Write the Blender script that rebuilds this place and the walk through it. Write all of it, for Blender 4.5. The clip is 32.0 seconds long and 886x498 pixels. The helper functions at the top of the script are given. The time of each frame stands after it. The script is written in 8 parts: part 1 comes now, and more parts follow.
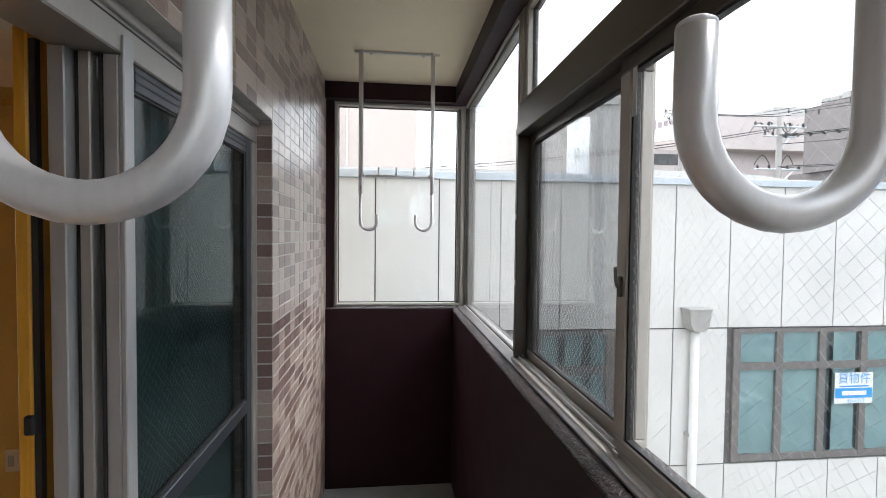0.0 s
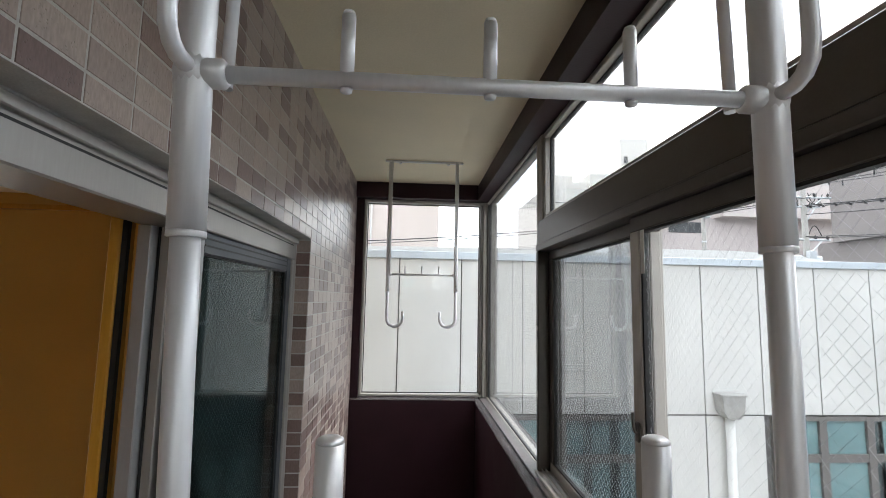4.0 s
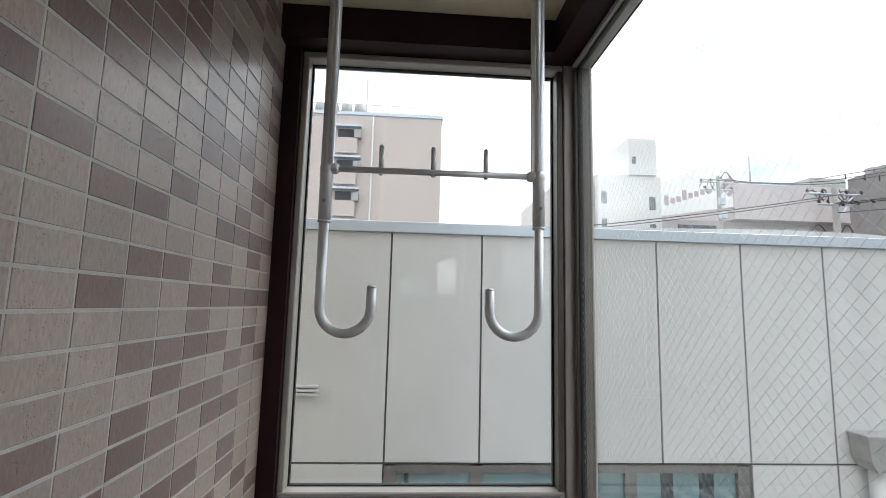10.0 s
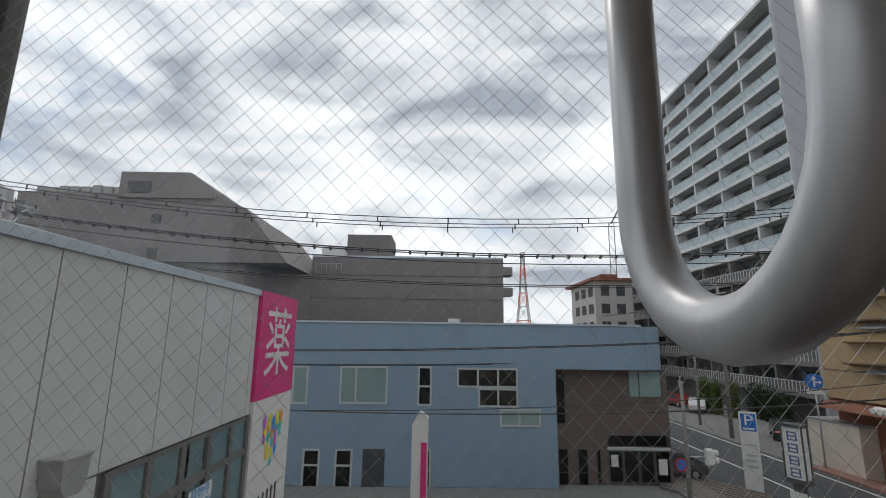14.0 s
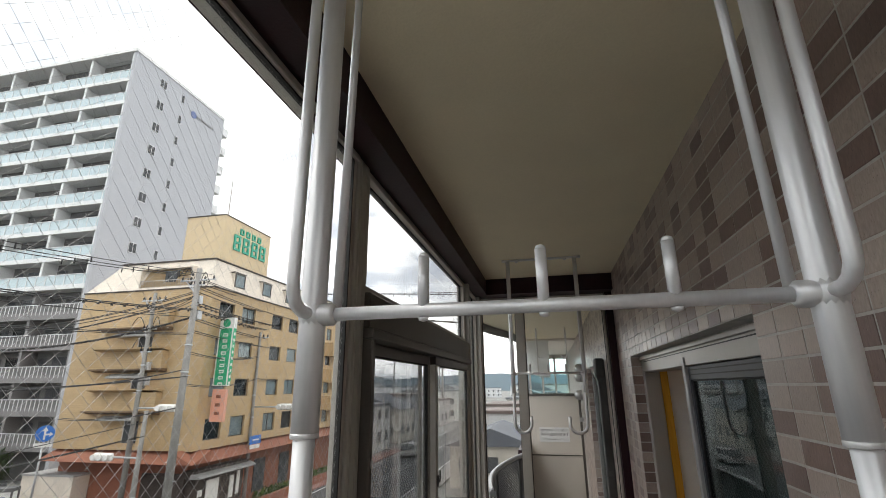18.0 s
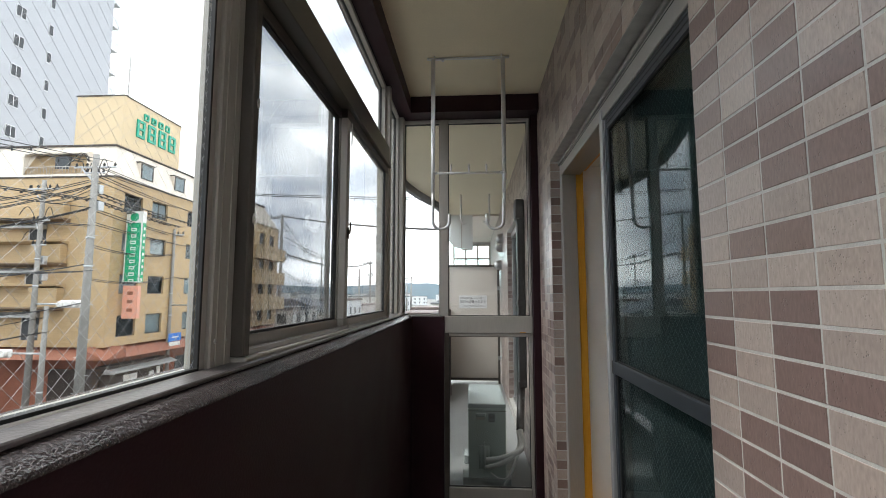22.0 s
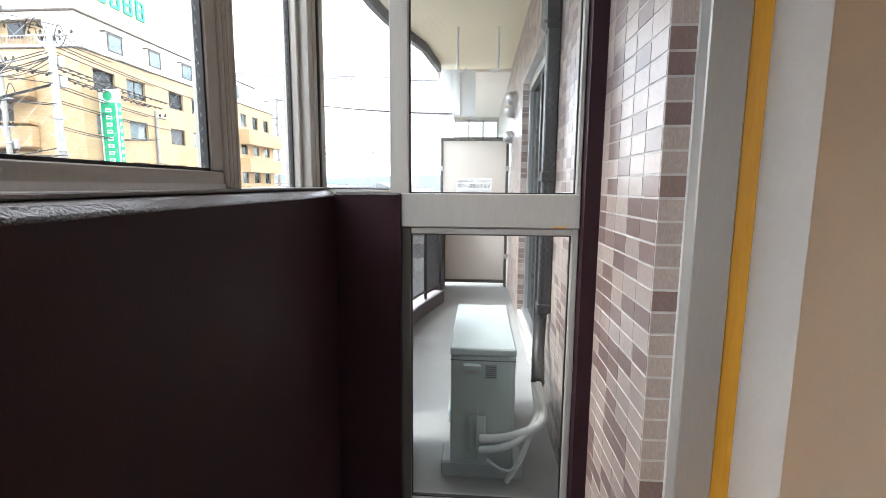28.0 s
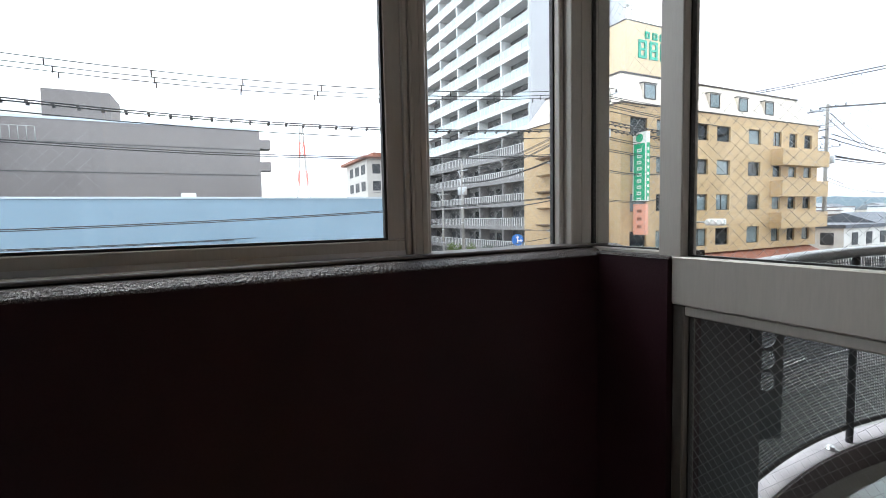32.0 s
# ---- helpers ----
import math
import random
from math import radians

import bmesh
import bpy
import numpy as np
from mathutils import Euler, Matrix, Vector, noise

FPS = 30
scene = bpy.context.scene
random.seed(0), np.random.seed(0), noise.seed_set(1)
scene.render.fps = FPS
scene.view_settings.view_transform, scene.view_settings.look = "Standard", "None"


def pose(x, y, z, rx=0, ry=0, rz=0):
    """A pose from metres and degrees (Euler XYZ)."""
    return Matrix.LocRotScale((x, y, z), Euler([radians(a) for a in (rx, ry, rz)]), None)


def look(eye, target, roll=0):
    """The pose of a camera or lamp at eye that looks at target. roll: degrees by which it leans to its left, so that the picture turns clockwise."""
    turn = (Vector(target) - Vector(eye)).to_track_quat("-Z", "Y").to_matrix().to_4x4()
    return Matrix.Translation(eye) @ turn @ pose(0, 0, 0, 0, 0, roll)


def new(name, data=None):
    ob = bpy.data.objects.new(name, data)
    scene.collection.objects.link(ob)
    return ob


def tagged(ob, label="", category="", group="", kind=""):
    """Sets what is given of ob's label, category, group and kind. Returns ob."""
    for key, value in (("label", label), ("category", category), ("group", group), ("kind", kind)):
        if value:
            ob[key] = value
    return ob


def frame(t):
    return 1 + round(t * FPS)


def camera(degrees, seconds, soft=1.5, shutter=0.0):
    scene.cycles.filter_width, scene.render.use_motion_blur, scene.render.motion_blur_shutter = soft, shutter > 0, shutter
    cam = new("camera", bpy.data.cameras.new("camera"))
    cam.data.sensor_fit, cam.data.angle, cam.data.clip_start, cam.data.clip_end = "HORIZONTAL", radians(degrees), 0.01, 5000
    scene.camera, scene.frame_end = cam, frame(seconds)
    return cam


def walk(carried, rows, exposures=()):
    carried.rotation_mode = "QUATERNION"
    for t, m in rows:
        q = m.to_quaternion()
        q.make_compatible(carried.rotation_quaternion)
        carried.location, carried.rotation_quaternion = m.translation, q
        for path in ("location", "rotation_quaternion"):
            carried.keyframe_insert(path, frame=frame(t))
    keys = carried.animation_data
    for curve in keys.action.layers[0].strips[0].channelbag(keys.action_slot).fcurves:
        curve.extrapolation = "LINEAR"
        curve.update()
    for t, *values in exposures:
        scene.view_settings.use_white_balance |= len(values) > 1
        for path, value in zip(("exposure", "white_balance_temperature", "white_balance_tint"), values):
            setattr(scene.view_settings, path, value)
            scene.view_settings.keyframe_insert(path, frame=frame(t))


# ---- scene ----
cam = camera(87.8, 32.0, soft=0.7)
PATH = [
    (0, (0.442, -0.111, 1.741), (0.663, 1.876, 1.679), 0.6),
    (0.5, (0.432, -0.125, 1.794), (0.649, 1.863, 1.774), 0.6),
    (1, (0.426, -0.158, 1.856), (0.64, 1.83, 1.892), 0.6),
    (1.5, (0.424, -0.181, 1.937), (0.63, 1.806, 2.033), 0.7),
    (2, (0.397, -0.219, 1.988), (0.604, 1.766, 2.127), 0.6),
    (2.5, (0.421, -0.245, 2.011), (0.607, 1.738, 2.197), 1.2),
    (4.5, (0.417, -0.179, 1.874), (0.533, 1.806, 2.092), 1.0),
    (5, (0.446, -0.116, 1.823), (0.56, 1.871, 2.022), 1.1),
    (5.5, (0.476, -0.011, 1.765), (0.588, 1.978, 1.943), 1.0),
    (6, (0.471, 0.13, 1.723), (0.582, 2.121, 1.884), 1.2),
    (6.5, (0.465, 0.312, 1.714), (0.563, 2.303, 1.878), 1.2),
    (7, (0.454, 0.496, 1.711), (0.549, 2.487, 1.875), 1.2),
    (7.5, (0.465, 0.699, 1.718), (0.558, 2.689, 1.897), 1.3),
    (8, (0.487, 0.896, 1.763), (0.583, 2.885, 1.955), 1.3),
    (8.5, (0.474, 1.091, 1.792), (0.574, 3.079, 1.992), 1.2),
    (9, (0.442, 1.265, 1.824), (0.54, 3.25, 2.04), 1.3),
    (9.5, (0.431, 1.446, 1.823), (0.538, 3.43, 2.05), 1.3),
    (10, (0.433, 1.638, 1.818), (0.558, 3.62, 2.06), 1.4),
    (10.5, (0.434, 1.818, 1.804), (0.601, 3.794, 2.068), 1.3),
    (11, (0.427, 1.985, 1.803), (0.666, 3.95, 2.09), 1.4),
    (11.5, (0.432, 2.143, 1.805), (0.848, 4.075, 2.116), 1.3),
    (12, (0.45, 2.266, 1.789), (1.201, 4.087, 2.134), 1.5),
    (12.5, (0.457, 2.372, 1.767), (1.632, 3.952, 2.119), 1.3),
    (13, (0.494, 2.457, 1.745), (2.061, 3.647, 2.104), 1.6),
    (13.5, (0.476, 2.520, 1.747), (2.331, 3.166, 2.123), 1.1),
    (14, (0.501, 2.549, 1.761), (2.464, 2.542, 2.144), 0.8),
    (14.5, (0.505, 2.570, 1.772), (2.339, 1.885, 2.182), 0.3),
    (15, (0.510, 2.597, 1.780), (1.972, 1.304, 2.218), -0.6),
    (15.5, (0.509, 2.624, 1.800), (1.512, 0.955, 2.258), -0.9),
    (17.5, (0.462, 2.821, 1.994), (0.944, 0.971, 2.553), -0.6),
    (18, (0.464, 2.847, 2.002), (0.874, 0.983, 2.571), -0.5),
    (18.5, (0.458, 2.863, 2.008), (0.818, 0.989, 2.575), -0.5),
    (19, (0.455, 2.823, 1.973), (0.774, 0.938, 2.534), -0.5),
    (19.5, (0.464, 2.786, 1.879), (0.738, 0.875, 2.403), -0.4),
    (20, (0.461, 2.738, 1.758), (0.704, 0.809, 2.229), -0.1),
    (20.5, (0.464, 2.694, 1.655), (0.661, 0.744, 2.052), -0.6),
    (21, (0.464, 2.646, 1.532), (0.639, 0.682, 1.868), 0.1),
    (21.5, (0.457, 2.620, 1.452), (0.616, 0.643, 1.717), 0.0),
    (22, (0.449, 2.596, 1.391), (0.577, 0.610, 1.590), 0.0),
    (22.5, (0.447, 2.580, 1.330), (0.541, 0.586, 1.458), 0.0),
    (23, (0.445, 2.561, 1.268), (0.522, 0.564, 1.350), 0.1),
    (23.5, (0.447, 2.534, 1.223), (0.505, 0.535, 1.252), 0.5),
    (24, (0.447, 2.474, 1.223), (0.499, 0.475, 1.195), 0.0),
    (24.5, (0.433, 2.359, 1.220), (0.469, 0.361, 1.148), 0.3),
    (26.5, (0.41, 1.588, 1.237), (0.402, -0.403, 1.045), 0.6),
    (27, (0.383, 1.381, 1.264), (0.397, -0.606, 1.038), 0.5),
    (27.5, (0.386, 1.183, 1.264), (0.447, -0.799, 1.007), 0.4),
    (28, (0.381, 0.98, 1.271), (0.533, -0.996, 1.003), 0.4),
    (28.5, (0.358, 0.784, 1.267), (0.603, -1.181, 0.984), 0.2),
    (29, (0.346, 0.616, 1.259), (0.726, -1.327, 0.977), -0.1),
    (29.5, (0.355, 0.457, 1.265), (0.932, -1.439, 0.994), -0.3),
    (30, (0.33, 0.358, 1.26), (1.192, -1.429, 1.01), -0.5),
    (30.5, (0.257, 0.297, 1.253), (1.427, -1.306, 1.002), -0.7),
    (31, (0.109, 0.287, 1.282), (1.56, -1.073, 1.072), -0.7),
    (31.5, (-0.005, 0.338, 1.322), (1.686, -0.716, 1.15), -1.1),
    (32, (-0.096, 0.403, 1.351), (1.698, -0.47, 1.215), -1.2),
]
EXPOSURES = [(0, 1.97, 6550, 13), (1, 1.88, 6550, 13), (2, 1.90, 6550, 12), (5, 1.80, 6550, 12), (7, 1.83, 6550, 12), (9, 1.55, 6550, 12), (10.5, 0.94, 6550, 11), (12, 0.17, 6550, 11), (13, -0.15, 6600, 12), (14, -0.35, 6650, 13), (15, -0.5, 6650, 13), (15.5, -0.4, 6750, 13), (17.5, 0.83, 7000, 13), (19, 1.23, 6900, 12), (20, 1.38, 6750, 12), (21.5, 1.48, 6650, 11), (23, 1.76, 6550, 9), (24, 2.08, 6450, 9), (25, 2.30, 6450, 10), (27, 2.74, 6500, 13), (28, 2.78, 6350, 12), (29.5, 2.43, 6080, 11), (31, 2.2, 6100, 10), (32, 1.72, 6300, 10)]
walk(cam, [(t, look(e, g, r)) for t, e, g, r in PATH], EXPOSURES)


# ---- light ----
world = bpy.data.worlds.new("sky")
scene.world = world
world.use_nodes = True
wn, wl = world.node_tree.nodes, world.node_tree.links
bg = wn["Background"]
sky = wn.new("ShaderNodeTexSky")
sky.sky_type = "NISHITA"
sky.sun_disc = False
sky.sun_elevation, sky.sun_rotation = radians(48), radians(100)
wtc = wn.new("ShaderNodeTexCoord")
wmap = wn.new("ShaderNodeMapping")
wmap.inputs["Scale"].default_value = (1.0, 1.0, 2.6)
cl1 = wn.new("ShaderNodeTexNoise")
cl1.inputs["Scale"].default_value, cl1.inputs["Detail"].default_value = 2.3, 7.0
cl1.inputs["Roughness"].default_value, cl1.inputs["Distortion"].default_value = 0.55, 0.35
cover = wn.new("ShaderNodeValToRGB")
cover.color_ramp.elements[0].position, cover.color_ramp.elements[1].position = 0.24, 0.40
cl2 = wn.new("ShaderNodeTexNoise")
cl2.inputs["Scale"].default_value, cl2.inputs["Detail"].default_value = 3.6, 6.0
cl2.inputs["Distortion"].default_value = 0.5
shade = wn.new("ShaderNodeValToRGB")
shade.color_ramp.elements[0].position, shade.color_ramp.elements[1].position = 0.36, 0.66
shade.color_ramp.elements[0].color = (4.35, 4.75, 5.55, 1)
shade.color_ramp.elements[1].color = (13.2, 13.4, 13.8, 1)
mixc = wn.new("ShaderNodeMix")
mixc.data_type = "RGBA"
mixc.clamp_result = False
wl.new(wtc.outputs["Generated"], wmap.inputs["Vector"])
wl.new(wmap.outputs["Vector"], cl1.inputs["Vector"])
wl.new(wmap.outputs["Vector"], cl2.inputs["Vector"])
wl.new(cl1.outputs["Fac"], cover.inputs["Fac"])
wl.new(cl2.outputs["Fac"], shade.inputs["Fac"])
wl.new(cover.outputs["Color"], mixc.inputs["Factor"])
wl.new(sky.outputs["Color"], mixc.inputs["A"])
wl.new(shade.outputs["Color"], mixc.inputs["B"])
wl.new(mixc.outputs["Result"], bg.inputs["Color"])
bg.inputs["Strength"].default_value = 0.125

sun = new("sun", bpy.data.lights.new("sun", "SUN"))
sun.data.energy, sun.data.angle, sun.data.color = 0.7, radians(14), (1.0, 0.97, 0.93)
sun.matrix_world = look((30, 6, 40), (0, 1, 0))


# ---- building helpers ----
ORIGIN = {}


def thing(name, at=(0, 0, 0), label="", category="", group="", kind=""):
    ob = new(name)
    ob.location = at
    ob.empty_display_size = 0.1
    ORIGIN[ob.name] = Vector(at)
    return tagged(ob, label, category, group, kind)


def mesh_of(name, bm, mat):
    bm.normal_update()
    me = bpy.data.meshes.new(name)
    bm.to_mesh(me)
    bm.free()
    for m in (mat if isinstance(mat, (list, tuple)) else (mat,)):
        me.materials.append(m)
    return me


def part(name, bm, mat, parent=None, label="", smooth=False):
    """One mesh object under a thing or a part; the bmesh is in world metres."""
    o = ORIGIN.get(parent.name, Vector((0, 0, 0))) if parent else Vector((0, 0, 0))
    if o.length:
        bmesh.ops.translate(bm, verts=bm.verts, vec=-o)
    me = mesh_of(name, bm, mat)
    if smooth:
        for p in me.polygons:
            p.use_smooth = True
    ob = new(name, me)
    if parent:
        ob.parent = parent
        ORIGIN[ob.name] = o
    if label:
        tagged(ob, label)
    return ob


def solo(name, bm, mat, label="", category="", group="", kind="", smooth=False):
    ob = part(name, bm, mat, None, smooth=smooth)
    return tagged(ob, label, category, group, kind)


def box(bm, x0, x1, y0, y1, z0, z1, bev=0.0):
    r = bmesh.ops.create_cube(bm, size=1.0)
    vs = r["verts"]
    for v in vs:
        v.co = Vector(((x0 + x1) / 2 + v.co.x * (x1 - x0), (y0 + y1) / 2 + v.co.y * (y1 - y0), (z0 + z1) / 2 + v.co.z * (z1 - z0)))
    if bev:
        es = list({e for v in vs for e in v.link_edges})
        bmesh.ops.bevel(bm, geom=es, offset=bev, segments=1, affect="EDGES")
    return bm


def B(x0, x1, y0, y1, z0, z1, bev=0.0):
    return box(bmesh.new(), x0, x1, y0, y1, z0, z1, bev)


def tube_into(bm, pts, r, seg=10, caps=True, radii=None):
    pts = [Vector(p) for p in pts]
    n = len(pts)
    d0 = (pts[1] - pts[0]).normalized()
    side = d0.orthogonal().normalized()
    rings = []
    for i, p in enumerate(pts):
        d = (pts[min(i + 1, n - 1)] - pts[max(i - 1, 0)]).normalized()
        side = (side - d * side.dot(d)).normalized()
        up = d.cross(side)
        rr = radii[i] if radii else r
        rings.append([bm.verts.new(p + rr * (side * math.cos(2 * math.pi * k / seg) + up * math.sin(2 * math.pi * k / seg))) for k in range(seg)])
    for a, b in zip(rings, rings[1:]):
        for k in range(seg):
            f = bm.faces.new((a[k], a[(k + 1) % seg], b[(k + 1) % seg], b[k]))
            f.smooth = seg > 4
    if caps:
        bm.faces.new(rings[0][::-1])
        bm.faces.new(rings[-1])
    return bm


def T(pts, r, seg=10, radii=None):
    return tube_into(bmesh.new(), pts, r, seg, True, radii)


def prism(bm, outline, z0, z1):
    """A flat outline (x, y) raised from z0 to z1."""
    lo = [bm.verts.new((x, y, z0)) for x, y in outline]
    hi = [bm.verts.new((x, y, z1)) for x, y in outline]
    n = len(outline)
    bm.faces.new(lo[::-1])
    bm.faces.new(hi)
    for i in range(n):
        bm.faces.new((lo[i], lo[(i + 1) % n], hi[(i + 1) % n], hi[i]))
    bmesh.ops.recalc_face_normals(bm, faces=bm.faces)
    return bm


def axis_prism(bm, outline, a, b, axis):
    """An outline in the plane across the axis ('x': (y, z); 'y': (x, z)), pushed from a to b."""
    def co(p, t):
        return (t, p[0], p[1]) if axis == "x" else (p[0], t, p[1])
    lo = [bm.verts.new(co(p, a)) for p in outline]
    hi = [bm.verts.new(co(p, b)) for p in outline]
    n = len(outline)
    bm.faces.new(lo[::-1])
    bm.faces.new(hi)
    for i in range(n):
        bm.faces.new((lo[i], lo[(i + 1) % n], hi[(i + 1) % n], hi[i]))
    bmesh.ops.recalc_face_normals(bm, faces=bm.faces)
    return bm


def lathe(bm, profile, centre, axis="z", seg=16):
    """A profile of (radius, height) turned round an axis through centre."""
    c = Vector(centre)
    rings = []
    for r, h in profile:
        ring = []
        for k in range(seg):
            a = 2 * math.pi * k / seg
            u, v = r * math.cos(a), r * math.sin(a)
            off = {"z": (u, v, h), "x": (h, u, v), "y": (u, h, v)}[axis]
            ring.append(bm.verts.new(c + Vector(off)))
        rings.append(ring)
    for a, b in zip(rings, rings[1:]):
        for k in range(seg):
            bm.faces.new((a[k], a[(k + 1) % seg], b[(k + 1) % seg], b[k])).smooth = True
    bm.faces.new(rings[0][::-1])
    bm.faces.new(rings[-1])
    bmesh.ops.recalc_face_normals(bm, faces=bm.faces)
    return bm


def arc(points, n=10):
    """A smooth line through a few points."""
    P4 = [Vector(p) for p in points]
    P4 = [P4[0] * 2 - P4[1]] + P4 + [P4[-1] * 2 - P4[-2]]
    o = []
    for i in range(1, len(P4) - 2):
        a, b, c, d = P4[i - 1:i + 3]
        for k in range(n):
            t = k / n
            o.append(0.5 * ((2 * b) + (c - a) * t + (2 * a - 5 * b + 4 * c - d) * t * t + (3 * b - a - 3 * c + d) * t ** 3))
    o.append(P4[-2])
    return o


def text_part(name, words, size, m, mat, parent=None, depth=0.002, align="CENTER", sx=1.0):
    """Raised lettering in the built-in font, as a mesh, in the plane of the pose m."""
    cu = bpy.data.curves.new(name, "FONT")
    cu.body, cu.size, cu.extrude, cu.align_x, cu.align_y = words, size, depth, align, "CENTER"
    cu.resolution_u = 3
    tmp = new("lettering_source", cu)
    dg = bpy.context.evaluated_depsgraph_get()
    me = bpy.data.meshes.new_from_object(tmp.evaluated_get(dg))
    bpy.data.objects.remove(tmp)
    o = ORIGIN.get(parent.name, Vector((0, 0, 0))) if parent else Vector((0, 0, 0))
    me.transform(Matrix.Translation(-o) @ m @ Matrix.Diagonal((sx, 1, 1, 1)))
    me.materials.clear()
    me.materials.append(mat)
    ob = new(name, me)
    if parent:
        ob.parent = parent
    return ob


# ---- materials ----
def material(name, color, rough=0.6, metal=0.0, var=0.12, scale=8.0, fine=120.0, bump=0.1, dist=0.002, spec=0.5, stain=None, stain_scale=1.5, stretch=None, coat=0.0, tiles=None):
    """A painted, metal or mineral surface: colour varied at two scales, roughness varied, fine relief."""
    m = bpy.data.materials.new(name)
    m.use_nodes = True
    n, l = m.node_tree.nodes, m.node_tree.links
    p = n["Principled BSDF"]
    tc = n.new("ShaderNodeTexCoord")
    vec = tc.outputs["Object"]
    if stretch:
        mp = n.new("ShaderNodeMapping")
        mp.inputs["Scale"].default_value = stretch
        l.new(vec, mp.inputs["Vector"])
        vec = mp.outputs["Vector"]
    a, b = n.new("ShaderNodeTexNoise"), n.new("ShaderNodeTexNoise")
    a.inputs["Scale"].default_value, a.inputs["Detail"].default_value = scale, 4
    b.inputs["Scale"].default_value, b.inputs["Detail"].default_value = fine, 3
    for t in (a, b):
        l.new(vec, t.inputs["Vector"])
    mr = n.new("ShaderNodeMapRange")
    mr.inputs["To Min"].default_value, mr.inputs["To Max"].default_value = 1 - var, 1 + var
    mr.inputs["From Min"].default_value, mr.inputs["From Max"].default_value = 0.3, 0.7
    l.new(a.outputs["Fac"], mr.inputs["Value"])
    mr2 = n.new("ShaderNodeMapRange")
    mr2.inputs["To Min"].default_value, mr2.inputs["To Max"].default_value = 1 - var * 0.5, 1 + var * 0.5
    mr2.inputs["From Min"].default_value, mr2.inputs["From Max"].default_value = 0.3, 0.7
    l.new(b.outputs["Fac"], mr2.inputs["Value"])
    mul = n.new("ShaderNodeMath")
    mul.operation = "MULTIPLY"
    l.new(mr.outputs["Result"], mul.inputs[0])
    l.new(mr2.outputs["Result"], mul.inputs[1])
    col = n.new("ShaderNodeVectorMath")
    col.operation = "SCALE"
    col.inputs[0].default_value = color[:3]
    l.new(mul.outputs["Value"], col.inputs["Scale"])
    out = col.outputs["Vector"]
    if stain:
        s = n.new("ShaderNodeTexNoise")
        s.inputs["Scale"].default_value, s.inputs["Detail"].default_value = stain_scale, 6
        l.new(vec, s.inputs["Vector"])
        sr = n.new("ShaderNodeMapRange")
        sr.inputs["From Min"].default_value, sr.inputs["From Max"].default_value = 0.5, 0.72
        sr.inputs["To Max"].default_value = 0.75
        l.new(s.outputs["Fac"], sr.inputs["Value"])
        mx = n.new("ShaderNodeMix")
        mx.data_type = "RGBA"
        l.new(sr.outputs["Result"], mx.inputs["Factor"])
        l.new(out, mx.inputs["A"])
        mx.inputs["B"].default_value = (*stain, 1)
        out = mx.outputs["Result"]
    if tiles:
        # small cladding tiles: upright faces take their running length from x + y
        sp, ad, cb, bk = n.new("ShaderNodeSeparateXYZ"), n.new("ShaderNodeMath"), n.new("ShaderNodeCombineXYZ"), n.new("ShaderNodeTexBrick")
        l.new(tc.outputs["Object"], sp.inputs["Vector"])
        l.new(sp.outputs["X"], ad.inputs[0])
        l.new(sp.outputs["Y"], ad.inputs[1])
        l.new(ad.outputs["Value"], cb.inputs["X"])
        l.new(sp.outputs["Z"], cb.inputs["Y"])
        l.new(cb.outputs["Vector"], bk.inputs["Vector"])
        bk.inputs["Scale"].default_value = 1.0
        bk.inputs["Brick Width"].default_value, bk.inputs["Row Height"].default_value = tiles[0], tiles[1]
        bk.inputs["Mortar Size"].default_value = tiles[2]
        bk.inputs["Color1"].default_value, bk.inputs["Color2"].default_value = (1.07, 1.06, 1.04, 1), (0.92, 0.915, 0.9, 1)
        bk.inputs["Mortar"].default_value = (0.84, 0.83, 0.80, 1)
        tm = n.new("ShaderNodeMix")
        tm.data_type, tm.blend_type = "RGBA", "MULTIPLY"
        tm.inputs["Factor"].default_value = 1.0
        l.new(out, tm.inputs["A"])
        l.new(bk.outputs["Color"], tm.inputs["B"])
        out = tm.outputs["Result"]
    l.new(out, p.inputs["Base Color"])
    rr = n.new("ShaderNodeMapRange")
    rr.inputs["To Min"].default_value, rr.inputs["To Max"].default_value = max(0.03, rough - 0.08), min(1.0, rough + 0.08)
    l.new(a.outputs["Fac"], rr.inputs["Value"])
    l.new(rr.outputs["Result"], p.inputs["Roughness"])
    p.inputs["Metallic"].default_value = metal
    p.inputs["Specular IOR Level"].default_value = spec
    if coat:
        p.inputs["Coat Weight"].default_value = coat
    if bump:
        bp = n.new("ShaderNodeBump")
        bp.inputs["Strength"].default_value, bp.inputs["Distance"].default_value = bump, dist
        l.new(b.outputs["Fac"], bp.inputs["Height"])
        l.new(bp.outputs["Normal"], p.inputs["Normal"])
    return m


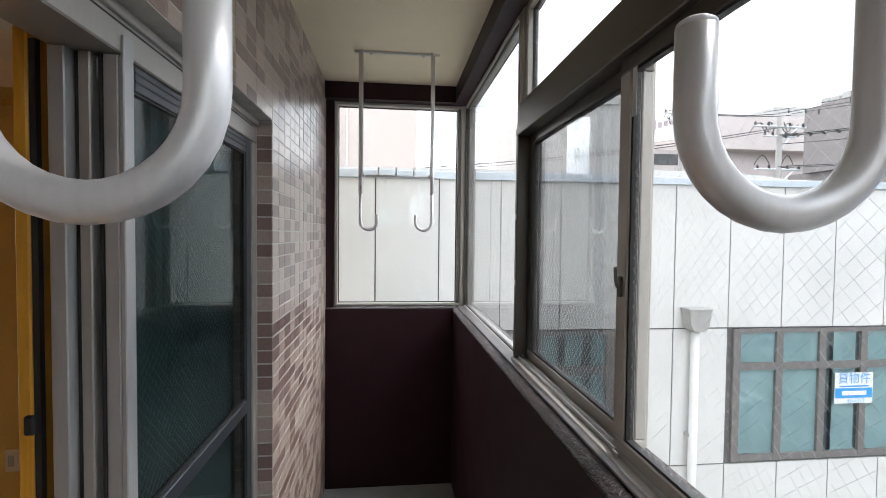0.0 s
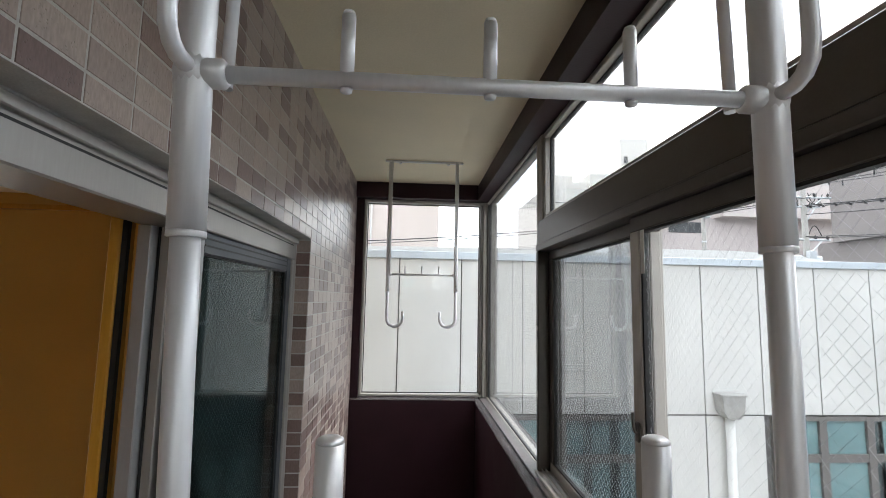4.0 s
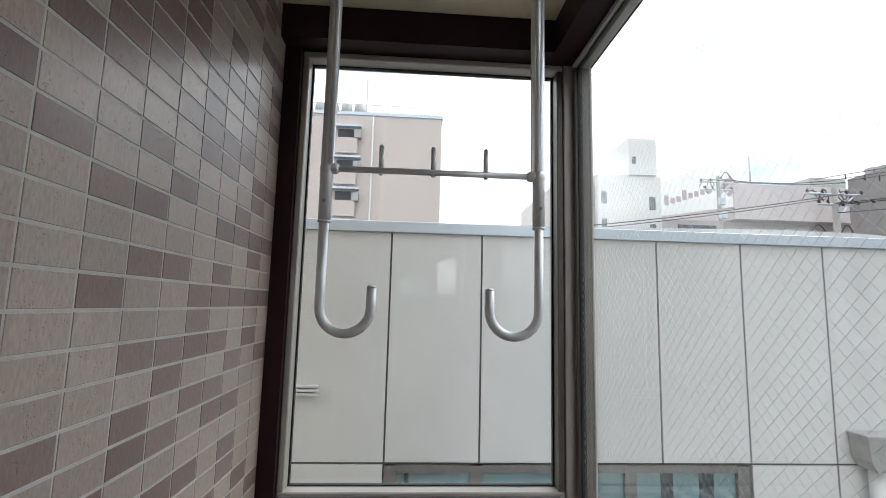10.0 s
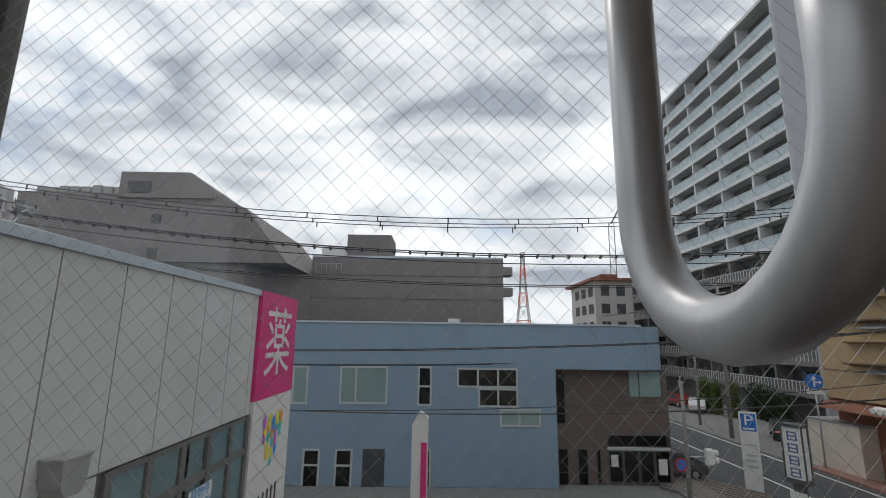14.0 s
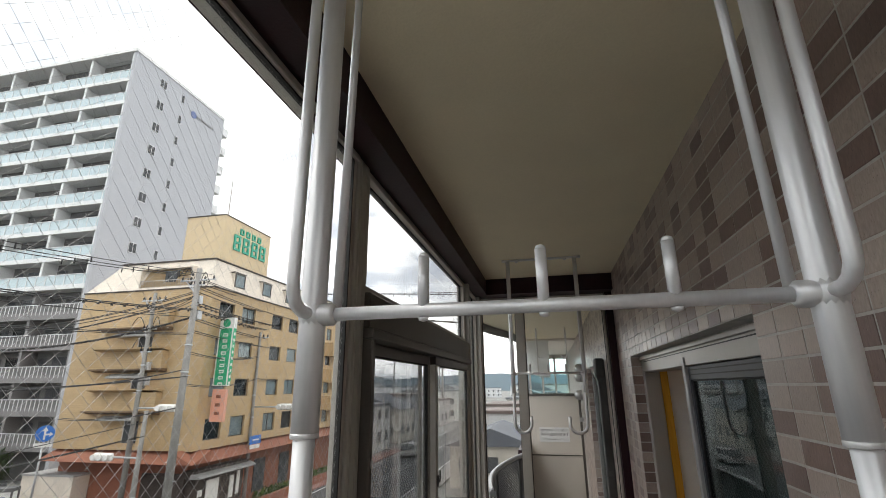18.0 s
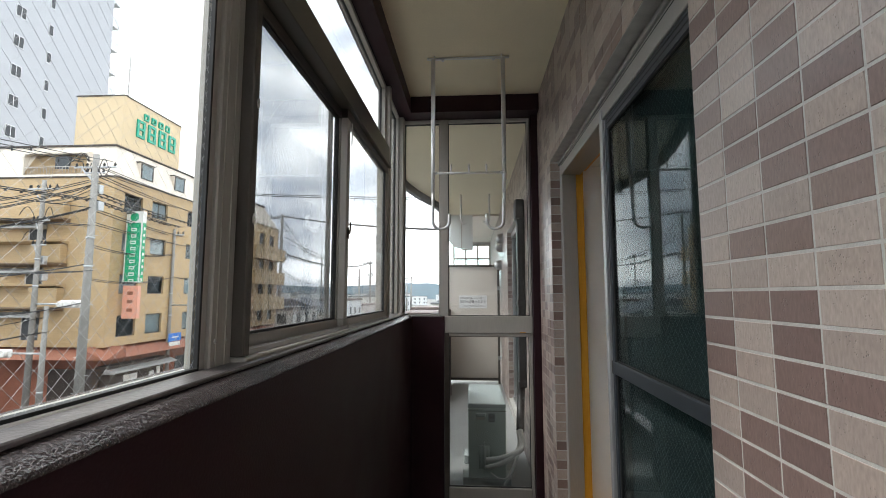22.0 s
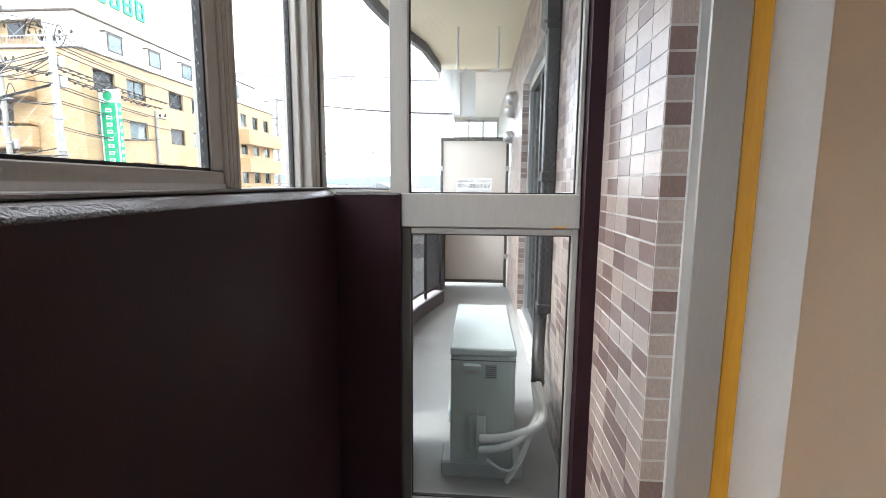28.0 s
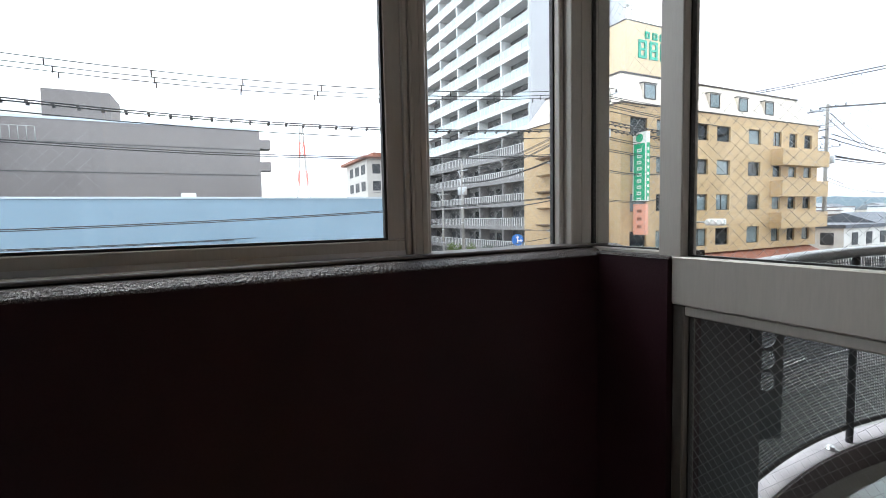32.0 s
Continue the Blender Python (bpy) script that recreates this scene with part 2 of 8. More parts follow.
def glass_material(name, tint=(1, 1, 1), ior=1.45, dull=0.0, gloss=1.0):
    m = bpy.data.materials.new(name)
    m.use_nodes = True
    n, l = m.node_tree.nodes, m.node_tree.links
    n.remove(n["Principled BSDF"])
    tr, gl, mix, fr = n.new("ShaderNodeBsdfTransparent"), n.new("ShaderNodeBsdfGlossy"), n.new("ShaderNodeMixShader"), n.new("ShaderNodeLayerWeight")
    tr.inputs["Color"].default_value = (*tint, 1)
    gl.inputs["Roughness"].default_value = 0.01 + dull
    fr.inputs["Blend"].default_value = 0.5
    f0 = ((ior - 1) / (ior + 1)) ** 2
    pw, ma = n.new("ShaderNodeMath"), n.new("ShaderNodeMath")
    pw.operation, ma.operation = "POWER", "MULTIPLY_ADD"
    pw.inputs[1].default_value, ma.inputs[1].default_value, ma.inputs[2].default_value = 5.0, gloss * (1 - f0), gloss * f0
    l.new(fr.outputs["Facing"], pw.inputs[0])
    l.new(pw.outputs["Value"], ma.inputs[0])
    l.new(ma.outputs["Value"], mix.inputs["Fac"])
    l.new(tr.outputs["BSDF"], mix.inputs[1])
    l.new(gl.outputs["BSDF"], mix.inputs[2])
    l.new(mix.outputs["Shader"], n["Material Output"].inputs["Surface"])
    return m


def tile_material(name, joined):
    """Two firings of an unglazed clay tile, pitted and combed; one tone for each tile."""
    m = bpy.data.materials.new(name)
    m.use_nodes = True
    n, l = m.node_tree.nodes, m.node_tree.links
    p = n["Principled BSDF"]
    if joined:
        rnd = n.new("ShaderNodeNewGeometry").outputs["Random Per Island"]
    else:
        rnd = n.new("ShaderNodeObjectInfo").outputs["Random"]
    ramp = n.new("ShaderNodeValToRGB")
    ramp.color_ramp.interpolation = "CONSTANT"
    tones = ((0.0, (0.400, 0.318, 0.274)), (0.20, (0.425, 0.345, 0.300)), (0.42, (0.365, 0.292, 0.256)), (0.60, (0.222, 0.150, 0.131)), (0.80, (0.196, 0.132, 0.117)), (0.93, (0.250, 0.176, 0.153)))
    while len(ramp.color_ramp.elements) < len(tones):
        ramp.color_ramp.elements.new(0.5)
    for e, (pos, c) in zip(ramp.color_ramp.elements, tones):
        e.position, e.color = pos, (*c, 1)
    l.new(rnd, ramp.inputs["Fac"])
    tc = n.new("ShaderNodeTexCoord")
    mp = n.new("ShaderNodeMapping")
    mp.inputs["Rotation"].default_value = (radians(35), 0, 0)
    mp.inputs["Scale"].default_value = (1, 1, 0.3)
    off = n.new("ShaderNodeVectorMath")
    off.operation = "ADD"
    sc = n.new("ShaderNodeVectorMath")
    sc.operation = "SCALE"
    sc.inputs[0].default_value = (13.0, 7.0, 29.0)
    l.new(rnd, sc.inputs["Scale"])
    l.new(tc.outputs["Object"], off.inputs[0])
    l.new(sc.outputs["Vector"], off.inputs[1])
    l.new(off.outputs["Vector"], mp.inputs["Vector"])
    comb = n.new("ShaderNodeTexNoise")
    comb.inputs["Scale"].default_value, comb.inputs["Detail"].default_value = 260, 3
    l.new(mp.outputs["Vector"], comb.inputs["Vector"])
    pit = n.new("ShaderNodeTexVoronoi")
    pit.inputs["Scale"].default_value = 210
    l.new(off.outputs["Vector"], pit.inputs["Vector"])
    pr = n.new("ShaderNodeMapRange")
    pr.inputs["From Min"].default_value, pr.inputs["From Max"].default_value = 0.12, 0.3
    l.new(pit.outputs["Distance"], pr.inputs["Value"])
    rare = n.new("ShaderNodeTexNoise")
    rare.inputs["Scale"].default_value = 45
    l.new(off.outputs["Vector"], rare.inputs["Vector"])
    rr = n.new("ShaderNodeMapRange")
    rr.inputs["From Min"].default_value, rr.inputs["From Max"].default_value = 0.52, 0.62
    rr.inputs["To Min"].default_value, rr.inputs["To Max"].default_value = 1.0, 0.0
    l.new(rare.outputs["Fac"], rr.inputs["Value"])
    pits = n.new("ShaderNodeMath")
    pits.operation = "MAXIMUM"
    l.new(pr.outputs["Result"], pits.inputs[0])
    l.new(rr.outputs["Result"], pits.inputs[1])
    cm = n.new("ShaderNodeMapRange")
    cm.inputs["From Min"].default_value, cm.inputs["From Max"].default_value = 0.25, 0.75
    cm.inputs["To Min"].default_value, cm.inputs["To Max"].default_value = 0.84, 1.14
    l.new(comb.outputs["Fac"], cm.inputs["Value"])
    pm = n.new("ShaderNodeMapRange")
    pm.inputs["To Min"].default_value = 0.55
    l.new(pits.outputs["Value"], pm.inputs["Value"])
    mm = n.new("ShaderNodeMath")
    mm.operation = "MULTIPLY"
    l.new(cm.outputs["Result"], mm.inputs[0])
    l.new(pm.outputs["Result"], mm.inputs[1])
    col = n.new("ShaderNodeVectorMath")
    col.operation = "SCALE"
    l.new(ramp.outputs["Color"], col.inputs[0])
    l.new(mm.outputs["Value"], col.inputs["Scale"])
    l.new(col.outputs["Vector"], p.inputs["Base Color"])
    p.inputs["Roughness"].default_value = 0.29
    hs = n.new("ShaderNodeMath")
    hs.operation = "MULTIPLY_ADD"
    hs.inputs[1].default_value = 0.35
    l.new(comb.outputs["Fac"], hs.inputs[0])
    l.new(pits.outputs["Value"], hs.inputs[2])
    bp = n.new("ShaderNodeBump")
    bp.inputs["Strength"].default_value, bp.inputs["Distance"].default_value = 0.35, 0.0012
    l.new(hs.outputs["Value"], bp.inputs["Height"])
    l.new(bp.outputs["Normal"], p.inputs["Normal"])
    return m


def net_material(name, color, cover):
    """A net too fine to tell its threads: part cloth, part gap."""
    m = bpy.data.materials.new(name)
    m.use_nodes = True
    n, l = m.node_tree.nodes, m.node_tree.links
    p = n["Principled BSDF"]
    p.inputs["Base Color"].default_value = (*color, 1)
    p.inputs["Roughness"].default_value = 0.8
    tr, mix, tc, ns, mr = n.new("ShaderNodeBsdfTransparent"), n.new("ShaderNodeMixShader"), n.new("ShaderNodeTexCoord"), n.new("ShaderNodeTexNoise"), n.new("ShaderNodeMapRange")
    ns.inputs["Scale"].default_value = 3.0
    mr.inputs["To Min"].default_value, mr.inputs["To Max"].default_value = cover - 0.05, cover + 0.05
    l.new(tc.outputs["Object"], ns.inputs["Vector"])
    l.new(ns.outputs["Fac"], mr.inputs["Value"])
    l.new(mr.outputs["Result"], mix.inputs["Fac"])
    l.new(tr.outputs["BSDF"], mix.inputs[1])
    l.new(p.outputs["BSDF"], mix.inputs[2])
    l.new(mix.outputs["Shader"], n["Material Output"].inputs["Surface"])
    return m


def wood_material(name, a, b, rough=0.4):
    m = bpy.data.materials.new(name)
    m.use_nodes = True
    n, l = m.node_tree.nodes, m.node_tree.links
    p = n["Principled BSDF"]
    tc, mp = n.new("ShaderNodeTexCoord"), n.new("ShaderNodeMapping")
    mp.inputs["Scale"].default_value = (14, 14, 1.2)
    ns = n.new("ShaderNodeTexNoise")
    ns.inputs["Scale"].default_value, ns.inputs["Detail"].default_value, ns.inputs["Distortion"].default_value = 6, 8, 1.2
    rp = n.new("ShaderNodeValToRGB")
    rp.color_ramp.elements[0].color, rp.color_ramp.elements[1].color = (*a, 1), (*b, 1)
    rp.color_ramp.elements[0].position, rp.color_ramp.elements[1].position = 0.3, 0.7
    l.new(tc.outputs["Object"], mp.inputs["Vector"])
    l.new(mp.outputs["Vector"], ns.inputs["Vector"])
    l.new(ns.outputs["Fac"], rp.inputs["Fac"])
    l.new(rp.outputs["Color"], p.inputs["Base Color"])
    p.inputs["Roughness"].default_value = rough
    return m


TILE_ONE = tile_material("clay_tile", False)
TILE_MANY = tile_material("clay_tile_field", True)
MORTAR = material("pale_mortar", (0.51, 0.49, 0.46), 0.8, var=0.12, scale=20, fine=300, bump=0.3)
BROWN = material("dark_brown_paint", (0.0260, 0.0096, 0.0130), 0.47, var=0.16, scale=5, fine=150, bump=0.25, dist=0.002, spec=0.19, stain=(0.0280, 0.0100, 0.0150), stain_scale=3)
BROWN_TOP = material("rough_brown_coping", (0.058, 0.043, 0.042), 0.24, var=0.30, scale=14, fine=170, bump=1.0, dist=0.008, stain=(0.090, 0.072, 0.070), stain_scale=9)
COPING_BAND = material("weathered_sheen_coping", (0.145, 0.130, 0.128), 0.32, 0.15, var=0.12, scale=9, fine=110, bump=0.35, dist=0.003, stain=(0.09, 0.078, 0.077), stain_scale=8)
CEIL = material("cream_ceiling_paint", (0.81, 0.715, 0.525), 0.6, var=0.04, scale=3, fine=140, bump=0.25, dist=0.003)
FLOOR = material("grey_sealed_concrete", (0.30, 0.31, 0.30), 0.6, var=0.14, scale=4, fine=90, bump=0.2, stain=(0.22, 0.225, 0.22), stain_scale=2.5)
ALU = material("bronze_grey_aluminium", (0.44, 0.415, 0.375), 0.40, 0.15, var=0.07, scale=3, fine=200, bump=0.04, stretch=(1, 1, 0.1))
# dark bronze finish; also put on a few stiles as painted shade
ALU_D = material("dark_and_shaded_bronze_aluminium", (0.105, 0.094, 0.082), 0.35, 0.3, var=0.1, scale=3, fine=200, bump=0.04)
SILVER = material("stainless_door_frame", (0.52, 0.52, 0.52), 0.32, 0.75, var=0.06, scale=2, fine=200, bump=0.03, stretch=(1, 1, 0.1))
LEAF_EDGE = material("satin_leaf_edge", (0.40, 0.398, 0.395), 0.42, 0.35, var=0.06, scale=2, fine=200, bump=0.03, stretch=(1, 1, 0.1))
DOORF = material("satin_door_frame", (0.375, 0.355, 0.325), 0.36, 0.4, var=0.06, scale=2, fine=200, bump=0.03, stretch=(1, 1, 0.1))
HANG = material("satin_anodised_tube", (0.73, 0.73, 0.74), 0.42, 0.55, var=0.07, scale=6, fine=250, bump=0.05, stretch=(1, 1, 0.08))
RUBBER = material("black_gasket", (0.02, 0.02, 0.02), 0.6, var=0.1)
WIRE_D = material("dark_mesh_wire", (0.22, 0.23, 0.24), 0.45, 0.4, var=0.1, bump=0)
WIRE = material("steel_mesh_wire", (0.38, 0.385, 0.39), 0.42, 0.45, var=0.1, bump=0)
GLASS = glass_material("window_glass", (0.95, 0.975, 0.97))
SGLASS = glass_material("sash_glass", (0.90, 0.93, 0.935), 1.55)
DGLASS = glass_material("door_glass", (0.52, 0.61, 0.61), 1.55, 0.0, 0.65)
NET = net_material("grey_insect_net", (0.13, 0.135, 0.14), 0.36)
DNET = net_material("slate_insect_net", (0.29, 0.315, 0.32), 0.62)
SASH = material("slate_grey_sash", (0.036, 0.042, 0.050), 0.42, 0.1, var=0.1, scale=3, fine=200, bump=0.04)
ORANGE = wood_material("amber_varnished_wood", (0.58, 0.275, 0.022), (0.67, 0.335, 0.038), 0.35)
BASEW = wood_material("tan_baseboard_wood", (0.58, 0.33, 0.13), (0.66, 0.40, 0.18), 0.4)
PLANKS = wood_material("oak_floor", (0.45, 0.25, 0.10), (0.55, 0.33, 0.15), 0.3)
WALLP = material("beige_wallpaper", (0.80, 0.685, 0.535), 0.85, var=0.03, scale=4, fine=160, bump=0.3)
# amber tone puts the room's warm light into the north wall's colour
AMBERW = material("warm_lit_wallpaper", (0.70, 0.43, 0.125), 0.8, var=0.04, scale=3, fine=160, bump=0.2)
WHITE = material("white_painted_trim", (0.74, 0.73, 0.70), 0.5, var=0.03, bump=0.03)


# ---- the balcony: structure ----
W, H, ZS = 0.867, 2.745, 1.24
YN, YS = 3.04, -0.555
DY0, DY1, DZ = -0.04, 1.663, 2.157

floor = solo("floor", B(-0.06, 1.0, -0.61, 3.06, -0.2, 0.0), FLOOR, "grey sealed concrete balcony floor, slightly stained", "floor", kind="structure")
solo("ceiling", B(-0.05, 1.02, -0.70, 3.2, H, H + 0.2), CEIL, "cream painted balcony ceiling with fine brush marks", "ceiling", kind="structure")

# tiled house wall with the door opening through it
bm = bmesh.new()
box(bm, -0.28, -0.0011, DY1, 3.2, -0.2, H)
box(bm, -0.28, -0.0011, -0.70, DY0, -0.2, H)
box(bm, -0.28, -0.0011, DY0, DY1, DZ, H)
box(bm, -0.28, -0.0011, DY0, DY1, -0.2, 0.06)
wall_tiled = solo("wall_west", bm, MORTAR, "tiled outer wall of the flat with pale mortar joints", "wall", kind="structure")

# dark painted parapet
bm = bmesh.new()
box(bm, W, 1.02, -0.67, 3.19, -0.2, ZS - 0.018)
for v in bm.verts:
    if v.co.z > 0:
        v.co.z += 0.014 - 0.0065 * (v.co.y + 0.675)
box(bm, -0.008, W - 0.002, YN, 3.19, -0.2, ZS - 0.008)
box(bm, 0.644, W - 0.002, -0.67, -0.545, -0.2, ZS + 0.002)
parapet = solo("wall_parapet", bm, BROWN, "dark brown painted parapet wall of the balcony", "wall", kind="structure")
def coping(x0, x1, y0, y1, inner):
    """A coping with a worn slope on its inner edge."""
    bm = bmesh.new()
    z0, zm, z1 = ZS - 0.008, ZS - 0.002, ZS + (0.010 if inner == "x" else 0.008)
    if inner == "x":
        axis_prism(bm, [(x0, z0 - 0.010), (x1, z0 - 0.010), (x1, z1), (x0 + 0.06, z1), (x0 + 0.016, zm + 0.002), (x0 + 0.002, zm - 0.009), (x0, zm - 0.013)], y0, y1, "y")
    else:
        s = 1 if inner == "y" else -1
        a, b = (y0, y1) if s > 0 else (y1, y0)
        axis_prism(bm, [(a, z0), (b, z0), (b, z1), (a + s * 0.05, z1), (a + s * 0.004, zm), (a, zm - 0.006)], x0, x1, "x")
    return bm


long = coping(W - 0.003, 1.03, -0.675, 3.195, "x")
for v in long.verts:
    if v.co.z > ZS - 0.05:
        v.co.z += 0.014 - 0.0065 * (v.co.y + 0.675)
part("coping", long, BROWN_TOP, parapet, "rough glossy brown coping, paler than the walls")
# no separate sill: lighter coping band for weathering, with sky sheen in its colour
plate = B(W + 0.032, 0.99, -0.62, 3.16, ZS + 0.006, ZS + 0.014, 0.002)
for v in plate.verts:
    v.co.z += 0.014 - 0.0065 * (v.co.y + 0.675)
part("coping_band", plate, COPING_BAND, parapet, "weathered grey band of coping with sky sheen in its colour")
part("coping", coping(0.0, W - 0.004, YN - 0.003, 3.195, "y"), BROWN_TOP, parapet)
part("coping_band", B(0.055, W + 0.03, YN + 0.036, 3.16, ZS + 0.005, ZS + 0.0125, 0.002), COPING_BAND, parapet)
short = coping(0.641, W - 0.004, -0.675, -0.542, "-y")
for v in short.verts:
    if v.co.z > ZS - 0.02:
        v.co.z += 0.010
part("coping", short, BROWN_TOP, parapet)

# dark beams under the ceiling and jamb posts at the wall
bm = bmesh.new()
box(bm, W, 1.02, -0.69, 3.19, 2.635, H - 0.002)
box(bm, 0.0, W - 0.002, 3.005, 3.19, 2.635, H - 0.002)
box(bm, 0.0, W - 0.002, -0.67, -0.42, 2.63, H - 0.002)
solo("trim_beam", bm, BROWN, "dark brown painted beam under the ceiling edge", "beam", kind="structure")
solo("trim_post_north", B(0.0, 0.052, 3.06, 3.19, ZS + 0.003, 2.634), BROWN, "dark brown painted post beside the tiled wall", "post", kind="structure")
solo("trim_post_south", B(0.0, 0.048, -0.67, -0.51, 0.0, 2.629), BROWN, "dark brown painted post beside the tiled wall", "post", kind="structure")
solo("trim_plinth", B(0.05, 0.643, -0.65, -0.55, 0.0, 0.04), BROWN, "dark brown painted plinth under the glazed screen", "plinth", kind="structure")


# ---- glazing ----
def wire_net(pane_axis, at, u0, u1, z0, z1, step=0.0245, slope=1.05, r=0.00016):
    """Diamond mesh cast into a pane: thin straight wires in both directions."""
    bm = bmesh.new()

    def run(sign):
        k = -int((z1 - z0) / step / slope) - 2
        while True:
            c = u0 + k * step
            k += 1
            if c > u1 + (z1 - z0) / slope:
                return
            pts = []
            for u in (u0, u1):
                z = z0 + (u - c) * slope if sign > 0 else z1 - (u - c) * slope
                pts.append((u, z))
            (ua, za), (ub, zb) = pts
            if za == zb:
                continue
            ts = sorted((max(0, min((z0 - za) / (zb - za), (z1 - za) / (zb - za))), min(1, max((z0 - za) / (zb - za), (z1 - za) / (zb - za)))))
            if ts[1] - ts[0] < 0.001 or max(za, zb) < z0 or min(za, zb) > z1:
                continue
            ends = [(ua + (ub - ua) * t, za + (zb - za) * t) for t in ts]
            p = [(at, u, z) if pane_axis == "x" else (u, at, z) for u, z in ends]
            tube_into(bm, p, r, 4, False)
    run(1)
    run(-1)
    return bm


def pane(parent, axis, at, u0, u1, z0, z1, mat=GLASS, wired=True, t=0.003):
    if axis == "x":
        g = part("pane", B(at - t, at + t, u0, u1, z0, z1), mat, parent, "clear wired glass pane" if wired else "clear glass pane")
    else:
        g = part("pane", B(u0, u1, at - t, at + t, z0, z1), mat, parent, "clear wired glass pane" if wired else "clear glass pane")
    g.visible_shadow = False
    if wired:
        part("wire_mesh", wire_net(axis, at, u0, u1, z0, z1, r=0.00030 if axis == "y" and at < 0 else 0.00020), WIRE, g, "fine diamond steel mesh inside the glass")
    return g


def bar(name, parent, axis, a0, a1, u0, u1, z0, z1, mat=ALU, bev=0.003):
    bm = B(a0, a1, u0, u1, z0, z1, bev) if axis == "x" else B(u0, u1, a0, a1, z0, z1, bev)
    return part(name, bm, mat, parent)


def gasket(parent, axis, at, u0, u1, z0, z1, w=0.006):
    """A black rubber line round a pane, just proud of it."""
    bm = bmesh.new()
    for a, b, c, d in ((u0, u1, z0, z0 + w), (u0, u1, z1 - w, z1), (u0, u0 + w, z0 + w, z1 - w), (u1 - w, u1, z0 + w, z1 - w)):
        if axis == "x":
            box(bm, at - 0.007, at + 0.007, a, b, c, d)
        else:
            box(bm, a, b, at - 0.007, at + 0.007, c, d)
    return part("gasket", bm, RUBBER, parent)


def fixed_light(name, axis, a0, a1, glass_at, u0, u1, z0, z1, f=0.03, label="", south=None, low=None, north=ALU):
    """A fixed light: frame bars, a gasket and a wired pane."""
    w = thing(name, (0, 0, 0), label, "window", kind="structure")
    low = low or f
    bar("frame_rail", w, axis, a0, a1, u0, u1, z0, z0 + low)
    bar("frame_rail", w, axis, a0, a1, u0, u1, z1 - f, z1)
    s0, s1 = south or (a0, a1)
    bar("frame_stile", w, axis, s0, s1, u0, u0 + f, z0 + low, z1 - f)
    bar("frame_stile", w, axis, a0, a1, u1 - f, u1, z0 + low, z1 - f, north)
    gasket(w, axis, glass_at, u0 + f - 0.001, u1 - f + 0.001, z0 + low - 0.001, z1 - f + 0.001)
    pane(w, axis, glass_at, u0 + f - 0.004, u1 - f + 0.004, z0 + low - 0.004, z1 - f + 0.004)
    return w


ZT = 2.634
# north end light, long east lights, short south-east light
# north stiles of lights 1 and 2 darkened in colour for their backlit shade
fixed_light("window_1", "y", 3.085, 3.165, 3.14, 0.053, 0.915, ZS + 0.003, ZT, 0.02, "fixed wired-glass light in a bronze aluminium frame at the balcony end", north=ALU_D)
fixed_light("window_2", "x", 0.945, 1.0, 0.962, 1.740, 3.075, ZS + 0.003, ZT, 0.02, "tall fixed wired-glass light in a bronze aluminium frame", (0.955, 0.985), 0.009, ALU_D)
fixed_light("window_3", "x", 0.955, 1.0, 0.985, -0.502, -0.062, ZS + 0.003, ZT, 0.016, "narrow fixed wired-glass light beside the corner post")
# upper light over the sliding window
fixed_light("window_4", "x", 0.955, 1.0, 0.985, -0.014, 1.657, 2.257, ZT, 0.022, "low fixed light over the sliding window")
# posts
for nm, x0, x1, y0, y1 in (("trim_corner_post_1", 0.917, 1.015, 3.08, 3.185), ("trim_mullion_1", 0.948, 0.985, 1.66, 1.738), ("trim_mullion_2", 0.93, 1.005, -0.06, -0.017), ("trim_corner_post_2", 0.925, 1.015, -0.65, -0.504)):
    bm = B(x0, x1, y0, y1, ZS + 0.002, ZT, 0.003)
    # shallow grooves down the faces
    for k in (0.3, 0.72):
        box(bm, x0 - 0.002, x0 + 0.002, y0 + (y1 - y0) * k, y0 + (y1 - y0) * k + 0.004, ZS + 0.01, ZT - 0.01)
    solo(nm, bm, ALU, "bronze-grey aluminium window post on the parapet", "post", kind="structure")

for y in (1.683, 1.722):
    bm = bmesh.new()
    lathe(bm, [(0.0045, 0.0), (0.0045, -0.0015), (0.002, -0.0025)], (0.948, y, ZS + 0.062), "x", 10)
    solo("post_screw", bm, SILVER, "small bright screw head low on the window post", "screw")

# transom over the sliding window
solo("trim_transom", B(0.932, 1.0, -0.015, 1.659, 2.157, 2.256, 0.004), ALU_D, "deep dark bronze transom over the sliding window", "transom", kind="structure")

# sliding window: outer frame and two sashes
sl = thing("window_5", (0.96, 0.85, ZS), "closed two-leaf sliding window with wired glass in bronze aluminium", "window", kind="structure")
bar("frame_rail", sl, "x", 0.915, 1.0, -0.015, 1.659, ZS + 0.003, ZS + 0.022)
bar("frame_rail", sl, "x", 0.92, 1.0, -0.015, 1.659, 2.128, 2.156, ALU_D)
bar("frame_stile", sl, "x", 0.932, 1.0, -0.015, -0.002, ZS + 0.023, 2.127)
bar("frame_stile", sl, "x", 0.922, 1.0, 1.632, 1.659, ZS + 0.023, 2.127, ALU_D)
bm = bmesh.new()
for x in (0.935, 0.95, 0.97, 0.99):
    box(bm, x, x + 0.003, 0.0, 1.631, ZS + 0.022, ZS + 0.034)
part("track", bm, SILVER, sl, "bright aluminium track ribs")


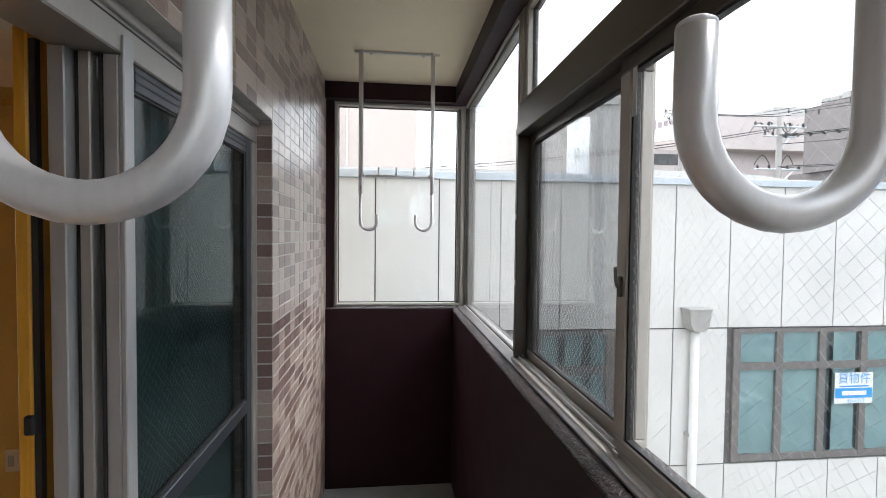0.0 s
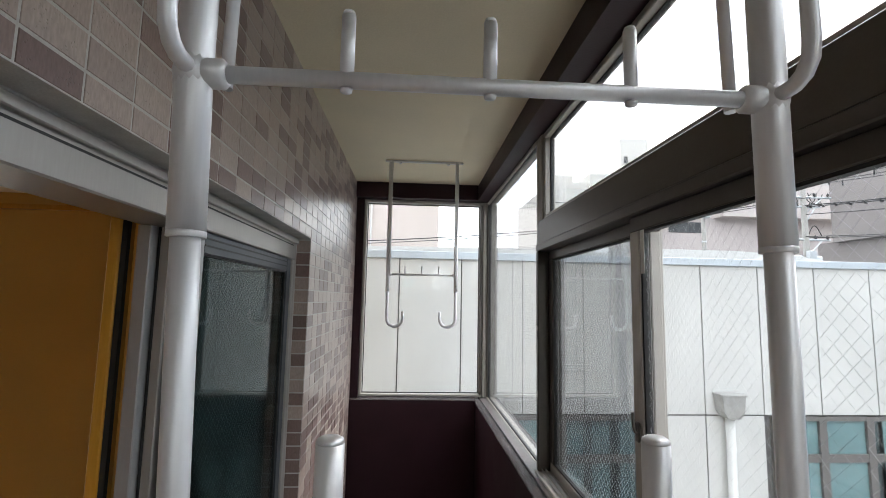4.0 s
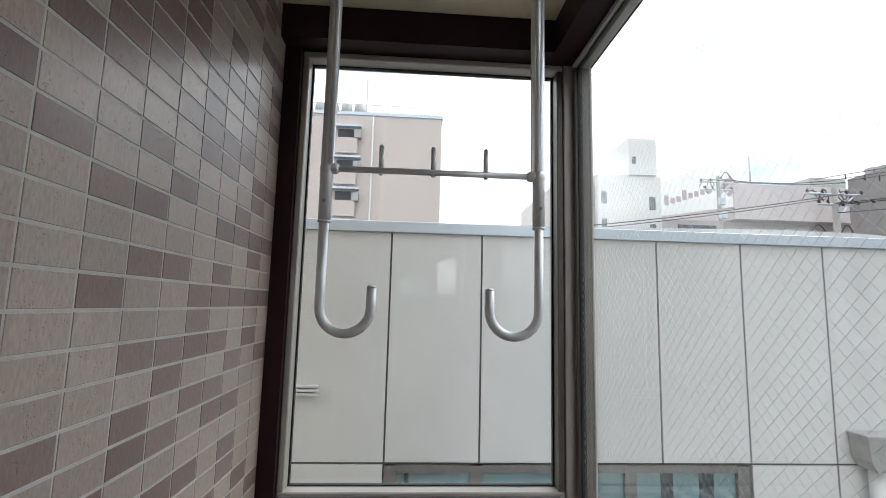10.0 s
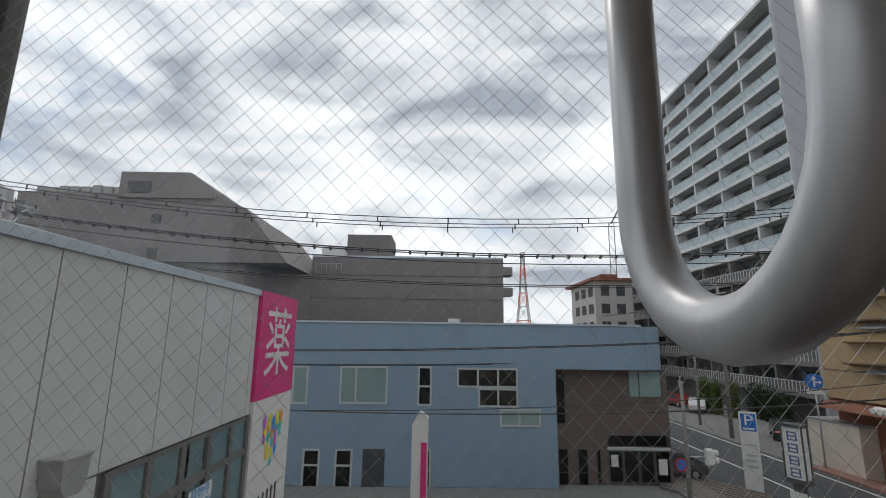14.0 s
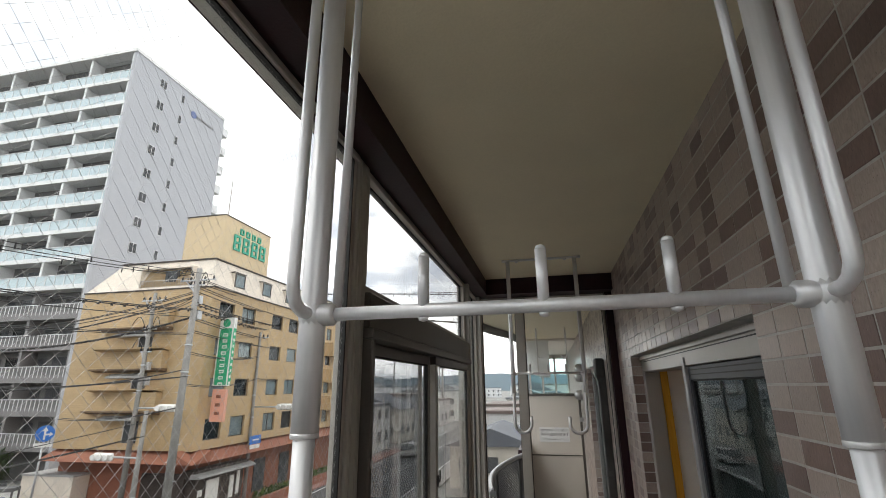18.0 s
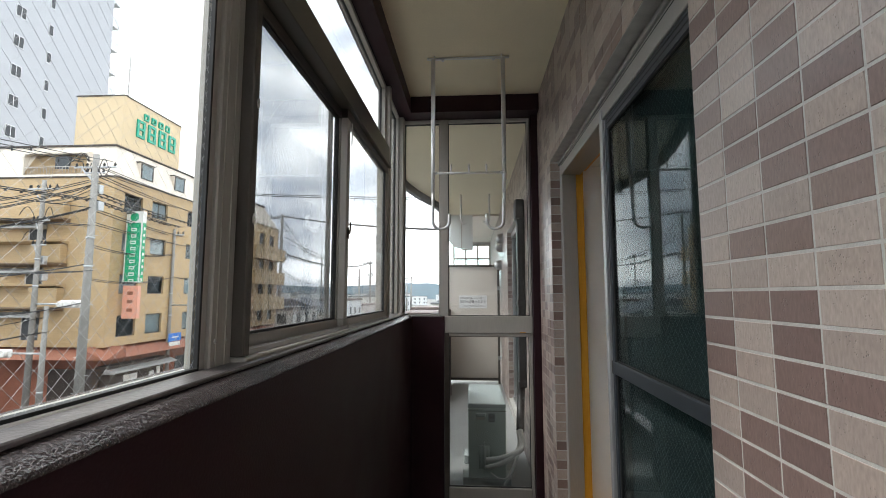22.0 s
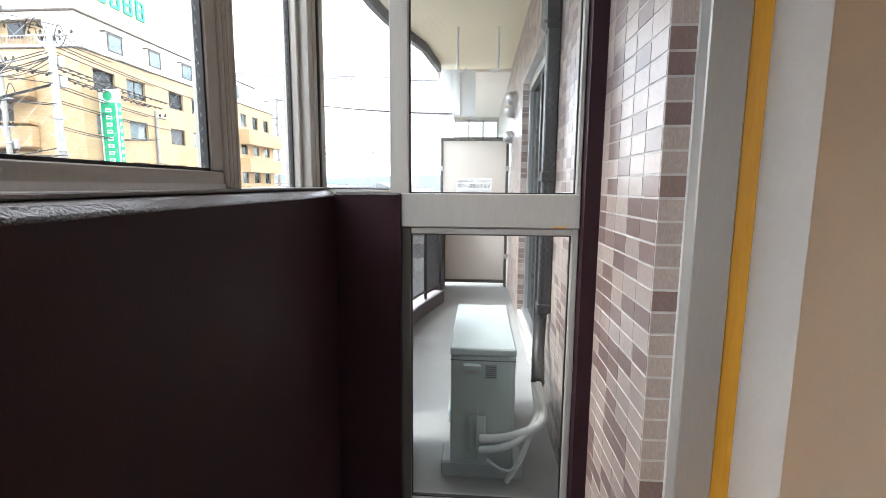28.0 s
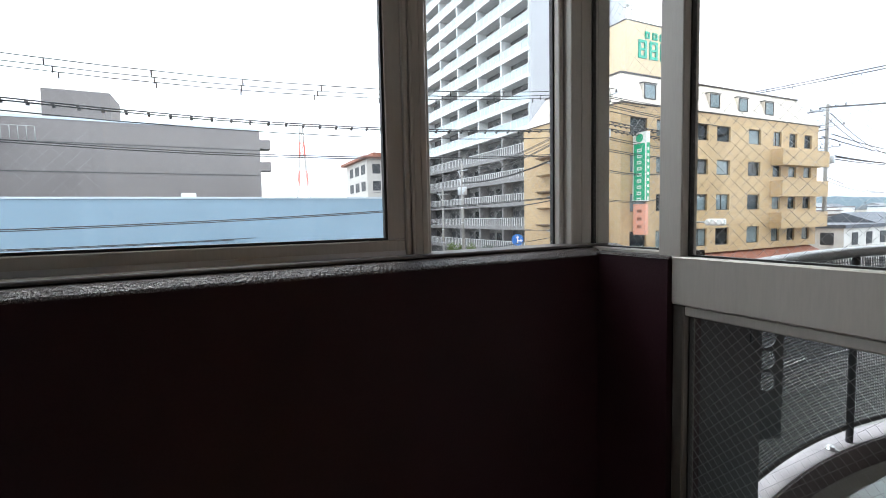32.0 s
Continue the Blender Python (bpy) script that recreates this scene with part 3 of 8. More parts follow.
def sash(x0, x1, y0, y1, z0, z1, dark, glass):
    s = part("sash", B(x0, x1, y0, y1, z0, z0 + 0.034, 0.002), ALU, sl, "sliding leaf")
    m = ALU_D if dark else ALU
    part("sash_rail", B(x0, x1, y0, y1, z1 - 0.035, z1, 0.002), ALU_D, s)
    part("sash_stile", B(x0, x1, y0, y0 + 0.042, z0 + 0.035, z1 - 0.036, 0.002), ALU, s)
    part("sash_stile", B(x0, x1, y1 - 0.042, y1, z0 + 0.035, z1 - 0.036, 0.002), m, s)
    xc = (x0 + x1) / 2
    g = part("pane", B(xc - 0.003, xc + 0.003, y0 + 0.038, y1 - 0.038, z0 + 0.031, z1 - 0.032), glass, s, "clear wired glass pane")
    g.visible_shadow = False
    o = part("wire_mesh", wire_net("x", xc, y0 + 0.038, y1 - 0.038, z0 + 0.031, z1 - 0.032), WIRE, s, "fine diamond steel mesh inside the glass")
    bm = bmesh.new()
    for a, b, c, d in ((y0 + 0.042, y1 - 0.042, z0 + 0.034, z0 + 0.040), (y0 + 0.042, y1 - 0.042, z1 - 0.041, z1 - 0.035), (y0 + 0.042, y0 + 0.048, z0 + 0.040, z1 - 0.041), (y1 - 0.048, y1 - 0.042, z0 + 0.040, z1 - 0.041)):
        box(bm, xc - 0.008, xc + 0.008, a, b, c, d)
    part("gasket", bm, RUBBER, s)
    return s


s_out = sash(0.968, 0.993, 0.82, 1.63, ZS + 0.026, 2.127, True, SGLASS)
s_in = sash(0.938, 0.964, 0.0, 0.86, ZS + 0.026, 2.127, False, GLASS)
scn = part("insect_screen", B(1.003, 1.006, 0.880, 1.61, ZS + 0.05, 2.115), NET, sl, "grey insect screen outside the outer leaf")
scn.visible_shadow = False
for a, b, c, d in ((0.845, 0.880, ZS + 0.03, 2.127), (1.61, 1.635, ZS + 0.03, 2.127)):
    # second screen stile takes the dark finish in place of shade
    part("screen_stile", B(1.001, 1.012, a, b, c, d, 0.002), ALU if a < 1 else ALU_D, sl)
for z in (1.555, 1.814):
    bm = bmesh.new()
    lathe(bm, [(0.006, 0.0), (0.006, -0.002), (0.003, -0.0035)], (0, 0, 0), "x", 12)
    bmesh.ops.transform(bm, matrix=Matrix.Translation((0.9215, 1.640, z)) @ Matrix.Diagonal((1, 0.8, 2.0, 1)), verts=bm.verts)
    part("screw_cap", bm, WHITE, sl, "small white oval screw cap")
# crescent lock and pull on the meeting stile
bm = bmesh.new()
box(bm, 0.931, 0.938, 0.829, 0.845, 1.61, 1.655, 0.003)
tube_into(bm, [(0.934, 0.837, 1.63), (0.928, 0.837, 1.632), (0.925, 0.839, 1.645), (0.925, 0.841, 1.675)], 0.0035, 8)
part("lock", bm, ALU_D, sl, "dark crescent lock")
bm = B(0.923, 0.929, 0.812, 0.836, ZS + 0.024, ZS + 0.038, 0.002)
lathe(bm, [(0.003, 0), (0.003, 0.005), (0.0015, 0.006)], (0.923, 0.824, ZS + 0.043), "x", 10)
part("stopper", bm, SILVER, sl, "small bright aluminium stopper")
part("sticker", B(0.9366, 0.9378, 0.79, 0.806, 1.99, 2.09), WHITE, sl, "small white maker's sticker")

# ---- glazed screen to the neighbouring balcony ----
scr = thing("window_6", (0.36, -0.57, 0.04), "full-height wired-glass screen to the neighbouring balcony", "screen", kind="structure")
bar("frame_stile", scr, "y", -0.61, -0.555, 0.616, 0.678, ZS + 0.004, 2.629)
bar("frame_stile", scr, "y", -0.61, -0.56, 0.05, 0.066, 1.25, 2.629)
bar("frame_rail", scr, "y", -0.605, -0.56, 0.066, 0.615, 2.605, 2.629)
bar("frame_rail", scr, "y", -0.605, -0.56, 0.679, 0.924, 2.605, 2.629)
bar("frame_rail", scr, "y", -0.605, -0.56, 0.679, 0.924, ZS + 0.003, ZS + 0.02)
part("transom", B(0.05, 0.64, -0.615, -0.553, 1.136, 1.249, 0.003), ALU, scr, "broad bronze-grey cross rail")
bar("frame_stile", scr, "y", -0.605, -0.56, 0.05, 0.073, 0.042, 1.135)
# dark finish here paints in the shade beside the pier
bar("frame_stile", scr, "y", -0.605, -0.56, 0.611, 0.64, 0.042, 1.135, ALU_D)
bar("frame_rail", scr, "y", -0.61, -0.555, 0.074, 0.61, 0.042, 0.135)
bar("frame_rail", scr, "y", -0.605, -0.56, 0.074, 0.61, 1.112, 1.135)
part("sticker", B(0.098, 0.135, -0.5524, -0.5514, 1.138, 1.144), ORANGE, scr, "small yellow sticker on the cross rail")
pane(scr, "y", -0.585, 0.063, 0.619, 1.246, 2.608)
pane(scr, "y", -0.585, 0.675, 0.928, ZS + 0.017, 2.608)
pane(scr, "y", -0.585, 0.07, 0.614, 0.132, 1.115)
for x0, x1, z0, z1 in ((0.066, 0.616, 1.249, 2.605), (0.678, 0.925, ZS + 0.02, 2.605), (0.073, 0.611, 0.135, 1.112)):
    gasket(scr, "y", -0.585, x0 - 0.001, x1 + 0.001, z0 - 0.001, z1 + 0.001, 0.005)

# ---- balcony door ----
dr = thing("door_1", (-0.1, 0.8, 0.08), "aluminium sliding balcony door, half open, with slate-grey glazed leaves", "door", kind="structure")
bar("frame_stile", dr, "x", -0.135, -0.056, DY0 + 0.002, DY0 + 0.05, 0.08, 2.068, DOORF)
bar("frame_stile", dr, "x", -0.165, -0.056, DY1 - 0.05, DY1 - 0.002, 0.08, 2.068, DOORF)
bar("frame_head", dr, "x", -0.165, -0.056, DY0 + 0.002, DY1 - 0.002, 2.069, 2.158, DOORF)
part("head_lip", B(-0.058, -0.046, DY0 + 0.002, DY1 - 0.002, 2.132, 2.150, 0.002), DOORF, dr, "thin folded lip along the head")
part("head_groove", B(-0.0575, -0.0555, DY0 + 0.05, DY1 - 0.05, 2.121, 2.125), RUBBER, dr)
bar("frame_sill", dr, "x", -0.14, -0.04, DY0 + 0.002, DY1 - 0.002, 0.061, 0.085, DOORF)
bm = bmesh.new()
for x in (-0.074, -0.112, -0.135):
    box(bm, x - 0.002, x + 0.002, DY0 + 0.051, DY1 - 0.051, 0.085, 0.1)
part("track", bm, DOORF, dr)


def leaf(x0, x1, y0, y1, z0, z1, label, edge=0.034, f=0.058, mid=1.108, wired=False, edge_mat=None):
    """A glazed leaf: bright closing edge, slate stiles and rails, black gasket, two panes."""
    d = part("door_leaf", B(x0 - 0.001, x1 + 0.001, y0, y0 + edge, z0, z1, 0.002), edge_mat or LEAF_EDGE, dr, label)
    part("leaf_stile", B(x0, x1, y0 + edge + 0.001, y0 + f, z0, z1, 0.002), SASH, d)
    part("leaf_stile", B(x0, x1, y1 - 0.05, y1, z0, z1, 0.002), SASH, d)
    part("leaf_rail", B(x0, x1, y0 + f + 0.001, y1 - 0.051, z0, z0 + 0.09, 0.002), SASH, d)
    part("leaf_rail", B(x0, x1, y0 + f + 0.001, y1 - 0.051, z1 - 0.05, z1, 0.002), SASH, d)
    part("mid_rail", B(x0 + 0.004, x1 + 0.003, y0 + f - 0.02, y1 - 0.051, mid, mid + 0.042, 0.002), SASH, d)
    part("rail_cap", B(x0 + 0.003, x1 + 0.004, y0 + f - 0.024, y0 + f - 0.0205, mid - 0.002, mid + 0.044, 0.001), ALU_D, d)
    xc = (x0 + x1) / 2
    for a, b in ((z0 + 0.086, mid + 0.004), (mid + 0.04, z1 - 0.046)):
        g = part("pane", B(xc - 0.003, xc + 0.003, y0 + f - 0.004, y1 - 0.046, a, b), DGLASS, d, "dark reflective glass pane")
        g.visible_shadow = False
        if wired:
            part("wire_mesh", wire_net("x", xc, y0 + f, y1 - 0.05, a, b, r=0.0002), WIRE_D, d, "fine diamond steel mesh inside the glass")
        bm = bmesh.new()
        for u0, u1, v0, v1 in ((y0 + f, y1 - 0.05, a + 0.003, a + 0.008), (y0 + f, y1 - 0.05, b - 0.008, b - 0.003), (y0 + f, y0 + f + 0.006, a + 0.008, b - 0.008), (y1 - 0.056, y1 - 0.05, a + 0.008, b - 0.008)):
            box(bm, xc - 0.007, xc + 0.007, u0, u1, v0, v1)
        part("gasket", bm, RUBBER, d)
    return d


outer = leaf(-0.086, -0.062, 0.806, DY1 - 0.052, 0.1, 2.067, "outer wired-glass leaf slid aside", wired=True)
# brush seal lines on the closing edge of the outer leaf
part("brush_seal", B(-0.092, -0.0875, 0.802, 0.812, 0.1, 2.066), RUBBER, outer, "black brush seal")
cover = B(-0.061, -0.0505, 0.806, 0.840, 0.1, 2.066, 0.002)
box(cover, -0.0555, -0.0505, 0.806, 0.840, 2.060, 2.102, 0.001)
part("edge_cover", cover, LEAF_EDGE, outer, "satin aluminium cover on the closing edge")
bm = bmesh.new()
for z in (2.0515, 2.0345):
    box(bm, -0.0615, -0.0605, 0.866, DY1 - 0.104, z, z + 0.004)
part("rail_groove", bm, RUBBER, outer)
part("leaf_stile", B(-0.124, -0.104, 0.797, 0.850, 0.1, 2.067, 0.002), DOORF, dr, "grey stile of the insect-screen leaf")
part("insect_net", B(-0.1155, -0.1145, 0.850, DY1 - 0.066, 0.16, 2.03), DNET, dr, "fine slate insect net behind the outer leaf")
part("leaf_rail", B(-0.122, -0.106, 0.851, DY1 - 0.066, 0.1, 0.159, 0.002), DOORF, dr)
part("leaf_rail", B(-0.122, -0.106, 0.851, DY1 - 0.066, 2.031, 2.067, 0.002), DOORF, dr)
part("catch", B(-0.1035, -0.094, 0.812, 0.834, 2.02, 2.062, 0.003), SILVER, dr, "small bright catch")
part("brush_seal", B(-0.131, -0.125, 0.800, 0.806, 0.1, 2.066), RUBBER, dr)
inner = leaf(-0.160, -0.134, 0.776, DY1 - 0.06, 0.1, 2.067, "inner leaf slid aside", 0.086, 0.105)
bm = T(arc([(-0.104, 0.826, 0.955), (-0.094, 0.832, 0.952), (-0.091, 0.844, 0.958), (-0.091, 0.848, 0.981), (-0.091, 0.844, 1.004), (-0.094, 0.832, 1.010), (-0.104, 0.826, 1.007)], 4), 0.0055, 8)
part("pull_handle", bm, RUBBER, dr, "black pull handle")
wl_ = part("timber_stile", B(-0.222, -0.198, 0.782, 0.835, 0.127, 2.10, 0.003), ORANGE, dr, "amber wooden stile of the inner window leaf")
part("seal", B(-0.197, -0.186, 0.786, 0.798, 0.127, 2.08), RUBBER, wl_)
part("catch", B(-0.207, -0.189, 0.772, 0.785, 1.375, 1.41, 0.003), RUBBER, wl_, "small black catch")
part("timber_jamb", B(-0.176, -0.136, DY0 + 0.002, 0.004, 0.08, 2.16, 0.002), ORANGE, dr, "amber varnished wooden jamb")
part("timber_jamb", B(-0.195, -0.168, DY1 - 0.02, DY1 - 0.002, 0.08, 2.12, 0.002), ORANGE, dr)
part("timber_head", B(-0.195, -0.168, 0.0, DY1 - 0.021, 2.09, 2.119, 0.002), ORANGE, dr)
part("reveal_lining", B(-0.30, -0.177, DY0 + 0.001, -0.02, 0.08, 2.17, 0.002), WHITE, dr, "white painted inner reveal")
part("reveal_lining", B(-0.29, -0.163, DY0 + 0.001, DY1, 2.12, 2.17, 0.002), WHITE, dr)
part("threshold", B(-0.29, -0.141, DY0 + 0.002, DY1, 0.08, 0.125, 0.002), ORANGE, dr)
# pale sealant line against the tiles
bm = bmesh.new()
box(bm, -0.064, -0.055, DY0 + 0.0005, DY0 + 0.009, 0.06, DZ)
box(bm, -0.064, -0.055, DY1 - 0.009, DY1 - 0.0005, 0.06, DZ)
box(bm, -0.064, -0.055, DY0 + 0.009, DY1 - 0.009, DZ - 0.009, DZ - 0.0005)
part("sealant", bm, MORTAR, dr)

# ---- the room behind the door ----
bm = bmesh.new()
box(bm, -3.4, -0.285, -0.52, -0.42, 0.05, 2.5)
box(bm, -3.5, -3.4, -0.52, 2.7, 0.05, 2.5)
box(bm, -0.296, -0.283, -0.42, DY0, 0.15, 2.5)
box(bm, -0.296, -0.283, DY1, 2.6, 0.15, 2.5)
box(bm, -0.296, -0.283, DY0, DY1, 2.171, 2.5)
# north wall with a gap left for the added window
nwall = B(-2.0, -0.297, 2.6, 2.7, 0.05, 2.5)
box(nwall, -3.4, -3.3, 2.6, 2.7, 0.05, 2.5)
box(nwall, -3.3, -2.0, 2.6, 2.7, 0.05, 0.2)
box(nwall, -3.3, -2.0, 2.6, 2.7, 2.2, 2.5)
solo("wall_room_north", nwall, AMBERW, "papered room wall with warm orange light put into its colour", "wall", kind="structure")
solo("wall_room", bm, WALLP, "beige papered walls of the room behind the door", "wall", kind="structure")
solo("ceiling_room", B(-3.5, -0.283, -0.52, 2.7, 2.5, 2.6), WALLP, "beige ceiling of the room", "ceiling", kind="structure")
rf = solo("floor_room", B(-3.5, -0.283, -0.52, 2.7, 0.0, 0.075), PLANKS, "warm oak floor of the room", "floor", kind="structure")
bb = solo("baseboard", B(-1.02, -0.297, -0.42, -0.41, 0.076, 0.146), BASEW, "tan wooden baseboard", "baseboard", kind="structure")
solo("curtain_rail", B(-0.40, -0.34, -0.3, 2.3, 2.20, 2.25, 0.004), ORANGE, "amber wooden curtain rail over the door inside", "rail")
solo("architrave", B(-1.075, -1.021, -0.42, -0.395, 0.076, 2.1, 0.003), ORANGE, "amber wooden door architrave on the beige wall", "architrave")
solo("picture_rail", B(-3.4, -0.3, 2.57, 2.599, 2.40, 2.43, 0.002), ORANGE, "amber wooden rail along the beige wall", "rail")
# invented window, out of sight, put here so daylight brightens the room
rw = thing("window_room_added", (-2.65, 2.65, 1.1), "unseen window added in the room's far corner to let in daylight", "window", kind="structure")
for x in (-3.298, -2.67, -2.042):
    part("frame_stile", B(x, x + 0.04, 2.63, 2.67, 0.201, 2.199), SILVER, rw)
g = part("pane", B(-3.29, -2.01, 2.647, 2.653, 0.201, 2.199), GLASS, rw)
g.visible_shadow = False
sw = thing("wall_socket", (-1.6, 2.6, 0.49), "small beige wall socket plate on the amber wall", "socket")
part("plate", B(-1.635, -1.565, 2.59, 2.599, 0.43, 0.55, 0.003), WALLP, sw)
part("outlet", B(-1.615, -1.585, 2.585, 2.5895, 0.46, 0.52, 0.002), ALU, sw)


# ---- laundry hangers ----
def hanger(at_y, label, drop=0.0, xl=0.268, xr=0.664, foot=1.963, lean=0.0, zb=2.063, side=1, pins=True):
    h = thing("laundry_hanger", (0.4675, at_y, H), label, "laundry hanger", "ceiling laundry hangers")
    y = at_y
    part("ceiling_rail", B(xl - 0.035, xr + 0.035, y - 0.006, y + 0.006, H - 0.014, H - 0.001, 0.002), HANG, h, "thin flat ceiling rail")
    for x in (xl + 0.055, xr - 0.055):
        bm = bmesh.new()
        lathe(bm, [(0.009, 0.0), (0.009, -0.006), (0.005, -0.009)], (x, y, H - 0.014), "z", 10)
        part("bolt", bm, HANG, h)
    for x, s in ((xl, -1), (xr, 1)):
        le = lean if s < 0 else 0.0
        tb = part("tube", T([(x, y, H - 0.014), (x, y, zb), (x + le * 0.4, y, foot)], 0.0115, 16), HANG, h, smooth=False)
        bm = bmesh.new()
        lathe(bm, [(0.0113, foot - 0.0012), (0.0118, foot - 0.0006), (0.0118, foot + 0.002), (0.0115, foot + 0.003)], (x + le * 0.4, y, 0), "z", 16)
        part("collar", bm, HANG, tb)
        # a stay bent in at the foot on one side of the tube, a straight one on the other
        q = side
        part("stay", T([(x, y + q * 0.037, H - 0.014), (x, y + q * 0.037, zb + 0.024), (x, y + q * 0.0355, zb + 0.013), (x, y + q * 0.030, zb + 0.005), (x, y + q * 0.022, zb + 0.001), (x, y + q * 0.006, zb)], 0.0055, 10), HANG, h)
        part("stay", T([(x - s * 0.011, y - q * 0.046, H - 0.014), (x - s * 0.010, y - q * 0.026, zb + 0.002)], 0.0047, 10), HANG, h)
        bm = bmesh.new()
        lathe(bm, [(0.004, -0.013), (0.0112, -0.010), (0.0128, 0.0), (0.0112, 0.010), (0.004, 0.013)], (x, y, zb), "z", 14)
        lathe(bm, [(0.007, -0.014), (0.010, -0.011), (0.010, 0.011), (0.007, 0.014)], (x - s * 0.008, y, zb), "x", 14)
        part("joint", bm, HANG, h, "welded joint")
        # sliding hook: a J bent inwards
        R = 0.0455
        cx, cz = x + le - s * R, 1.8095 + drop
        pts = [(x, y, 2.05), (x + le, y, cz)]
        for k in range(1, 17):
            a = math.pi * k / 16
            pts.append((cx + s * R * math.cos(a), y, cz - R * math.sin(a)))
        pts.append((x + le - s * 2 * R, y, 1.846 + drop))
        hk = part("hook", T(pts, 0.0089, 16), HANG, h, "satin aluminium hook")
        bm = bmesh.new()
        lathe(bm, [(0.0089, 0.0), (0.0083, 0.0022), (0.0062, 0.0036), (0.003, 0.0042)], (x + le - s * 2 * R, y, 1.846 + drop), "z", 16)
        part("cap", bm, HANG, hk)
        if pins:
            bm = bmesh.new()
            lathe(bm, [(0.0035, 0.0), (0.0035, 0.003), (0.0015, 0.004)], (x, y - 0.0145, 2.0), "y", 8)
            part("lock_pin", bm, ALU, h)
    part("crossbar", T([(xl, y, zb), (xr, y, zb)], 0.0058, 14), HANG, h)
    for f in (0.25, 0.495, 0.745):
        x = xl + (xr - xl) * f
        bm = T([(x, y, zb), (x, y, zb + 0.046)], 0.0048, 12)
        lathe(bm, [(0.0048, 0.0), (0.0038, 0.003), (0.0015, 0.0042)], (x, y, zb + 0.046), "z", 12)
        pg = part("peg", bm, HANG, h)
        bm = bmesh.new()
        lathe(bm, [(0.0045, 0.0), (0.004, -0.0025), (0.001, -0.0035)], (x, y, zb - 0.0058), "z", 10)
        part("rivet", bm, HANG, pg)
    return h


hanger(0.083, "satin aluminium laundry pole hanger on the ceiling by the screen", -0.012, 0.270, 0.667, 1.960, 0.008, 2.068, -1, False)
hanger(2.475, "satin aluminium laundry pole hanger on the ceiling by the end window")


# ---- the neighbouring balcony beyond the screen ----
def bow(y):
    """Inner edge of the bowed kerb."""
    if y > -0.67:
        return 0.72
    if y < -4.00:
        return 0.78
    return 0.74 + 0.30 * math.sin(math.pi * (-0.67 - y) / 3.35)


ys = [-0.68 - 3.32 * k / 28 for k in range(29)]
bm = bmesh.new()
prism(bm, [(-0.06, -0.611)] + [(0.9, -0.611)] + [(bow(y) + 0.13, y) for y in ys] + [(0.9, -9.2), (-0.06, -9.2)], -0.2, 0.0)
solo("floor_neighbour", bm, material("pale_concrete", (0.34, 0.34, 0.33), 0.75, var=0.12, scale=3, fine=80, bump=0.2, stain=(0.28, 0.28, 0.275)), "pale concrete floor of the neighbouring balcony", "floor", kind="structure")
bm = bmesh.new()
prism(bm, [(bow(y), y) for y in ys] + [(bow(y) + 0.12, y) for y in reversed(ys)], 0.0, 0.13)
solo("kerb", bm, material("brown_grey_kerb_paint", (0.10, 0.078, 0.08), 0.6, var=0.15), "bowed brown painted kerb with a pale top under the railing", "kerb", kind="structure")
bm = bmesh.new()
prism(bm, [(bow(y) + 0.012, y) for y in ys] + [(bow(y) + 0.12, y) for y in reversed(ys)], 0.1301, 0.134)
solo("trim_kerb_cap", bm, material("pale_kerb_top", (0.34, 0.315, 0.325), 0.7, var=0.15, scale=6), "pale top of the bowed kerb", "kerb", kind="structure")
bm = bmesh.new()
prism(bm, [(-0.05, -0.702)] + [(1.02, -0.702)] + [(bow(y) + 0.2, y) for y in ys if y < -0.71] + [(0.86, -5.10), (-0.05, -5.10)], H, H + 0.2)
solo("ceiling_neighbour", bm, CEIL, "cream ceiling slab of the neighbouring balcony with a bowed edge", "ceiling", kind="structure")
SLATE = material("dark_slate_fascia", (0.085, 0.085, 0.092), 0.5, var=0.1)
SIDEP = material("dark_side_panel", (0.022, 0.020, 0.023), 0.55, var=0.12)
PALE = material("cream_render", (0.70, 0.645, 0.575), 0.75, var=0.05, scale=2, fine=90)
bm = bmesh.new()
e = [(bow(y) + 0.205, y) for y in ys if y < -0.71] + [(0.865, -4.85)]
prism(bm, e + [(x + 0.05, y) for x, y in reversed(e)], H - 0.09, H + 0.22)
solo("trim_fascia", bm, SLATE, "dark slate fascia along the bowed slab edge", "fascia", kind="structure")
# second bay behind the partition board
solo("ceiling_far_bay", B(-0.05, 0.95, -9.1, -5.11, H - 0.03, H + 0.17), PALE, "cream ceiling of the far balcony bay", "ceiling", kind="structure")
TEALP = glass_material("pale_teal_pane", (0.72, 0.88, 0.88))
FROST = material("frosted_white_panel", (0.74, 0.77, 0.76), 0.35, var=0.05, scale=3)
fp = thing("wind_panel", (0.65, -4.93, 2.13), "frosted white wind panel with a rounded lower corner", "panel")
bm = bmesh.new()
axis_prism(bm, [(0.445, 2.14), (0.445, 2.70), (0.89, 2.70), (0.885, 2.45)] + [(0.885 - 0.20 * math.sin(a) * 0.0 - 0.26 * (1 - math.cos(a)), 2.45 - 0.30 * math.sin(a)) for a in [math.pi / 2 * k / 8 for k in range(1, 9)]], -4.945, -4.925, "y")
part("sheet", bm, FROST, fp)
part("frame_bar", B(0.622, 0.632, -4.924, -4.915, 2.15, 2.70), ALU, fp)
part("frame_bar", B(0.445, 0.62, -4.95, -4.915, 2.12, 2.139), ALU, fp)
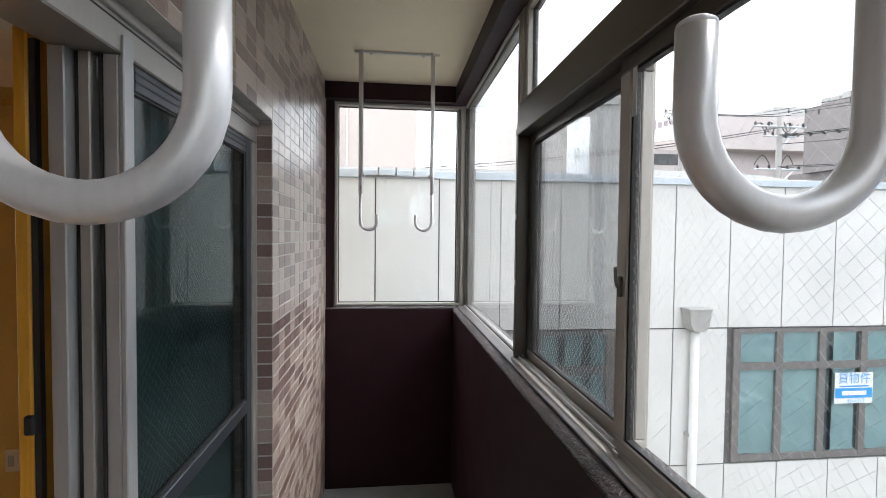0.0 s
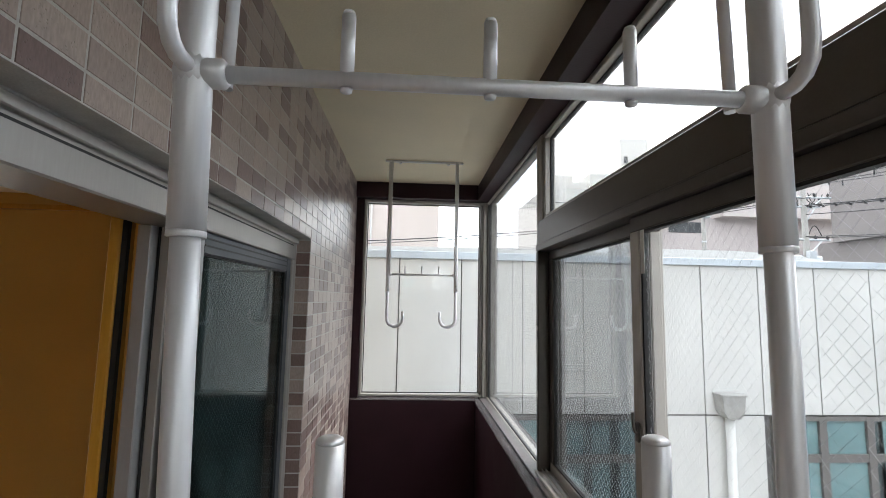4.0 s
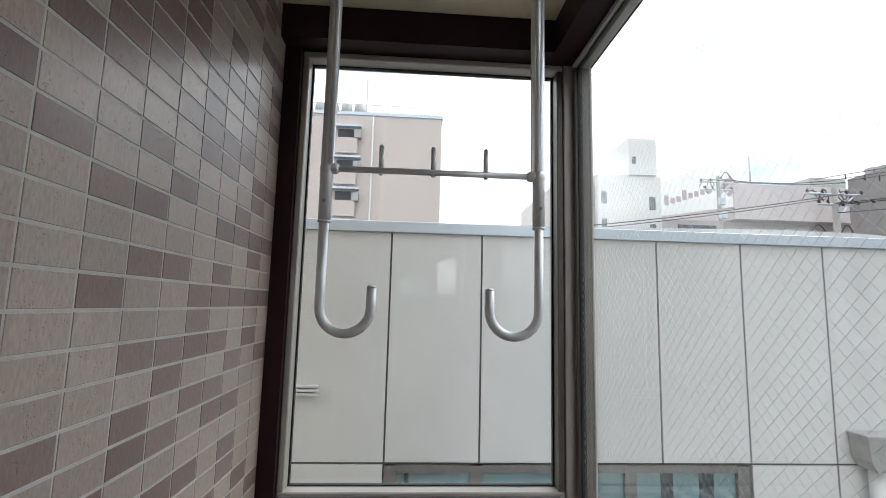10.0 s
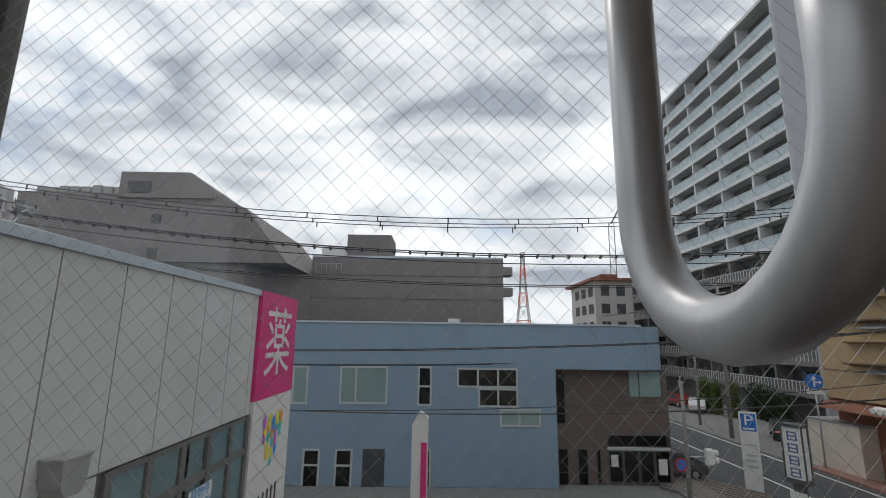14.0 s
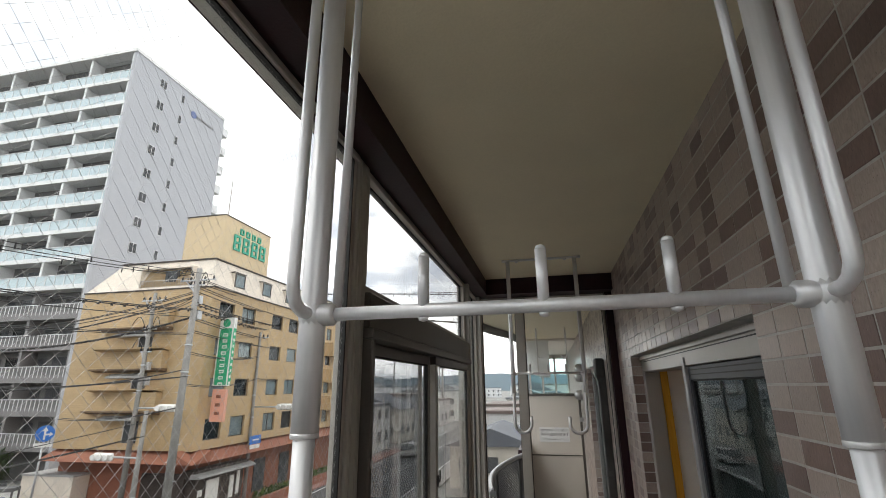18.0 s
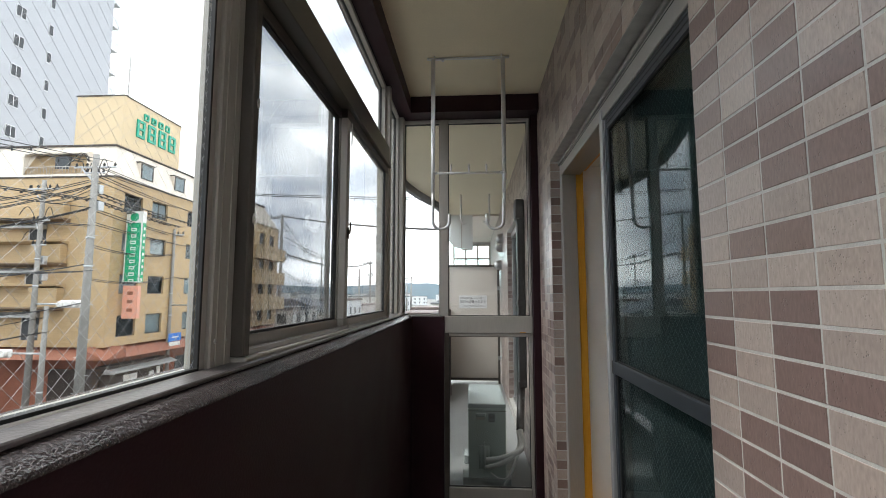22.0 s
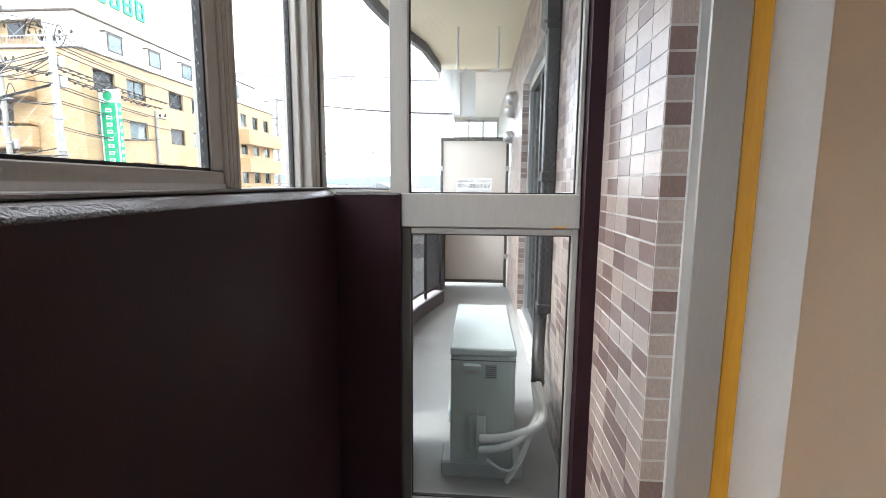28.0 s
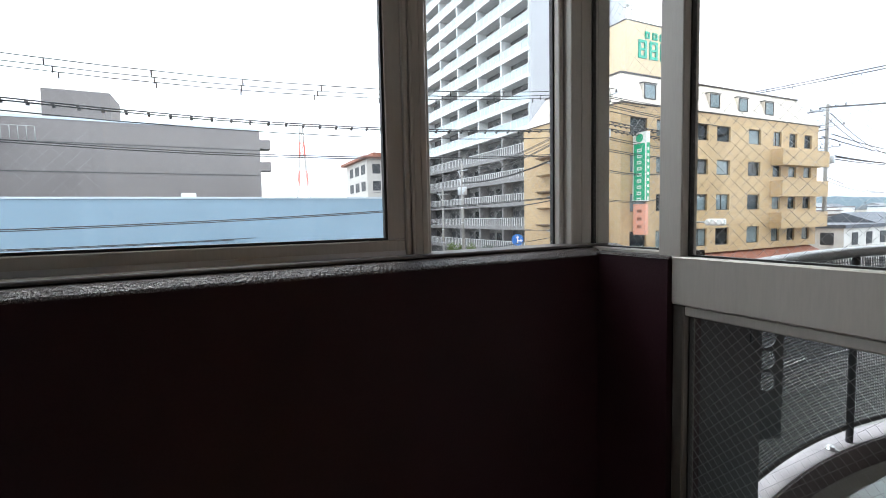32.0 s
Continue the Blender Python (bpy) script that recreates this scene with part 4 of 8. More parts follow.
# far glazed bay: frame bars and panes over the board
fb = thing("window_7", (0.4, -9.0, 1.9), "distant glazed balcony bay with grey frames", "window", kind="structure")
for x in (0.0, 0.30, 0.60, 0.90):
    part("frame_bar", B(x, x + 0.04, -9.02, -8.97, 0.0, H - 0.031), ALU, fb)
for z0, z1 in ((2.28, 2.32), (2.62, H - 0.031), (1.0, 1.06)):
    part("frame_bar", B(0.041, 0.899, -9.02, -8.97, z0, z1), ALU, fb)
g = part("pane", B(0.02, 0.92, -9.003, -8.997, 0.0, 2.63), TEALP, fb)
g.visible_shadow = False

# wall of the neighbour, with a window opening
bm = bmesh.new()
N0, N1, NZ = -3.40, -1.90, 2.2
box(bm, -0.28, -0.0011, N1, -0.702, -0.2, H)
box(bm, -0.28, -0.0011, -9.2, N0, -0.2, H)
box(bm, -0.28, -0.0011, N0, N1, NZ, H)
box(bm, -0.28, -0.0011, N0, N1, -0.2, 0.1)
wall_n = solo("wall_neighbour", bm, MORTAR, "tiled outer wall along the neighbouring balcony", "wall", kind="structure")
nw = thing("door_2", (-0.1, -2.65, 0.1), "closed sliding balcony door of the neighbour, dark glass", "door", kind="structure")
bar("frame_stile", nw, "x", -0.13, -0.06, N0 + 0.002, N0 + 0.05, 0.1, 2.15, SILVER)
bar("frame_stile", nw, "x", -0.13, -0.06, N1 - 0.05, N1 - 0.002, 0.1, 2.15, SILVER)
bar("frame_head", nw, "x", -0.13, -0.055, N0 + 0.002, N1 - 0.002, 2.12, 2.198, SILVER)
bar("frame_stile", nw, "x", -0.12, -0.07, -2.68, -2.62, 0.1, 2.12, SASH)
bar("frame_sill", nw, "x", -0.13, -0.045, N0 + 0.002, N1 - 0.002, 0.101, 0.13, SILVER)
part("pane", B(-0.1, -0.094, N0 + 0.05, N1 - 0.05, 0.13, 2.12), DGLASS, nw, "dark reflective glass")
# added dark sheet stands in for the unlit room behind the glass
solo("wall_dark_backing", B(-0.45, -0.3, N0 - 0.1, N1 + 0.1, 0.0, 2.5), SASH, "dark backing sheet added behind the neighbour's door glass", "wall", kind="structure")

# partition board with its notice
pb = thing("partition_board", (0.43, -4.88, 0.0), "cream escape partition board in a dark frame with a notice", "partition")
part("panel", B(0.055, 0.835, -4.885, -4.875, 0.09, 0.985, 0.002), PALE, pb, "lower cream panel")
part("panel", B(0.055, 0.835, -4.885, -4.875, 1.0, 1.84, 0.002), PALE, pb, "upper cream panel")
for x0, x1, z0, z1 in ((0.02, 0.055, 0.0, 1.88), (0.835, 0.87, 0.0, 1.88), (0.055, 0.835, 1.84, 1.88), (0.055, 0.835, 0.05, 0.09), (0.055, 0.835, 0.985, 1.0)):
    part("frame_bar", B(x0, x1, -4.90, -4.86, z0, z1, 0.003), ALU_D, pb)
nt = part("notice", B(0.222, 0.668, -4.874, -4.870, 1.178, 1.385), material("notice_paper", (0.86, 0.86, 0.85), 0.5, var=0.02, bump=0), pb, "white notice with black lettering")
INK = material("black_ink", (0.02, 0.02, 0.025), 0.6, var=0.05, bump=0)
for words, z, s in (("非常の際には、ここを破って", 1.342, 0.0365), ("隣戸へ避難出来ます", 1.280, 0.052), ("この付近に物を置かないで下さい", 1.213, 0.026)):
    text_part("lettering", words, s, Matrix.Translation((0.445, -4.869, z)) @ Euler((math.pi / 2, 0, math.pi)).to_matrix().to_4x4(), INK, nt, 0.0005, sx=0.9)
for x in (0.03, 0.86):
    for z in (0.4, 1.5):
        bm = bmesh.new()
        box(bm, x - 0.03, x + 0.03, -4.859, -4.85, z - 0.03, z + 0.03, 0.002)
        part("clamp", bm, SILVER, pb)

# brown pier and railing of the neighbour
solo("wall_pier", B(0.80, 0.95, -4.85, -4.01, 0.0, 1.16, 0.004), BROWN, "dark brown painted pier at the end of the railing", "pier", kind="structure")
solo("wall_pier_north", B(0.775, 0.815, -1.17, -0.676, 0.0, 1.13, 0.004), SIDEP, "slate grey side panel beside the screen", "pier", kind="structure")
rl = thing("balcony_railing", (1.0, -2.35, 0.13), "bowed dark grey railing with perforated metal panels on a kerb", "railing")
GRAPH = material("graphite_powder_coat", (0.045, 0.047, 0.05), 0.45, 0.2, var=0.1)
yy = [-1.45 - 2.55 * k / 24 for k in range(25)]
part("top_rail", T([(bow(y) + 0.06, y, 1.13) for y in yy], 0.028, 10), material("grey_top_rail", (0.22, 0.225, 0.235), 0.35, 0.4), rl, "round grey top rail")
part("bottom_rail", T([(bow(y) + 0.06, y, 0.21) for y in yy], 0.014, 8), GRAPH, rl)
for k in (0, 10, 20, 24):
    y = yy[k]
    part("post", T([(bow(y) + 0.045, y, 0.13), (bow(y) + 0.045, y, 1.11)], 0.017, 8), GRAPH, rl)
# perforated sheet: close curved slats crossed by thin uprights
bm = bmesh.new()
for i in range(52):
    z = 0.24 + 0.0165 * i
    tube_into(bm, [(bow(y) + 0.06, y, z) for y in yy[::2]], 0.0036, 4, False)
for k in range(200):
    y = -1.02 - 2.95 * k / 199
    tube_into(bm, [(bow(y) + 0.064, y, 0.22), (bow(y) + 0.064, y, 1.1)], 0.0024, 4, False)
tagged(part("mesh_panel", bm, GRAPH, rl, "close perforated metal infill"), kind="stuff")
for y in (-2.34,):
    bm = bmesh.new()
    lathe(bm, [(0.024, 0.0), (0.024, 0.005), (0.0175, 0.007), (0.0175, 0.018)], (bow(y) + 0.045, y, 0.1345), "z", 12)
    box(bm, bow(y) + 0.005, bow(y) + 0.03, y - 0.008, y + 0.008, 0.1345, 0.144, 0.002)
    part("foot_bracket", bm, SILVER, rl, "bright steel foot bracket")
# perforated post cover with round holes, set along the bow
pc = thing("post_cover", (0.78, -1.2, 0.59), "dark steel cover plate with a row of round holes", "cover plate")
TURN = Matrix.Translation((0.78, -1.2, 0)) @ Matrix.Rotation(radians(-22), 4, "Z")


def holed_plate(w, holes, z0, z1, pitch, r, t=0.003):
    """An upright plate with round holes cut through it, one to a cell."""
    bm = bmesh.new()
    a, b = w / 2, pitch / 2
    c = math.atan2(b, a)
    angles = sorted([2 * math.pi * k / 24 for k in range(24)] + [c, math.pi - c, math.pi + c, 2 * math.pi - c])
    for zc in holes:
        rings = []
        for x in (0.0, t):
            out = []
            for g in angles:
                m = min(a / max(abs(math.cos(g)), 1e-6), b / max(abs(math.sin(g)), 1e-6))
                out.append((bm.verts.new((x, r * math.cos(g), zc + r * math.sin(g))), bm.verts.new((x, m * math.cos(g), zc + m * math.sin(g)))))
            rings.append(out)
        n = len(angles)
        for k in range(n):
            q = (k + 1) % n
            for out in rings:
                bm.faces.new((out[k][0], out[k][1], out[q][1], out[q][0]))
            bm.faces.new((rings[0][k][0], rings[0][q][0], rings[1][q][0], rings[1][k][0]))
    box(bm, 0.0, t, -a, a, z0, min(holes) - b)
    box(bm, 0.0, t, -a, a, max(holes) + b, z1)
    bmesh.ops.recalc_face_normals(bm, faces=bm.faces)
    return bm


bm = holed_plate(0.118, [0.789 + 0.0725 * k for k in range(5)], 0.59, 1.13, 0.0725, 0.0315)
bmesh.ops.transform(bm, matrix=TURN, verts=bm.verts)
part("plate", bm, GRAPH, pc)
for y in (-0.061, 0.057):
    bm = B(0.0, 0.035, y, y + 0.004, 0.59, 1.13, 0.001)
    bmesh.ops.transform(bm, matrix=TURN, verts=bm.verts)
    part("flange", bm, GRAPH, pc)
bm = bmesh.new()
for k in range(5):
    z = 0.789 + 0.0725 * k
    tube_into(bm, [(-0.001, 0.0325 * math.cos(g), z + 0.0325 * math.sin(g)) for g in [2 * math.pi * i / 20 for i in range(21)]], 0.0014, 4)
bmesh.ops.transform(bm, matrix=TURN, verts=bm.verts)
part("hole_rim", bm, SASH, pc, "rolled rims of the holes")
bm = B(-0.028, -0.001, 0.035, 0.058, 0.93, 1.03, 0.005)
tube_into(bm, [(-0.03, 0.085, 1.03), (-0.04, 0.085, 1.02), (-0.04, 0.085, 0.93), (-0.03, 0.085, 0.915)], 0.005, 6)
tube_into(bm, [(-0.03, 0.085, 1.03), (-0.014, 0.05, 1.025)], 0.005, 6)
bmesh.ops.transform(bm, matrix=TURN, verts=bm.verts)
part("catch", bm, SASH, pc, "small grey catch box with a bent lever")
bm = bmesh.new()
lathe(bm, [(0.02, 0.0), (0.02, 0.02), (0.012, 0.03)], (0.80, -4.0, 0.62), "y", 12)
solo("pier_knob", bm, RUBBER, "small black knob on the end pier", "knob")

# outdoor air-conditioner unit
ac = thing("outdoor_unit", (0.35, -1.25, 0.0), "pale grey-green outdoor air-conditioner unit on plastic feet", "air conditioner")
ACM = material("pale_grey_green_enamel", (0.42, 0.48, 0.455), 0.45, var=0.05, scale=5, fine=200, bump=0.05)
ACT = material("dusty_white_enamel", (0.42, 0.48, 0.475), 0.5, var=0.08, scale=6, fine=120, stain=(0.38, 0.40, 0.40), stain_scale=5)
part("body", B(0.215, 0.488, -1.61, -0.885, 0.075, 0.565, 0.006), ACM, ac)
part("lid", B(0.212, 0.491, -1.614, -0.882, 0.566, 0.600, 0.006), ACT, ac, "dusty white lid")
part("panel_line", B(0.214, 0.489, -0.884, -0.882, 0.545, 0.549), ALU_D, ac)
gp = part("grip", B(0.358, 0.434, -0.884, -0.862, 0.508, 0.535, 0.006), ACT, ac, "moulded grip recess")
# grey strip painted in as the shade below the grip
part("grip_shadow", B(0.364, 0.428, -0.8835, -0.880, 0.484, 0.507, 0.001), ALU, gp)
part("rating_plate", B(0.293, 0.343, -0.884, -0.8825, 0.468, 0.53), material("grey_plate", (0.30, 0.32, 0.33), 0.4, 0.3), ac, "grey rating plate")
bm = bmesh.new()
for k in range(6):
    box(bm, 0.298, 0.338, -0.882, -0.8815, 0.474 + 0.009 * k, 0.477 + 0.009 * k)
part("small_print", bm, ALU_D, ac)
bm = bmesh.new()
box(bm, 0.335, 0.412, -0.905, -0.832, 0.115, 0.342)
bmesh.ops.bevel(bm, geom=list(bm.edges), offset=0.034, segments=4, affect="EDGES")
for fc in bm.faces:
    fc.smooth = True
part("valve_cover", bm, ACM, ac, "rounded valve cover")
for x in (0.352, 0.428):
    part("panel_line", B(x - 0.0012, x + 0.0012, -0.884, -0.8815, 0.10, 0.50), ALU, ac)
for y in (-1.47, -1.00):
    part("foot", B(0.175, 0.53, y - 0.06, y + 0.1, 0.0, 0.074, 0.008), material("grey_plastic_foot", (0.42, 0.45, 0.45), 0.6) if y < -1.15 else bpy.data.materials["grey_plastic_foot"], ac)
for x, z in ((0.23, 0.54), (0.47, 0.54), (0.23, 0.12), (0.47, 0.12), (0.425, 0.43)):
    bm = bmesh.new()
    lathe(bm, [(0.005, 0), (0.005, 0.002), (0.002, 0.003)], (x, -0.885, z), "y", 8)
    part("screw", bm, SILVER, ac)
PIPE = material("white_taped_pipe", (0.62, 0.63, 0.62), 0.6, var=0.08, scale=40)


hose = thing("refrigerant_pipes", (0.2, -0.90, 0.1), "white taped refrigerant pipes running from the unit to the wall duct", "pipe")
part("pipe", T(arc([(0.36, -0.85, 0.215), (0.27, -0.83, 0.235), (0.17, -0.84, 0.262), (0.105, -0.88, 0.285), (0.09, -0.94, 0.305), (0.085, -1.05, 0.325), (0.082, -1.2, 0.35)]), 0.017, 10), PIPE, hose)
part("pipe", T(arc([(0.36, -0.85, 0.165), (0.28, -0.82, 0.195), (0.20, -0.82, 0.235), (0.14, -0.87, 0.27), (0.112, -0.95, 0.30), (0.105, -1.05, 0.32), (0.10, -1.2, 0.34)]), 0.015, 10), PIPE, hose)
part("drain_hose", T(arc([(0.075, -1.2, 0.33), (0.10, -1.02, 0.26), (0.18, -0.89, 0.12), (0.245, -0.86, 0.015)]), 0.011, 8), PIPE, hose, "thin grey drain hose")
part("cable", T(arc([(0.33, -0.84, 0.13), (0.26, -0.815, 0.10), (0.20, -0.82, 0.12), (0.15, -0.88, 0.19)]), 0.006, 8), PIPE, hose)
dt = thing("pipe_duct", (0.03, -1.42, 0.1), "dark ribbed pipe duct running up the tiled wall", "duct")
DUCT = material("dark_brown_duct_plastic", (0.034, 0.031, 0.031), 0.5, var=0.1)
part("run", B(0.001, 0.065, -1.46, -1.38, 0.62, 2.05, 0.006), DUCT, dt)
for z in (0.62, 1.30, 2.03):
    part("joint_collar", B(0.0005, 0.071, -1.466, -1.374, z, z + 0.05, 0.004), DUCT, dt)
part("elbow", B(0.001, 0.085, -1.50, -1.36, 2.051, 2.22, 0.014), DUCT, dt)
path = arc([(0.04, -1.42, 0.66), (0.05, -1.40, 0.54), (0.065, -1.32, 0.43), (0.085, -1.15, 0.335)], 12)
part("flexible_sleeve", T(path, 0.03, 12, [0.034 if k % 2 else 0.029 for k in range(len(path))]), DUCT, dt, "ribbed flexible sleeve")

# round vent hoods
for y, z in ((-4.20, 2.22), (-4.40, 2.12), (-4.67, 1.86)):
    v = thing("vent_hood", (0.0, y, z), "round stainless vent hood on the tiled wall", "vent", "wall vents")
    bm = bmesh.new()
    lathe(bm, [(0.075, 0.0), (0.075, 0.04), (0.068, 0.075), (0.045, 0.1), (0.015, 0.11)], (0.001, y, z), "x", 18)
    part("hood", bm, SILVER, v)
    bm = bmesh.new()
    lathe(bm, [(0.085, 0.0), (0.085, 0.006)], (0.0005, y, z), "x", 18)
    part("flange", bm, SILVER, v)
# ceiling hook rail of the neighbour
nh = thing("laundry_hanger", (0.4, -3.55, H), "pale laundry pole hanger of the neighbour on the ceiling", "laundry hanger", "ceiling laundry hangers")
for x in (0.22, 0.60):
    part("tube", T(arc([(x, -3.55, H), (x, -3.55, 2.45), (x, -3.55, 2.38), (x + (0.04 if x < 0.4 else -0.04), -3.55, 2.34), (x + (0.08 if x < 0.4 else -0.08), -3.55, 2.38)], 5), 0.01, 8), HANG, nh)


# ---- outdoors: ground and streets ----
GZ = -6.0
ASPH = material("worn_asphalt", (0.066, 0.068, 0.072), 0.85, var=0.18, scale=0.6, fine=30, bump=0.2, stain=(0.09, 0.09, 0.092), stain_scale=0.25)
PAVE = material("grey_pavement", (0.26, 0.25, 0.24), 0.85, var=0.12, scale=1.2, fine=25, bump=0.2)
LINE = material("white_road_paint", (0.72, 0.72, 0.70), 0.7, var=0.15, scale=3, fine=20)
BRICKP = material("red_brick_paving", (0.30, 0.15, 0.12), 0.85, var=0.2, scale=3, fine=25)
solo("ground", B(-400, 900, -900, 500, GZ - 1, GZ - 0.02), material("town_ground", (0.2, 0.2, 0.19), 0.9, var=0.3, scale=0.05, fine=3), "grey built-up ground running to the horizon", "ground", kind="structure")
bm = bmesh.new()
box(bm, 11.5, 19.8, -400, 60, GZ - 0.019, GZ)
box(bm, 19.8, 130, -21.2, -12.0, GZ - 0.019, GZ)
solo("road", bm, ASPH, "worn grey asphalt of two crossing streets", "road", kind="structure")


def kerbed(name, outline, mat, label):
    bm = bmesh.new()
    prism(bm, outline, GZ - 0.019, GZ + 0.12)
    return solo(name, bm, mat, label, "pavement", kind="structure")


kerbed("pavement_hotel", [(19.8, -60), (21.4, -60), (21.4, -22.7), (31.9, -22.7), (31.9, -21.2), (20.6, -21.2), (19.8, -22.0)], BRICKP, "red brick pavement round the hotel corner")
kerbed("pavement_clinic", [(19.8, -12.8), (20.6, -12.0), (60, -12.0), (60, -10.0), (23, -10.0), (23, 40), (19.8, 40)], PAVE, "grey pavement before the blue clinic")
kerbed("pavement_near", [(9.9, -60), (11.5, -60), (11.5, 40), (9.9, 40)], PAVE, "grey pavement on the near side of the street")
# crossings and lines
zl = GZ + 0.004
for k in range(8):
    solo("road_marking", B(20.4 + 0.55, 23.6, -20.8 + 1.05 * k, -20.35 + 1.05 * k, GZ, zl), LINE, "white zebra crossing bar painted on the asphalt", "road marking", "zebra bars", "structure")
for k in range(8):
    solo("road_marking", B(12.0 + 1.0 * k, 12.45 + 1.0 * k, -25.6, -22.4, GZ, zl), LINE, "white zebra crossing bar painted on the asphalt", "road marking", "zebra bars", "structure")
for k in range(7):
    solo("road_marking", B(12.0 + 1.0 * k, 12.45 + 1.0 * k, -11.4, -8.4, GZ, zl), LINE, "white zebra crossing bar painted on the asphalt", "road marking", "zebra bars", "structure")
bm = bmesh.new()
for y in range(-120, -28, 6):
    box(bm, 15.6, 15.75, y, y + 3.5, GZ, zl)
box(bm, 19.3, 19.45, -120, -27, GZ, zl)
box(bm, 11.9, 12.05, -120, -27, GZ, zl)
box(bm, 26, 60, -16.7, -16.55, GZ, zl)
box(bm, 26, 60, -20.6, -20.45, GZ, zl)
box(bm, 15.6, 15.75, -6, 30, GZ, zl)
solo("road_lines", bm, LINE, "white lane lines painted on the asphalt", "road marking", kind="structure")

# ---- white panelled building opposite the balcony end ----
WY = 5.595
wb = thing("white_building", (5.0, 8.0, GZ), "two-storey white panelled shop building with a grey metal coping", "building")
PANEL = material("off_white_cladding", (0.59, 0.595, 0.585), 0.6, var=0.035, scale=1.2, fine=60, bump=0.08, stain=(0.50, 0.505, 0.495), stain_scale=0.7)
JOINT = material("dark_panel_joint", (0.10, 0.10, 0.10), 0.8)
COPE = material("blue_grey_metal_coping", (0.50, 0.56, 0.62), 0.45, 0.2, var=0.04)
part("core", B(-7.9, 10.15, WY + 0.02, 14, GZ, 2.43), JOINT, wb)
part("coping", B(-8.0, 10.22, WY - 0.035, WY + 0.3, 2.43, 2.525, 0.004), COPE, wb, "folded blue-grey coping")
bm = bmesh.new()
axis_prism(bm, [(-2.0, 2.43), (-2.0, 2.66), (2.6, 2.71), (4.4, 2.75), (5.4, 2.745), (6.2, 2.71), (6.7, 2.645), (6.95, 2.55), (7.0, 2.43)], 6.5, 12.5, "y")
part("vault_roof", bm, PANEL, wb, "low pale vaulted roof light behind the coping")
pitch = 0.785
x0 = 0.239
ks = range(-10, 11)
for k in ks:
    a, b = x0 + pitch * k, x0 + pitch * (k + 1)
    if a > 8.2:
        break
    b = min(b, 8.27)
    part("panel", B(a + 0.008, b - 0.008, WY, WY + 0.02, 0.535, 2.428), PANEL, wb)
# lower band: panels between the windows, and below them
def solid(a, b):
    return not (0.239 < (a + b) / 2 < 3.34 or (a + b) / 2 > 5.03)
for k in ks:
    a, b = x0 + pitch * k, x0 + pitch * (k + 1)
    if a > 8.2:
        break
    b = min(b, 8.27)
    if solid(a, b):
        part("panel", B(a + 0.008, b - 0.008, WY, WY + 0.02, -1.32, 0.515), PANEL, wb)
    part("panel", B(a + 0.008, b - 0.008, WY, WY + 0.02, -3.4, -1.34), PANEL, wb)
part("panel", B(-7.9, 8.27, WY, WY + 0.02, GZ, -3.42), PANEL, wb)
TEAL = glass_material("teal_window_glass", (0.84, 0.92, 0.93), 1.6)
BLIND = material("pale_teal_blind", (0.37, 0.42, 0.43), 0.8, var=0.1, scale=4)
FRAME_D = material("dark_window_frame", (0.10, 0.10, 0.102), 0.45, 0.3)


FRAME_B = material("brown_grey_window_frame", (0.17, 0.16, 0.155), 0.5, 0.2, var=0.06)


def shop_window(a, b, z0, z1, splits, mid):
    w = part("window", B(a, b, WY - 0.02, WY + 0.03, z1 - 0.055, z1), FRAME_B, wb, "dark-framed window with teal glass")
    part("frame_bar", B(a, b, WY - 0.02, WY + 0.03, z0, z0 + 0.09), FRAME_B, w)
    part("frame_bar", B(a, b, WY - 0.02, WY + 0.03, mid - 0.05, mid + 0.05), FRAME_B, w)
    for x in [a + 0.045] + list(splits) + [b - 0.045]:
        part("frame_bar", B(x - 0.05, x + 0.05, WY - 0.025, WY + 0.028, z0, z1), FRAME_B, w)
    part("pane", B(a, b, WY + 0.008, WY + 0.012, z0, z1), TEAL, w)
    part("blind", B(a, b, WY + 0.013, WY + 0.018, z0, z1), BLIND, w)
    random.seed(int(a * 10))
    for k in range(3):
        x = random.uniform(a, b - 0.3)
        part("dark_gap", B(x, x + random.uniform(0.03, 0.14), WY + 0.0122, WY + 0.0128, z0, z1), FRAME_D, w)
    return w


shop_window(5.035, 8.26, -1.3, 0.515, (5.71, 6.36, 7.0, 7.65), 0.0)
shop_window(0.25, 3.33, -1.3, 0.515, (1.0, 1.71, 2.3), 0.0)
# letting notice in the window
ln = thing("letting_notice", (6.85, WY - 0.03, -0.3), "blue and white letting notice stuck inside the window", "notice")
BLUE = material("notice_blue", (0.03, 0.27, 0.62), 0.5, var=0.04)
part("sheet", B(6.55, 7.14, WY - 0.034, WY - 0.030, -0.545, -0.114), WHITE, ln)
part("band", B(6.56, 7.13, WY - 0.036, WY - 0.0345, -0.47, -0.33), BLUE, ln)
FACE_S = Euler((math.pi / 2, 0, 0)).to_matrix().to_4x4()
text_part("lettering", "貸物件", 0.17, Matrix.Translation((6.845, WY - 0.0365, -0.20)) @ FACE_S, BLUE, ln, 0.001)
text_part("lettering", "45-1212", 0.085, Matrix.Translation((6.88, WY - 0.0365, -0.51)) @ FACE_S, BLUE, ln, 0.001)
part("print_bar", B(6.66, 7.04, WY - 0.0375, WY - 0.0362, -0.43, -0.37), WHITE, ln)
part("print_bar", B(6.62, 7.08, WY - 0.036, WY - 0.0345, -0.315, -0.295), BLUE, ln)
